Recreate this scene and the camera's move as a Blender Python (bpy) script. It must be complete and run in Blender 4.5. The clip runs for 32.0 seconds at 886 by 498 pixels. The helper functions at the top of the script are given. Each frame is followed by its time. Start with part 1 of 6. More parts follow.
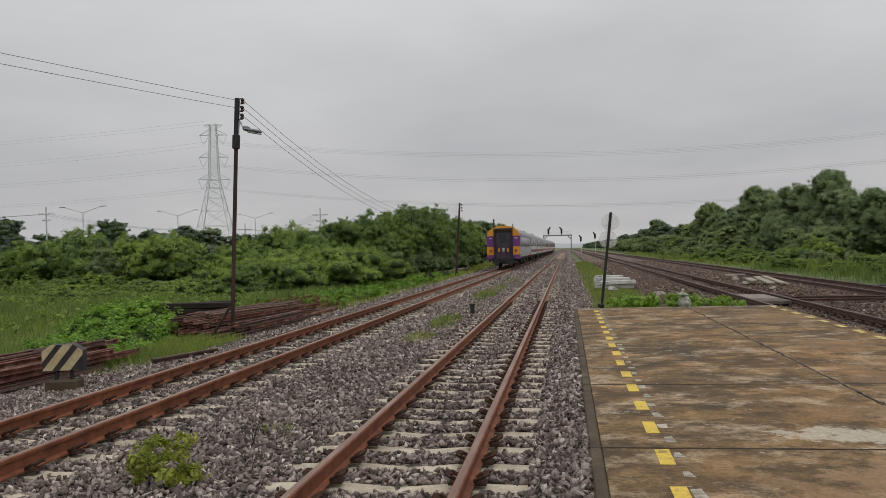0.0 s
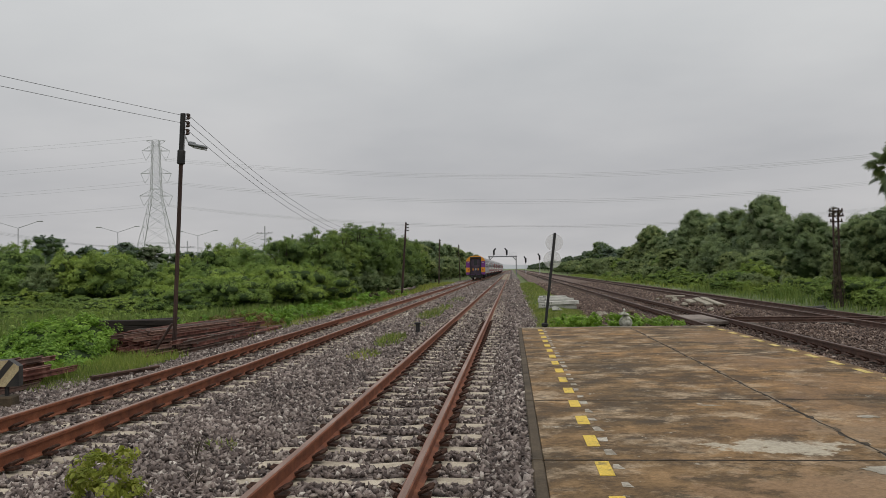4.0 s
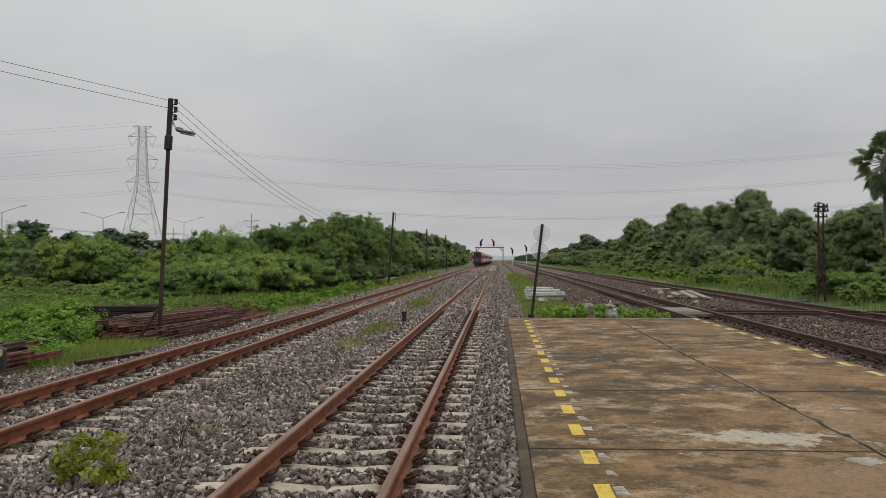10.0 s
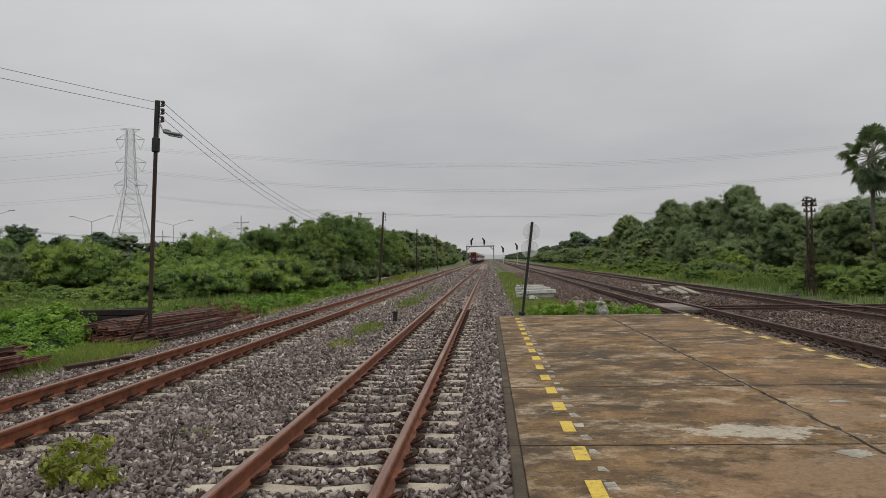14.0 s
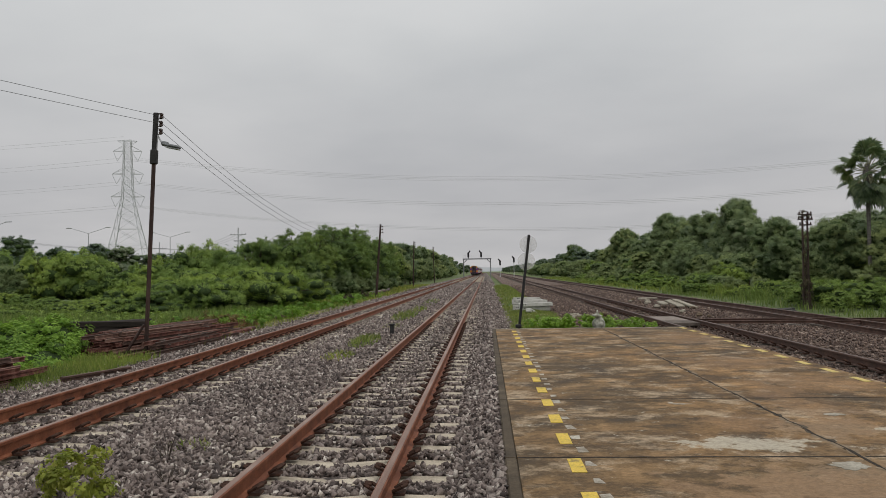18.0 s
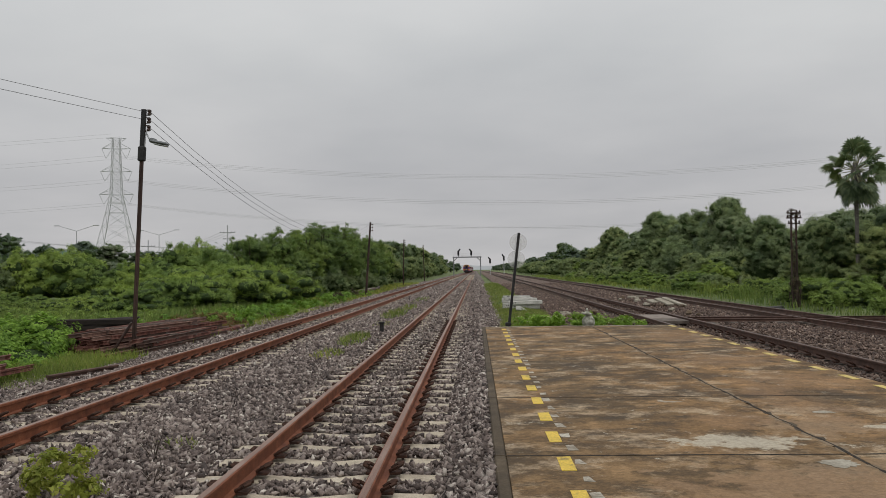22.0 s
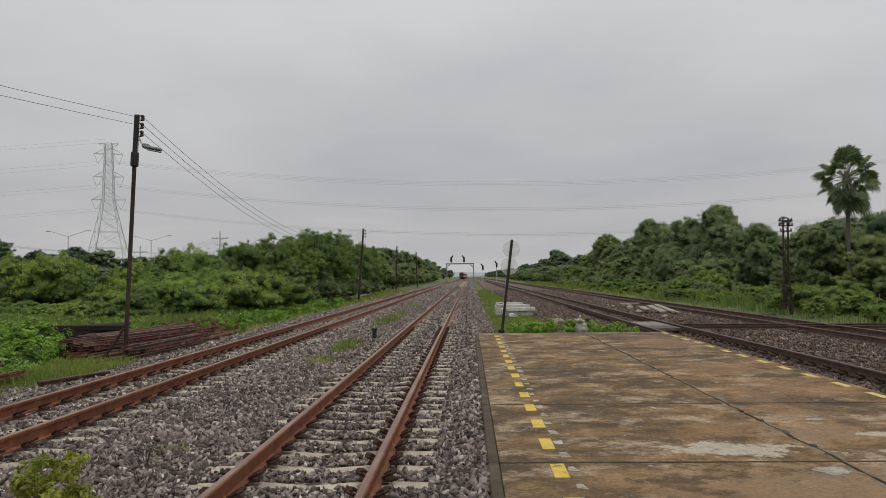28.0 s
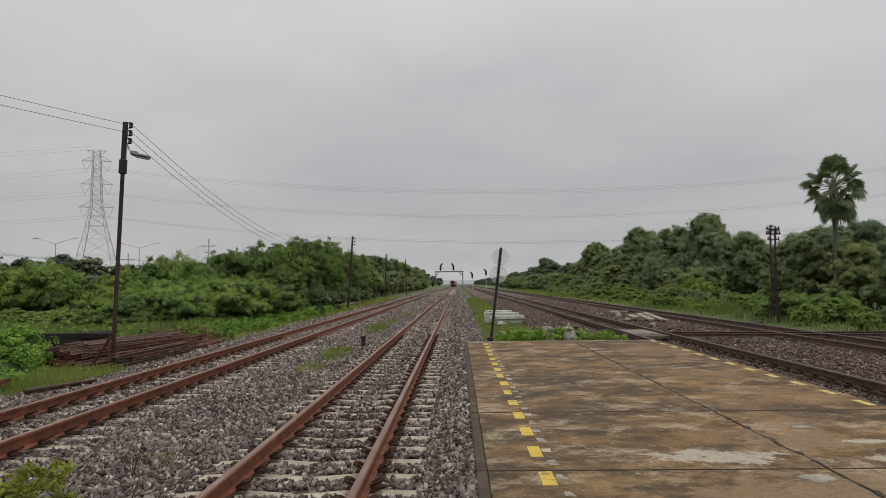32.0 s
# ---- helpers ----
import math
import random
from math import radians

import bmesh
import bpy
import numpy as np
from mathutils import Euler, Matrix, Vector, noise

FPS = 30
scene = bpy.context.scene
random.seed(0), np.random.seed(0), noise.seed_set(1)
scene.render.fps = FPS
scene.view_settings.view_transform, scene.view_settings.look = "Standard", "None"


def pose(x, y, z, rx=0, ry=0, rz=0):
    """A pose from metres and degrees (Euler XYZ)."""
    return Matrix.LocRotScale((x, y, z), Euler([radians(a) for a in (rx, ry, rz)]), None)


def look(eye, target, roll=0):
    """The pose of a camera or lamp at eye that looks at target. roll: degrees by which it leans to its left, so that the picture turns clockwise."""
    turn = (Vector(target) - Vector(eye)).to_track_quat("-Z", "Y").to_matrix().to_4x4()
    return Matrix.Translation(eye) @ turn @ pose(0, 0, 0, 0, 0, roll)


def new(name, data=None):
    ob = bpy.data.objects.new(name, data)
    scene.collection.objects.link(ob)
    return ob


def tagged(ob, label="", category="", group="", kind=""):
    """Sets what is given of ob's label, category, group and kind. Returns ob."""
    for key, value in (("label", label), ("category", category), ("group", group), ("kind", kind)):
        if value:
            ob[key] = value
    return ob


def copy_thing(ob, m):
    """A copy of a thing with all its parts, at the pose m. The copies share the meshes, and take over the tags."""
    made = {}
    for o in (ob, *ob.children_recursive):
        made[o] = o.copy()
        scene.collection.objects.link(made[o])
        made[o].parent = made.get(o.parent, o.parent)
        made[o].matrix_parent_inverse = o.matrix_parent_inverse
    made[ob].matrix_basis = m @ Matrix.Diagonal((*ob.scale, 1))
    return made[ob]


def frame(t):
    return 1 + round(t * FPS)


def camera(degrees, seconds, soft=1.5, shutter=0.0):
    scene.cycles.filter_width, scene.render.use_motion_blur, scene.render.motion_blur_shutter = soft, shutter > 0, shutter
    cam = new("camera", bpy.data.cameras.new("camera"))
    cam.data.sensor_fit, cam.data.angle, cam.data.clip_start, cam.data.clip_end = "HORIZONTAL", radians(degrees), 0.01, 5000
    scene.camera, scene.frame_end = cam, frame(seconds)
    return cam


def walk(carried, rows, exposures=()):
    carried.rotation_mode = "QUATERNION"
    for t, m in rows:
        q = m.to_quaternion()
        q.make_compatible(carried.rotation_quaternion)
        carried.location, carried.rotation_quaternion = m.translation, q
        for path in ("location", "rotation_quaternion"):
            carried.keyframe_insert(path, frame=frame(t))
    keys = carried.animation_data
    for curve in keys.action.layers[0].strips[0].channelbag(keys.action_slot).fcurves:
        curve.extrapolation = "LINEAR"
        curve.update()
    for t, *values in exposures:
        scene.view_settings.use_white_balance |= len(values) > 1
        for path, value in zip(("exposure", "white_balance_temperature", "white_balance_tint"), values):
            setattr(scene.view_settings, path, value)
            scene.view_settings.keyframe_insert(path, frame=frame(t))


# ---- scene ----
cam = camera(55.083, 32.0, soft=0.65)
PATH = [
    (0, (1.282, 0.085, 1.538), (-1.595, 19.877, 1.575), -1.50),
    (0.5, (1.294, 0.052, 1.540), (-1.253, 19.886, 1.885), -1.94),
    (1, (1.313, -0.054, 1.541), (-1.167, 19.782, 2.179), -2.77),
    (1.5, (1.276, -0.054, 1.523), (-1.197, 19.776, 2.331), -2.46),
    (2, (1.267, -0.081, 1.521), (-1.199, 19.743, 2.474), -1.78),
    (2.5, (1.274, -0.076, 1.513), (-0.858, 19.789, 2.427), -1.02),
    (3, (1.279, -0.063, 1.503), (-0.457, 19.849, 2.230), -0.57),
    (3.5, (1.288, -0.020, 1.501), (-0.288, 19.910, 2.056), -0.89),
    (5.5, (1.273, -0.040, 1.500), (-0.448, 19.882, 1.922), -1.32),
    (6, (1.279, -0.005, 1.491), (-0.269, 19.932, 1.860), -1.24),
    (6.5, (1.284, -0.011, 1.490), (-0.112, 19.936, 1.888), -1.34),
    (7, (1.295, -0.047, 1.490), (0.008, 19.908, 1.865), -1.50),
    (7.5, (1.292, -0.048, 1.482), (0.034, 19.910, 1.762), -1.16),
    (8, (1.284, -0.041, 1.487), (-0.010, 19.915, 1.734), -0.84),
    (8.5, (1.287, -0.027, 1.478), (0.030, 19.933, 1.697), -0.69),
    (9, (1.281, -0.017, 1.482), (0.014, 19.941, 1.752), -0.54),
    (9.5, (1.277, -0.028, 1.486), (-0.012, 19.928, 1.765), -0.37),
    (10, (1.275, -0.031, 1.484), (-0.021, 19.925, 1.740), -0.23),
    (10.5, (1.269, -0.015, 1.474), (0.015, 19.944, 1.694), -0.20),
    (11, (1.276, 0.006, 1.476), (0.027, 19.966, 1.684), -0.35),
    (11.5, (1.279, -0.014, 1.474), (0.024, 19.945, 1.724), -0.45),
    (12, (1.282, -0.039, 1.485), (0.035, 19.920, 1.771), -0.69),
    (12.5, (1.283, -0.021, 1.481), (0.095, 19.941, 1.793), -0.82),
    (13, (1.281, -0.024, 1.474), (0.140, 19.941, 1.797), -0.89),
    (13.5, (1.286, -0.015, 1.476), (0.183, 19.953, 1.752), -1.00),
    (14, (1.288, -0.017, 1.476), (0.211, 19.953, 1.714), -0.99),
    (14.5, (1.289, -0.020, 1.476), (0.216, 19.950, 1.728), -0.99),
    (16.5, (1.281, -0.021, 1.478), (0.277, 19.948, 1.930), -1.00),
    (17, (1.285, -0.018, 1.476), (0.326, 19.954, 1.925), -1.04),
    (17.5, (1.290, -0.027, 1.474), (0.356, 19.946, 1.937), -0.96),
    (18, (1.288, -0.063, 1.475), (0.288, 19.905, 2.008), -0.84),
    (18.5, (1.283, -0.026, 1.473), (0.299, 19.941, 2.063), -0.72),
    (19, (1.287, -0.026, 1.471), (0.379, 19.944, 2.079), -0.58),
    (19.5, (1.283, -0.023, 1.472), (0.459, 19.951, 2.093), -0.53),
    (20, (1.288, -0.020, 1.469), (0.491, 19.955, 2.096), -0.51),
    (20.5, (1.288, -0.012, 1.466), (0.522, 19.965, 2.066), -0.62),
    (21, (1.289, -0.020, 1.469), (0.569, 19.960, 2.012), -0.58),
    (21.5, (1.291, -0.022, 1.471), (0.573, 19.958, 1.984), -0.66),
    (22, (1.292, -0.017, 1.467), (0.525, 19.962, 1.955), -0.79),
    (22.5, (1.291, -0.027, 1.467), (0.497, 19.951, 1.964), -0.76),
    (23, (1.289, -0.038, 1.473), (0.502, 19.939, 2.012), -0.75),
    (23.5, (1.290, -0.016, 1.466), (0.531, 19.961, 2.069), -0.63),
    (24, (1.282, -0.040, 1.474), (0.560, 19.936, 2.135), -0.50),
    (24.5, (1.285, -0.035, 1.469), (0.605, 19.942, 2.142), -0.38),
    (25, (1.284, -0.017, 1.471), (0.626, 19.960, 2.163), -0.36),
    (25.5, (1.285, -0.027, 1.468), (0.628, 19.950, 2.183), -0.43),
    (27.5, (1.286, -0.023, 1.464), (0.687, 19.959, 2.082), -0.69),
    (28, (1.285, -0.017, 1.467), (0.688, 19.964, 2.108), -0.63),
    (28.5, (1.290, -0.011, 1.462), (0.758, 19.970, 2.136), -0.60),
    (29, (1.284, -0.029, 1.469), (0.850, 19.954, 2.165), -0.59),
    (29.5, (1.291, -0.030, 1.463), (0.914, 19.953, 2.183), -0.60),
    (30, (1.287, -0.046, 1.470), (0.930, 19.936, 2.248), -0.52),
    (30.5, (1.291, -0.037, 1.467), (0.890, 19.943, 2.270), -0.52),
    (31, (1.290, -0.042, 1.478), (0.882, 19.937, 2.289), -0.50),
    (31.5, (1.294, -0.029, 1.472), (0.904, 19.951, 2.291), -0.54),
    (32, (1.293, -0.031, 1.467), (0.947, 19.949, 2.290), -0.59),
]
walk(cam, [(t, look(eye, target, roll)) for t, eye, target, roll in PATH],
     [(0, 0.03), (0.6, -0.03), (1, -0.07), (2, -0.14), (2.5, -0.06), (3, 0.0), (6, 0.04), (13, 0.02), (22, 0.01), (25, -0.02), (28, -0.02), (30, -0.06), (32, -0.04)])

# ---- world, sun, exposure ----
SUN_HIGH, SUN_TURN = radians(58), radians(150)


def build_world():
    w = bpy.data.worlds.new("overcast")
    scene.world = w
    w.use_nodes = True
    nt = w.node_tree
    bg = nt.nodes["Background"]
    sky = nt.nodes.new("ShaderNodeTexSky")
    sky.sky_type, sky.sun_disc = "NISHITA", False
    sky.sun_elevation, sky.sun_rotation, sky.dust_density = SUN_HIGH, SUN_TURN, 4.0
    tc = nt.nodes.new("ShaderNodeTexCoord")
    sep = nt.nodes.new("ShaderNodeSeparateXYZ")
    nt.links.new(tc.outputs["Generated"], sep.inputs[0])
    # cloud sheets: noise on a flat layer overhead
    add = nt.nodes.new("ShaderNodeMath")
    add.operation, add.inputs[1].default_value = "ADD", 0.18
    nt.links.new(sep.outputs["Z"], add.inputs[0])
    mx = nt.nodes.new("ShaderNodeMath")
    mx.operation, mx.inputs[1].default_value = "MAXIMUM", 0.1
    nt.links.new(add.outputs[0], mx.inputs[0])
    div = nt.nodes.new("ShaderNodeVectorMath")
    div.operation = "DIVIDE"
    nt.links.new(tc.outputs["Generated"], div.inputs[0])
    nt.links.new(mx.outputs[0], div.inputs[1])
    n = nt.nodes.new("ShaderNodeTexNoise")
    n.inputs["Scale"].default_value, n.inputs["Detail"].default_value, n.inputs["Roughness"].default_value = 0.9, 5.0, 0.5
    nt.links.new(div.outputs[0], n.inputs["Vector"])
    r = nt.nodes.new("ShaderNodeValToRGB")
    e = r.color_ramp.elements
    e[0].position, e[0].color = 0.3, (0.468, 0.47, 0.477, 1)
    e[1].position, e[1].color = 0.7, (0.585, 0.578, 0.574, 1)
    nt.links.new(n.outputs["Fac"], r.inputs["Fac"])
    # the layer grows brighter overhead, and paler and a little warmer low down
    g = nt.nodes.new("ShaderNodeValToRGB")
    e = g.color_ramp.elements
    e[0].position, e[0].color = 0.0, (0.962, 0.955, 0.965, 1)
    e[1].position, e[1].color = 0.9, (1.9, 1.92, 1.95, 1)
    for p, c in ((0.10, (0.878, 0.885, 0.91)), (0.26, (1.095, 1.12, 1.13))):
        k = e.new(p)
        k.color = (*c, 1)
    nt.links.new(sep.outputs["Z"], g.inputs["Fac"])
    m1 = nt.nodes.new("ShaderNodeMix")
    m1.data_type, m1.blend_type = "RGBA", "MULTIPLY"
    m1.inputs[0].default_value = 1.0
    nt.links.new(r.outputs[0], m1.inputs[6])
    nt.links.new(g.outputs[0], m1.inputs[7])
    m2 = nt.nodes.new("ShaderNodeMix")
    m2.data_type = "RGBA"
    m2.inputs[0].default_value = 0.02
    sc = nt.nodes.new("ShaderNodeMix")
    sc.data_type, sc.blend_type = "RGBA", "MULTIPLY"
    sc.inputs[0].default_value, sc.inputs[7].default_value = 1.0, (0.1, 0.1, 0.1, 1)
    nt.links.new(sky.outputs[0], sc.inputs[6])
    nt.links.new(m1.outputs[2], m2.inputs[6])
    nt.links.new(sc.outputs[2], m2.inputs[7])
    nt.links.new(m2.outputs[2], bg.inputs["Color"])
    bg.inputs["Strength"].default_value = 1.0
    sun = bpy.data.lights.new("sun", "SUN")
    sun.energy, sun.angle, sun.color = 0.6, radians(25), (1.0, 0.97, 0.93)
    ob = new("sun", sun)
    d = Vector((math.sin(SUN_TURN) * math.cos(SUN_HIGH), math.cos(SUN_TURN) * math.cos(SUN_HIGH), math.sin(SUN_HIGH)))
    ob.matrix_world = look(d * 100, (0, 0, 0))


build_world()

# ---- materials ----
MATS = {}


def nodes_of(name):
    m = bpy.data.materials.new(name)
    m.use_nodes = True
    nt = m.node_tree
    return m, nt, nt.nodes["Principled BSDF"]


def stretch_coords(nt, scale=(1, 1, 1), world=False):
    """Object coordinates, shifted at random for each object, or world places."""
    mp = nt.nodes.new("ShaderNodeMapping")
    mp.inputs["Scale"].default_value = scale
    if world:
        g = nt.nodes.new("ShaderNodeNewGeometry")
        nt.links.new(g.outputs["Position"], mp.inputs["Vector"])
    else:
        tc = nt.nodes.new("ShaderNodeTexCoord")
        oi = nt.nodes.new("ShaderNodeObjectInfo")
        mul = nt.nodes.new("ShaderNodeMath")
        mul.operation = "MULTIPLY"
        mul.inputs[1].default_value = 41.0
        nt.links.new(oi.outputs["Random"], mul.inputs[0])
        nt.links.new(tc.outputs["Object"], mp.inputs["Vector"])
        nt.links.new(mul.outputs[0], mp.inputs["Location"])
    return mp.outputs["Vector"]


def noise_node(nt, vec, scale, detail=4.0, rough=0.6):
    n = nt.nodes.new("ShaderNodeTexNoise")
    n.inputs["Scale"].default_value = scale
    n.inputs["Detail"].default_value = detail
    n.inputs["Roughness"].default_value = rough
    nt.links.new(vec, n.inputs["Vector"])
    return n.outputs["Fac"]


def ramp_node(nt, fac, stops):
    r = nt.nodes.new("ShaderNodeValToRGB")
    el = r.color_ramp.elements
    while len(el) < len(stops):
        el.new(0.5)
    for e, (p, c) in zip(el, stops):
        e.position, e.color = p, (*c, 1.0)
    nt.links.new(fac, r.inputs["Fac"])
    return r.outputs["Color"]


def mix_node(nt, fac, a, b, mode="MIX"):
    m = nt.nodes.new("ShaderNodeMix")
    m.data_type, m.blend_type = "RGBA", mode
    for sock, v in ((m.inputs[0], fac), (m.inputs[6], a), (m.inputs[7], b)):
        if isinstance(v, (int, float)):
            sock.default_value = v
        elif isinstance(v, tuple):
            sock.default_value = (*v, 1.0)
        else:
            nt.links.new(v, sock)
    return m.outputs[2]


def bump_node(nt, bsdf, height, strength, dist):
    b = nt.nodes.new("ShaderNodeBump")
    b.inputs["Strength"].default_value = strength
    b.inputs["Distance"].default_value = dist
    nt.links.new(height, b.inputs["Height"])
    nt.links.new(b.outputs["Normal"], bsdf.inputs["Normal"])


def plain(name, stops, scale=6.0, fine=60.0, rough=0.7, metal=0.0, bump=0.3, dist=0.01, stretch=(1, 1, 1), world=False):
    """A surface whose colour wanders along stops at a coarse scale and is grained at a fine one."""
    if name in MATS:
        return MATS[name]
    m, nt, b = nodes_of(name)
    vec = stretch_coords(nt, stretch, world)
    coarse, grain = noise_node(nt, vec, scale), noise_node(nt, vec, fine, 3.0)
    col = ramp_node(nt, coarse, stops)
    tone = ramp_node(nt, grain, [(0.3, (0.72, 0.72, 0.72)), (0.7, (1.15, 1.15, 1.15))])
    nt.links.new(mix_node(nt, 1.0, col, tone, "MULTIPLY"), b.inputs["Base Color"])
    b.inputs["Roughness"].default_value, b.inputs["Metallic"].default_value = rough, metal
    if rough > 0.75:
        b.inputs["Specular IOR Level"].default_value = 0.25
    bump_node(nt, b, grain, bump, dist)
    MATS[name] = m
    return m


def leafy(name, stops, rough=0.72):
    """Leaves: each one its own green, letting some light through."""
    m, nt, b = nodes_of(name)
    g = nt.nodes.new("ShaderNodeNewGeometry")
    oi = nt.nodes.new("ShaderNodeObjectInfo")
    vec = stretch_coords(nt, (1, 1, 1), True)
    patch = noise_node(nt, vec, 0.75, 3.0, 0.7)
    col = ramp_node(nt, g.outputs["Random Per Island"], stops)
    tone = ramp_node(nt, patch, [(0.34, (0.66, 0.72, 0.7)), (0.66, (1.22, 1.18, 1.0))])
    own = ramp_node(nt, oi.outputs["Random"], [(0.0, (0.76, 0.82, 0.84)), (0.4, (0.9, 0.94, 0.92)), (0.75, (1.02, 1.02, 0.95)), (1.0, (1.18, 1.13, 0.95))])
    c2 = mix_node(nt, 1.0, mix_node(nt, 1.0, col, tone, "MULTIPLY"), own, "MULTIPLY")
    nt.links.new(c2, b.inputs["Base Color"])
    b.inputs["Roughness"].default_value = rough
    tr = nt.nodes.new("ShaderNodeBsdfTranslucent")
    nt.links.new(c2, tr.inputs["Color"])
    mx = nt.nodes.new("ShaderNodeMixShader")
    mx.inputs[0].default_value = 0.4
    nt.links.new(b.outputs[0], mx.inputs[1])
    nt.links.new(tr.outputs[0], mx.inputs[2])
    nt.links.new(mx.outputs[0], nt.nodes["Material Output"].inputs["Surface"])
    MATS[name] = m
    return m


def stone_mat(name, stops, fine=90.0):
    """Broken stones: each one its own grey."""
    m, nt, b = nodes_of(name)
    g = nt.nodes.new("ShaderNodeNewGeometry")
    vec = stretch_coords(nt, (1, 1, 1), True)
    col = ramp_node(nt, g.outputs["Random Per Island"], stops)
    patch = ramp_node(nt, noise_node(nt, vec, 0.6, 3.0), [(0.35, (0.8, 0.78, 0.78)), (0.65, (1.12, 1.1, 1.1))])
    grain = noise_node(nt, vec, fine, 3.0)
    tone = ramp_node(nt, grain, [(0.3, (0.75, 0.75, 0.75)), (0.7, (1.15, 1.15, 1.15))])
    nt.links.new(mix_node(nt, 1.0, mix_node(nt, 1.0, col, tone, "MULTIPLY"), patch, "MULTIPLY"), b.inputs["Base Color"])
    b.inputs["Roughness"].default_value = 0.8
    bump_node(nt, b, grain, 0.5, 0.01)
    MATS[name] = m
    return m


def gravel_bed(name, stops, cell=14.0):
    """The bed of stones where single ones can no longer be told apart."""
    m, nt, b = nodes_of(name)
    vec = stretch_coords(nt, (1, 1, 1), True)
    v = nt.nodes.new("ShaderNodeTexVoronoi")
    v.inputs["Scale"].default_value = cell
    nt.links.new(vec, v.inputs["Vector"])
    sep = nt.nodes.new("ShaderNodeSeparateColor")
    nt.links.new(v.outputs["Color"], sep.inputs["Color"])
    col = ramp_node(nt, sep.outputs[0], stops)
    patch = ramp_node(nt, noise_node(nt, vec, 0.5, 4.0), [(0.35, (0.75, 0.72, 0.7)), (0.65, (1.15, 1.12, 1.1))])
    nt.links.new(mix_node(nt, 1.0, col, patch, "MULTIPLY"), b.inputs["Base Color"])
    b.inputs["Roughness"].default_value = 0.9
    bump_node(nt, b, v.outputs["Distance"], 0.9, 0.04)
    MATS[name] = m
    return m


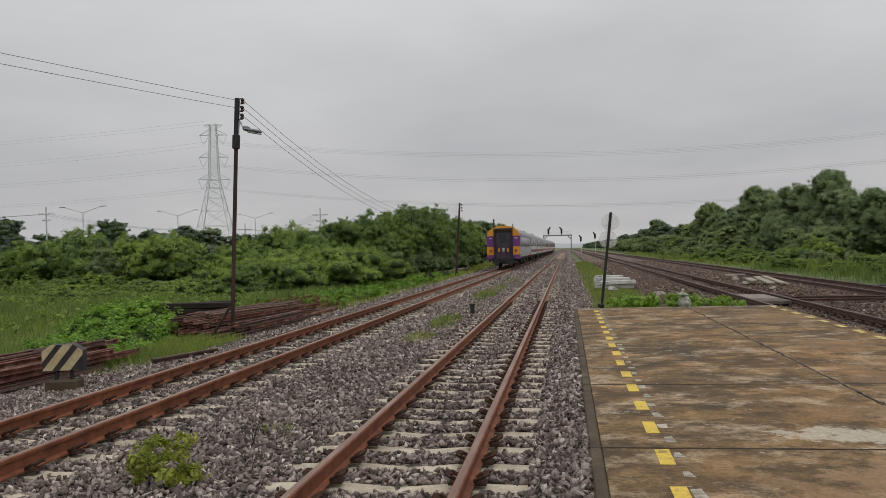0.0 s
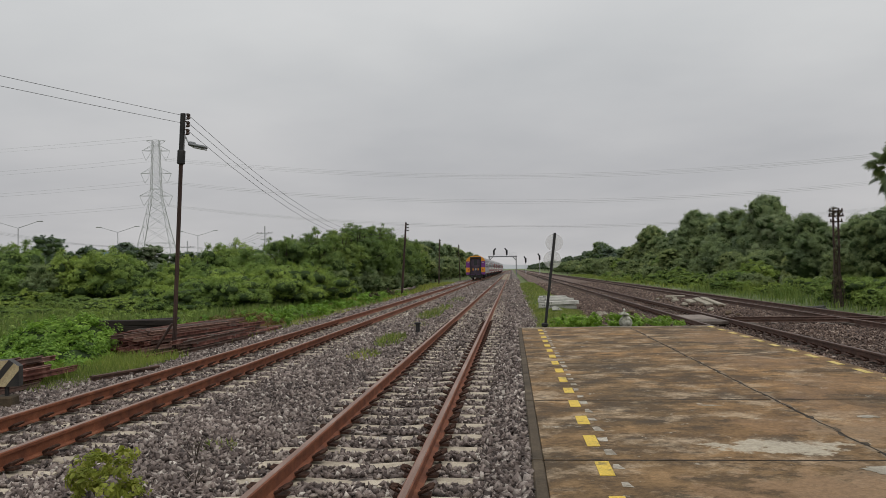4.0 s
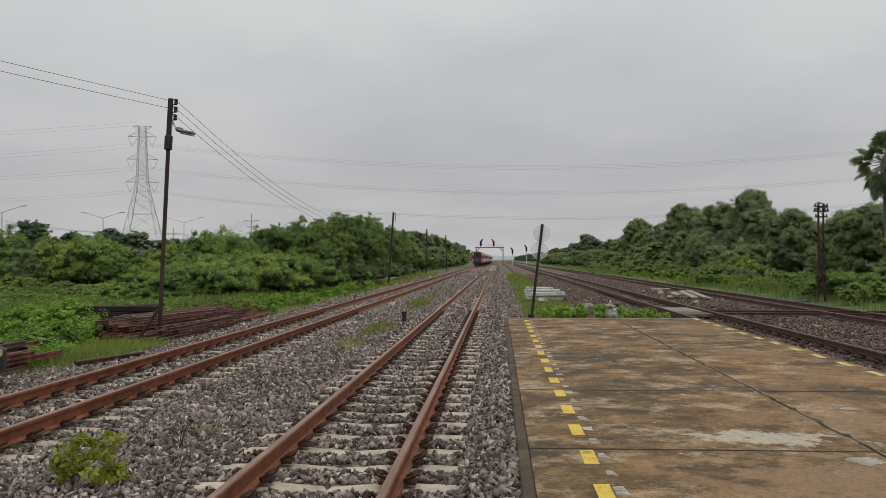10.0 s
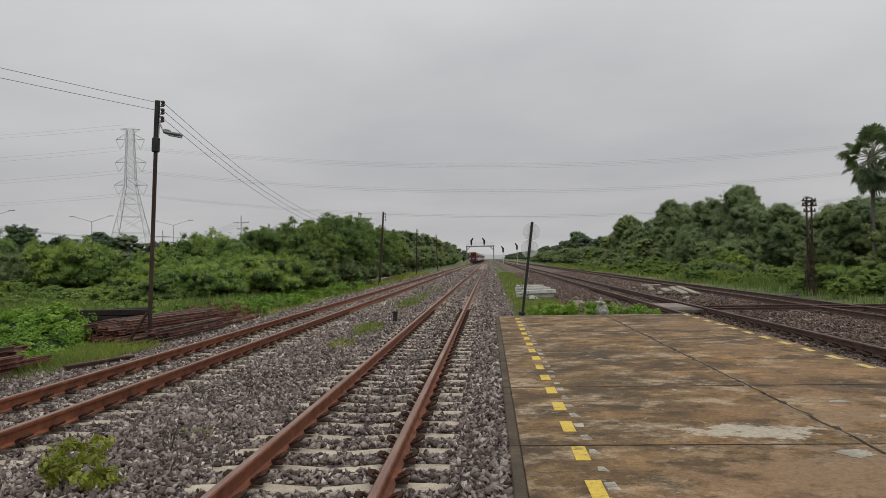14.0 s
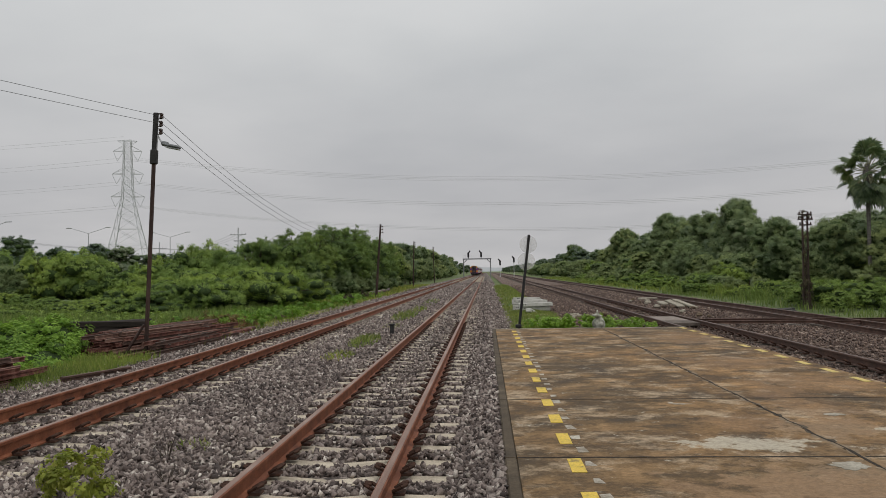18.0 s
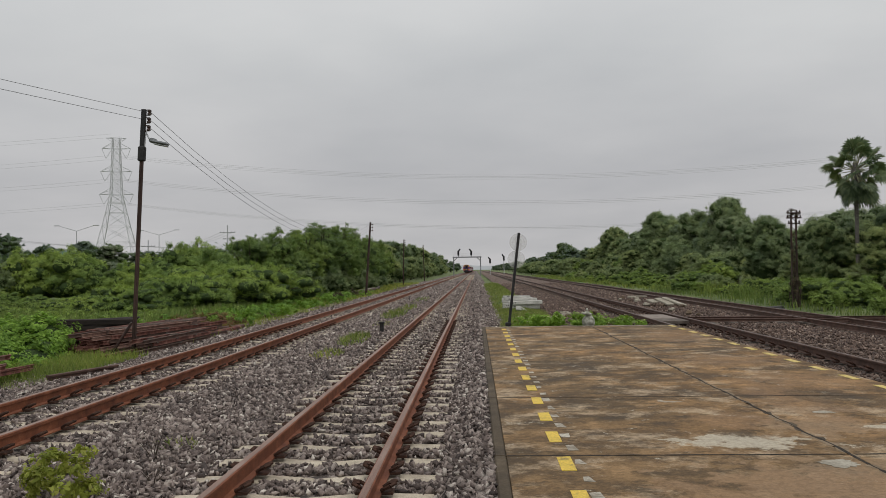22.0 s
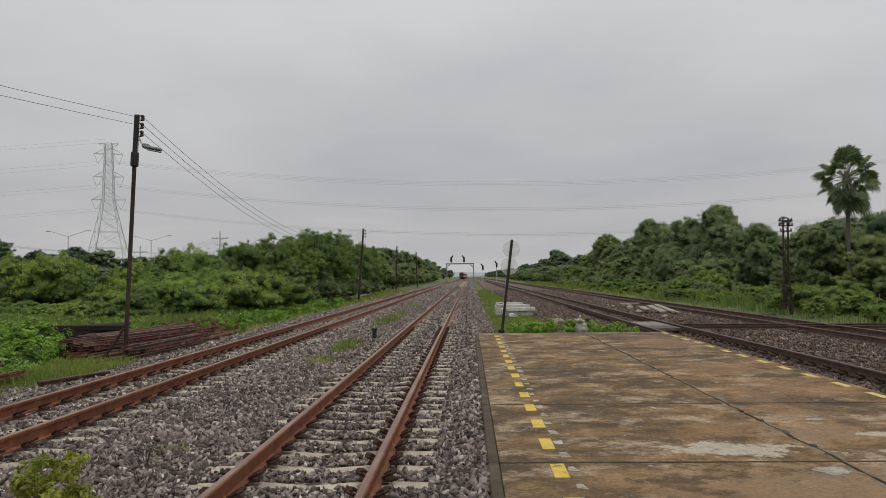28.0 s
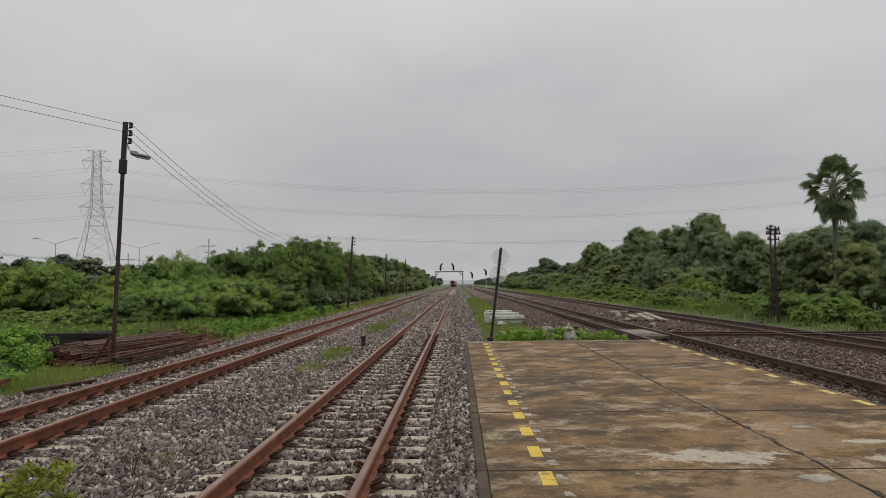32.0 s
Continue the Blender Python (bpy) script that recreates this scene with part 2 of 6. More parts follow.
def build_materials():
    m, nt, b = nodes_of("ground")
    vec = stretch_coords(nt, (1, 1, 1), True)
    col = ramp_node(nt, noise_node(nt, vec, 0.25, 8.0, 0.7), [(0.3, (0.055, 0.08, 0.025)), (0.5, (0.105, 0.145, 0.042)), (0.62, (0.155, 0.185, 0.06)), (0.75, (0.17, 0.15, 0.085))])
    grain = noise_node(nt, vec, 9.0, 6.0, 0.75)
    tone = ramp_node(nt, grain, [(0.3, (0.5, 0.5, 0.5)), (0.7, (1.35, 1.35, 1.3))])
    nt.links.new(mix_node(nt, 1.0, col, tone, "MULTIPLY"), b.inputs["Base Color"])
    b.inputs["Roughness"].default_value = 0.95
    bump_node(nt, b, grain, 0.8, 0.12)
    MATS["ground"] = m

    # worn platform concrete: streaks of damp dirt across it, ochre wash towards the far side, bare pale patches
    m, nt, b = nodes_of("platform_concrete")
    vec2 = stretch_coords(nt, (1, 1, 1), True)
    blot = noise_node(nt, vec2, 1.2, 13.0, 0.74)
    base = ramp_node(nt, blot, [(0.35, (0.056, 0.037, 0.02)), (0.45, (0.125, 0.082, 0.043)), (0.54, (0.215, 0.142, 0.075)), (0.64, (0.34, 0.228, 0.127))])
    wide = noise_node(nt, vec2, 0.3, 3.0)
    wash = ramp_node(nt, wide, [(0.4, (0.83, 0.825, 0.8)), (0.6, (1.17, 1.06, 0.92))])
    c = mix_node(nt, 1.0, base, wash, "MULTIPLY")
    film = ramp_node(nt, noise_node(nt, vec2, 1.5, 13.0, 0.76), [(0.51, (0, 0, 0)), (0.62, (0.85, 0.85, 0.85))])
    c = mix_node(nt, film, c, (0.46, 0.355, 0.24))
    black = ramp_node(nt, noise_node(nt, stretch_coords(nt, (0.7, 1, 1), True), 3.4, 13.0, 0.8), [(0.5, (0, 0, 0)), (0.6, (0.8, 0.8, 0.8))])
    c = mix_node(nt, black, c, (0.06, 0.043, 0.026))
    wear = ramp_node(nt, noise_node(nt, vec2, 4.0, 12.0, 0.8), [(0.6, (0, 0, 0)), (0.66, (1, 1, 1))])
    c = mix_node(nt, wear, c, (0.5, 0.46, 0.38))
    ragged = noise_node(nt, vec2, 3.5, 10.0, 0.72)
    tan = (0.33, 0.225, 0.135)
    pale, ochre, damp = (0.48, 0.43, 0.34), (0.26, 0.16, 0.088), (0.05, 0.036, 0.022)
    for px, py, ax, ay, tint in ((4.1, 5.6, 1.7, 1.0, tan), (4.3, 7.6, 0.7, 0.6, tan), (5.3, 10.6, 0.8, 1.0, ochre), (5.0, 13.0, 0.9, 1.2, ochre), (5.3, 17.5, 0.8, 2.2, ochre), (3.4, 5.3, 1.3, 0.9, ochre), (4.6, 9.2, 0.5, 2.0, ochre), (3.6, 7.9, 0.5, 0.5, ochre), (3.4, 6.98, 0.62, 0.34, pale), (4.95, 6.8, 0.75, 0.16, pale), (4.9, 7.55, 0.35, 0.1, pale), (5.0, 9.3, 0.5, 0.7, damp), (3.3, 11.2, 0.6, 0.5, damp), (2.6, 9.0, 0.6, 0.4, damp), (2.3, 12.6, 0.7, 0.6, damp), (5.2, 14.6, 0.5, 0.6, damp)):
        off = nt.nodes.new("ShaderNodeVectorMath")
        off.operation, off.inputs[1].default_value = "SUBTRACT", (px, py, 0.0)
        nt.links.new(vec2, off.inputs[0])
        flat = nt.nodes.new("ShaderNodeVectorMath")
        flat.operation, flat.inputs[1].default_value = "MULTIPLY", (1 / ax, 1 / ay, 0.0)
        nt.links.new(off.outputs[0], flat.inputs[0])
        far = nt.nodes.new("ShaderNodeVectorMath")
        far.operation = "LENGTH"
        nt.links.new(flat.outputs[0], far.inputs[0])
        edge = nt.nodes.new("ShaderNodeMath")
        edge.operation, edge.inputs[1].default_value = "MULTIPLY_ADD", 3.2
        nt.links.new(ragged, edge.inputs[0])
        nt.links.new(far.outputs["Value"], edge.inputs[2])
        half = nt.nodes.new("ShaderNodeMapRange")
        half.inputs["From Min"].default_value, half.inputs["From Max"].default_value = 2.4, 2.22
        half.inputs["To Max"].default_value = {pale: 0.85, tan: 0.6}.get(tint, 0.5)
        nt.links.new(edge.outputs[0], half.inputs["Value"])
        c = mix_node(nt, half.outputs[0], c, tint)
    dirt = ramp_node(nt, noise_node(nt, vec2, 30.0, 6.0, 0.7), [(0.34, (0.68, 0.66, 0.63)), (0.6, (1.08, 1.08, 1.05))])
    c = mix_node(nt, 1.0, c, dirt, "MULTIPLY")
    b.inputs["Specular IOR Level"].default_value = 0.2
    nt.links.new(c, b.inputs["Base Color"])
    rr = ramp_node(nt, blot, [(0.35, (0.7, 0.7, 0.7)), (0.6, (0.95, 0.95, 0.95))])
    nt.links.new(rr, b.inputs["Roughness"])
    bump_node(nt, b, noise_node(nt, vec2, 40.0, 6.0, 0.7), 0.35, 0.01)
    MATS["platform_concrete"] = m

    plain("kerb_concrete", [(0.3, (0.042, 0.031, 0.02)), (0.6, (0.095, 0.071, 0.044)), (0.8, (0.17, 0.135, 0.09))], 2.0, 40, 0.85, world=True)
    plain("joint_dark", [(0.3, (0.014, 0.011, 0.008)), (0.55, (0.035, 0.027, 0.019)), (0.75, (0.08, 0.062, 0.043))], 14.0, 60, 0.95, world=True)
    plain("lip_concrete", [(0.3, (0.14, 0.1, 0.062)), (0.6, (0.24, 0.18, 0.115)), (0.8, (0.34, 0.27, 0.19))], 8.0, 50, 0.9, world=True)
    plain("patch_concrete", [(0.3, (0.24, 0.215, 0.165)), (0.7, (0.42, 0.385, 0.31))], 5.0, 50, 0.85, world=True)
    plain("yellow_paint", [(0.32, (0.30, 0.22, 0.05)), (0.42, (0.62, 0.43, 0.05)), (0.7, (0.72, 0.5, 0.06))], 9.0, 60, 0.7, bump=0.2, world=True)
    plain("worn_yellow", [(0.3, (0.3, 0.23, 0.08)), (0.42, (0.55, 0.42, 0.12)), (0.7, (0.7, 0.54, 0.17))], 9.0, 60, 0.75, bump=0.2, world=True)
    plain("faded_paint", [(0.4, (0.24, 0.21, 0.16)), (0.6, (0.5, 0.46, 0.38))], 9.0, 60, 0.8, world=True)
    plain("rail_rust", [(0.3, (0.12, 0.035, 0.015)), (0.6, (0.245, 0.08, 0.033)), (0.8, (0.33, 0.14, 0.068))], 5.0, 120, 0.75, 0.15, 0.3, 0.004)
    plain("rail_top", [(0.3, (0.17, 0.085, 0.055)), (0.55, (0.25, 0.15, 0.11)), (0.75, (0.36, 0.26, 0.21))], 3.0, 60, 0.5, 0.35, 0.08, 0.002, (4, 0.4, 1))
    plain("dark_rail", [(0.3, (0.05, 0.027, 0.019)), (0.6, (0.115, 0.062, 0.044)), (0.8, (0.185, 0.11, 0.08))], 5.0, 120, 0.75, 0.1, 0.3, 0.004)
    plain("main_top", [(0.3, (0.06, 0.034, 0.025)), (0.7, (0.13, 0.08, 0.06))], 3.0, 60, 0.55, 0.2, 0.08, 0.002, (4, 0.4, 1))
    plain("sleeper_concrete", [(0.3, (0.31, 0.262, 0.2)), (0.6, (0.52, 0.45, 0.345)), (0.8, (0.64, 0.57, 0.46))], 5.0, 70, 0.9)
    plain("old_sleeper", [(0.3, (0.07, 0.055, 0.045)), (0.6, (0.15, 0.125, 0.105)), (0.8, (0.24, 0.21, 0.18))], 5.0, 70, 0.9)
    plain("white_concrete", [(0.3, (0.42, 0.41, 0.37)), (0.7, (0.68, 0.67, 0.62))], 4.0, 50, 0.85)
    plain("mossy_stone", [(0.32, (0.13, 0.135, 0.09)), (0.5, (0.33, 0.33, 0.27)), (0.68, (0.6, 0.59, 0.52))], 9.0, 60, 0.9)
    plain("clip_steel", [(0.3, (0.03, 0.017, 0.012)), (0.7, (0.10, 0.05, 0.034))], 20, 90, 0.8, 0.3)
    plain("pole_brown", [(0.3, (0.024, 0.013, 0.01)), (0.7, (0.075, 0.04, 0.03))], 2.0, 40, 0.65, 0.3)
    plain("dark_iron", [(0.3, (0.012, 0.012, 0.013)), (0.7, (0.04, 0.038, 0.036))], 3.0, 40, 0.6, 0.3)
    plain("galvanised", [(0.3, (0.40, 0.41, 0.42)), (0.7, (0.56, 0.57, 0.58))], 2.0, 30, 0.6, 0.2)
    plain("tower_zinc", [(0.3, (0.47, 0.48, 0.49)), (0.7, (0.6, 0.61, 0.62))], 0.5, 30, 0.55, 0.0)
    plain("gantry_grey", [(0.3, (0.16, 0.165, 0.17)), (0.7, (0.26, 0.265, 0.27))], 2.0, 30, 0.6, 0.1)
    plain("wire_black", [(0.3, (0.02, 0.02, 0.02)), (0.7, (0.045, 0.045, 0.045))], 2.0, 30, 0.7)
    plain("cable_grey", [(0.3, (0.42, 0.425, 0.43)), (0.7, (0.52, 0.525, 0.53))], 2.0, 30, 0.7, 0.0)
    plain("porcelain_brown", [(0.3, (0.03, 0.018, 0.014)), (0.7, (0.06, 0.03, 0.02))], 4.0, 30, 0.25)
    plain("rotten_wood", [(0.3, (0.012, 0.01, 0.009)), (0.6, (0.035, 0.027, 0.023)), (0.8, (0.075, 0.055, 0.046))], 4.0, 60, 0.9, bump=0.6, stretch=(0.5, 4, 4))
    plain("bark", [(0.3, (0.04, 0.03, 0.022)), (0.7, (0.12, 0.095, 0.07))], 4.0, 40, 0.95, bump=0.7, dist=0.03, stretch=(3, 3, 0.6))
    plain("palm_bark", [(0.3, (0.10, 0.09, 0.08)), (0.7, (0.2, 0.185, 0.165))], 4.0, 40, 0.95, bump=0.7, dist=0.03, stretch=(0.5, 0.5, 5))
    # dark green of the crown fill: the inner shade as a colour
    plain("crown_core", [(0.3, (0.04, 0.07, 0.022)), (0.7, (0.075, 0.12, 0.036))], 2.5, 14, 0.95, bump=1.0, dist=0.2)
    plain("earth", [(0.3, (0.09, 0.065, 0.045)), (0.7, (0.17, 0.125, 0.085))], 2.0, 30, 0.95, bump=0.7, dist=0.02, world=True)
    leafy("leaf_bush", [(0.0, (0.18, 0.265, 0.065)), (0.5, (0.25, 0.35, 0.085)), (1.0, (0.36, 0.46, 0.125))])
    leafy("leaf_thorn", [(0.0, (0.2, 0.29, 0.06)), (0.5, (0.275, 0.38, 0.08)), (1.0, (0.38, 0.47, 0.12))])
    leafy("leaf_thicket", [(0.0, (0.135, 0.205, 0.055)), (0.5, (0.18, 0.265, 0.07)), (1.0, (0.26, 0.345, 0.1))])
    # both wood greens are lifted and greyed to allow for haze
    leafy("leaf_tree", [(0.0, (0.2, 0.255, 0.125)), (0.5, (0.26, 0.32, 0.15)), (1.0, (0.35, 0.41, 0.2))])
    leafy("leaf_dark", [(0.0, (0.19, 0.25, 0.155)), (0.5, (0.25, 0.315, 0.185)), (1.0, (0.33, 0.39, 0.235))])
    # haze of the distance put into the leaf colour as pale grey-green
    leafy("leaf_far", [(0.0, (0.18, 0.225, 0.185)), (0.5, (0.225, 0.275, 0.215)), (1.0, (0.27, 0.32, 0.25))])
    leafy("leaf_vine", [(0.0, (0.14, 0.25, 0.03)), (0.5, (0.23, 0.385, 0.05)), (1.0, (0.36, 0.52, 0.085))])
    leafy("leaf_palm", [(0.0, (0.11, 0.155, 0.08)), (0.6, (0.155, 0.21, 0.105)), (1.0, (0.24, 0.28, 0.155))], 0.45)
    plain("palm_stalk", [(0.3, (0.2, 0.21, 0.1)), (0.7, (0.34, 0.33, 0.19))], 4.0, 30, 0.6)
    leafy("grass_blade", [(0.0, (0.14, 0.185, 0.04)), (0.55, (0.24, 0.3, 0.06)), (0.82, (0.34, 0.36, 0.1)), (1.0, (0.42, 0.34, 0.16))], 0.6)
    leafy("grass_lush", [(0.0, (0.135, 0.19, 0.045)), (0.6, (0.195, 0.265, 0.06)), (0.93, (0.27, 0.325, 0.085)), (1.0, (0.36, 0.32, 0.15))])
    leafy("dead_leaf", [(0.0, (0.045, 0.038, 0.024)), (0.5, (0.1, 0.08, 0.05)), (1.0, (0.16, 0.12, 0.075))])
    leafy("flower_pale", [(0.0, (0.6, 0.58, 0.3)), (1.0, (0.75, 0.75, 0.65))])
    leafy("leaf_weed", [(0.0, (0.25, 0.28, 0.04)), (0.6, (0.4, 0.43, 0.07)), (1.0, (0.55, 0.52, 0.13))])
    leafy("grass_dry", [(0.0, (0.12, 0.13, 0.035)), (0.4, (0.24, 0.2, 0.07)), (0.7, (0.3, 0.16, 0.07)), (1.0, (0.28, 0.11, 0.06))], 0.7)
    stone_mat("ballast_stone", [(0.0, (0.048, 0.036, 0.031)), (0.3, (0.13, 0.1, 0.087)), (0.6, (0.228, 0.184, 0.16)), (0.85, (0.345, 0.29, 0.252)), (0.95, (0.43, 0.38, 0.33)), (1.0, (0.68, 0.63, 0.55))])
    gravel_bed("ballast_bed", [(0.0, (0.016, 0.013, 0.011)), (0.55, (0.1, 0.081, 0.07)), (1.0, (0.36, 0.31, 0.27))], 19.0)
    stone_mat("brown_stone", [(0.0, (0.055, 0.035, 0.027)), (0.6, (0.13, 0.086, 0.064)), (0.92, (0.23, 0.165, 0.127)), (1.0, (0.4, 0.325, 0.26))])
    gravel_bed("brown_bed", [(0.0, (0.04, 0.026, 0.02)), (0.6, (0.135, 0.09, 0.067)), (1.0, (0.29, 0.21, 0.165))], 22.0)
    plain("board_black", [(0.3, (0.014, 0.013, 0.012)), (0.7, (0.04, 0.036, 0.03))], 5, 60, 0.6)
    plain("board_yellow", [(0.3, (0.38, 0.30, 0.16)), (0.7, (0.55, 0.46, 0.27))], 5, 60, 0.6)
    # grey-blue emission stands in for haze on the horizon strip
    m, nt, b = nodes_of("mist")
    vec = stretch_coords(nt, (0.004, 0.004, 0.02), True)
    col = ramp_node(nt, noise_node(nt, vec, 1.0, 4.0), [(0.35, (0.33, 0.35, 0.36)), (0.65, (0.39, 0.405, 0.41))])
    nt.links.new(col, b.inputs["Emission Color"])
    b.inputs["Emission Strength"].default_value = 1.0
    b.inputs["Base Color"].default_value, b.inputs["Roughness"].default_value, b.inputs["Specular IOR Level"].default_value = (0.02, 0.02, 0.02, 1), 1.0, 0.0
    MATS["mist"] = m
    m, nt, b = nodes_of("disc_sheet")
    b.inputs["Base Color"].default_value, b.inputs["Roughness"].default_value = (0.7, 0.7, 0.68, 1), 0.5
    tr = nt.nodes.new("ShaderNodeBsdfTransparent")
    mx = nt.nodes.new("ShaderNodeMixShader")
    mx.inputs[0].default_value = 0.3
    nt.links.new(tr.outputs[0], mx.inputs[1])
    nt.links.new(b.outputs[0], mx.inputs[2])
    nt.links.new(mx.outputs[0], nt.nodes["Material Output"].inputs["Surface"])
    MATS["disc_sheet"] = m


build_materials()

# ---- mesh helpers ----


def solid(name, verts, faces, material, parent=None, label=""):
    me = bpy.data.meshes.new(name)
    me.from_pydata([tuple(v) for v in verts], [], faces)
    me.update()
    me.materials.append(MATS[material])
    ob = new(name, me)
    if parent is not None:
        ob.parent = parent
    if label:
        ob["label"] = label
    return ob


def part(name, bm, material, parent=None, label=""):
    me = bpy.data.meshes.new(name)
    bmesh.ops.recalc_face_normals(bm, faces=bm.faces)
    bm.to_mesh(me)
    bm.free()
    me.materials.append(MATS[material])
    ob = new(name, me)
    if parent is not None:
        ob.parent = parent
    if label:
        ob["label"] = label
    return ob


def again(ob, m, parent=None):
    """One more piece on the same mesh."""
    o = new(ob.name.split(".")[0], ob.data)
    o.parent = parent if parent is not None else ob.parent
    o.matrix_basis = m
    return o


def box(bm, c, s, bevel=0.0, m=None):
    mat = Matrix.Translation(c) @ Matrix.Diagonal((*s, 1))
    if m is not None:
        mat = m @ mat
    r = bmesh.ops.create_cube(bm, size=1.0, matrix=mat)
    if bevel:
        es = list({e for v in r["verts"] for e in v.link_edges})
        bmesh.ops.bevel(bm, geom=es, offset=bevel, segments=1, affect="EDGES")


def rod(bm, a, b, r0, r1=None, n=8):
    a, b = Vector(a), Vector(b)
    r1 = r0 if r1 is None else r1
    d = b - a
    q = d.to_track_quat("Z", "Y").to_matrix().to_4x4()
    bmesh.ops.create_cone(bm, cap_ends=True, segments=n, radius1=r0, radius2=r1, depth=d.length, matrix=Matrix.Translation((a + b) / 2) @ q)


def lathe(bm, prof, n=14, m=None):
    m = m or Matrix.Identity(4)
    rings = [[bm.verts.new(m @ Vector((r * math.cos(2 * math.pi * k / n), r * math.sin(2 * math.pi * k / n), z))) for k in range(n)] for r, z in prof]
    for a, b in zip(rings, rings[1:]):
        for k in range(n):
            bm.faces.new((a[k], a[(k + 1) % n], b[(k + 1) % n], b[k]))
    bm.faces.new(rings[0][::-1])
    bm.faces.new(rings[-1])


def sweep(profile, p0, p1):
    """An upright profile of (across, up) drawn along the way from p0 to p1: verts and faces."""
    p0, p1 = Vector(p0), Vector(p1)
    d = (p1 - p0).normalized()
    side = d.cross(Vector((0, 0, 1))).normalized()
    vs = [p + side * a + Vector((0, 0, b)) for p in (p0, p1) for a, b in profile]
    n = len(profile)
    fs = [(k, (k + 1) % n, n + (k + 1) % n, n + k) for k in range(n)]
    return vs, fs + [tuple(range(n))[::-1], tuple(range(n, 2 * n))]


def wire(name, pts, r, material, n=4):
    """A thin cable through points."""
    vs, fs = [], []
    for i, p in enumerate(pts):
        a, b = pts[max(i - 1, 0)], pts[min(i + 1, len(pts) - 1)]
        d = (Vector(b) - Vector(a)).normalized()
        s = d.cross(Vector((0, 0, 1))).normalized()
        u = s.cross(d)
        for k in range(n):
            w = 2 * math.pi * (k + 0.5) / n
            vs.append(Vector(p) + r * (math.cos(w) * s + math.sin(w) * u))
    for i in range(len(pts) - 1):
        for k in range(n):
            fs.append((i * n + k, i * n + (k + 1) % n, (i + 1) * n + (k + 1) % n, (i + 1) * n + k))
    return solid(name, vs, fs, material)


def sag(p0, p1, drop, n=14):
    p0, p1 = Vector(p0), Vector(p1)
    return [p0.lerp(p1, k / n) - Vector((0, 0, 4 * drop * (k / n) * (1 - k / n))) for k in range(n + 1)]


def array_mesh(name, co, loops, per, material):
    """A mesh from arrays: places, corner numbers, corners a face."""
    me = bpy.data.meshes.new(name)
    nf = len(loops) // per
    me.vertices.add(len(co))
    me.vertices.foreach_set("co", np.asarray(co, np.float32).ravel())
    me.loops.add(len(loops))
    me.loops.foreach_set("vertex_index", np.asarray(loops, np.int32))
    me.polygons.add(nf)
    me.polygons.foreach_set("loop_start", np.arange(0, nf * per, per, dtype=np.int32))
    me.polygons.foreach_set("loop_total", np.full(nf, per, np.int32))
    me.update(calc_edges=True)
    me.materials.append(MATS[material])
    return me


RNG = np.random.default_rng(7)


def turns(n):
    """n turns at random."""
    q = RNG.normal(size=(n, 4))
    q /= np.linalg.norm(q, axis=1)[:, None]
    w, x, y, z = q.T
    return np.stack([1 - 2 * (y * y + z * z), 2 * (x * y - z * w), 2 * (x * z + y * w), 2 * (x * y + z * w), 1 - 2 * (x * x + z * z), 2 * (y * z - x * w),
                     2 * (x * z - y * w), 2 * (y * z + x * w), 1 - 2 * (x * x + y * y)], 1).reshape(-1, 3, 3)


def stones(name, xy, z, size, material):
    """Broken stones lying at the places xy."""
    base = np.array([(x, y, z) for x in (-1, 1) for y in (-1, 1) for z in (-1, 1)], float) * 0.72
    tri = np.array([(0, 1, 3), (0, 3, 2), (4, 6, 7), (4, 7, 5), (0, 4, 5), (0, 5, 1), (2, 3, 7), (2, 7, 6), (0, 2, 6), (0, 6, 4), (1, 5, 7), (1, 7, 3)])
    n = len(xy)
    rough = RNG.uniform(-0.5, 0.5, (n, len(base), 3))
    v = (base[None] + rough) * (size[:, None, None] * np.stack([RNG.uniform(1.05, 1.75, n), RNG.uniform(0.7, 1.1, n), RNG.uniform(0.34, 0.62, n)], 1)[:, None])
    v = np.einsum("nij,nkj->nki", turns(n), v)
    v += np.concatenate([xy, z[:, None]], 1)[:, None]
    loops = (tri[None] + (np.arange(n) * len(base))[:, None, None]).ravel()
    return new(name, array_mesh(name, v.reshape(-1, 3), loops, 3, material))


def blades(name, xy, z, height, width, material, lean=0.5):
    """Grass: bent blades of two pieces each."""
    n = len(xy)
    a = RNG.uniform(0, 2 * math.pi, n)
    side = np.stack([np.cos(a), np.sin(a), np.zeros(n)], 1) * (width[:, None] / 2)
    b = RNG.uniform(0, 2 * math.pi, n)
    off = np.stack([np.cos(b), np.sin(b), np.zeros(n)], 1) * (height * RNG.uniform(0.1, lean, n))[:, None]
    foot = np.concatenate([xy, z[:, None]], 1)
    up = np.stack([np.zeros(n), np.zeros(n), height], 1)
    mid, tip = foot + up * 0.55 + off * 0.35, foot + up + off
    v = np.stack([foot - side, foot + side, mid + side * 0.8, mid - side * 0.8, tip + side * 0.12, tip - side * 0.12], 1)
    q = np.array([0, 1, 2, 3, 3, 2, 4, 5])
    loops = (q[None] + (np.arange(n) * 6)[:, None]).ravel()
    return new(name, array_mesh(name, v.reshape(-1, 3), loops, 4, material))


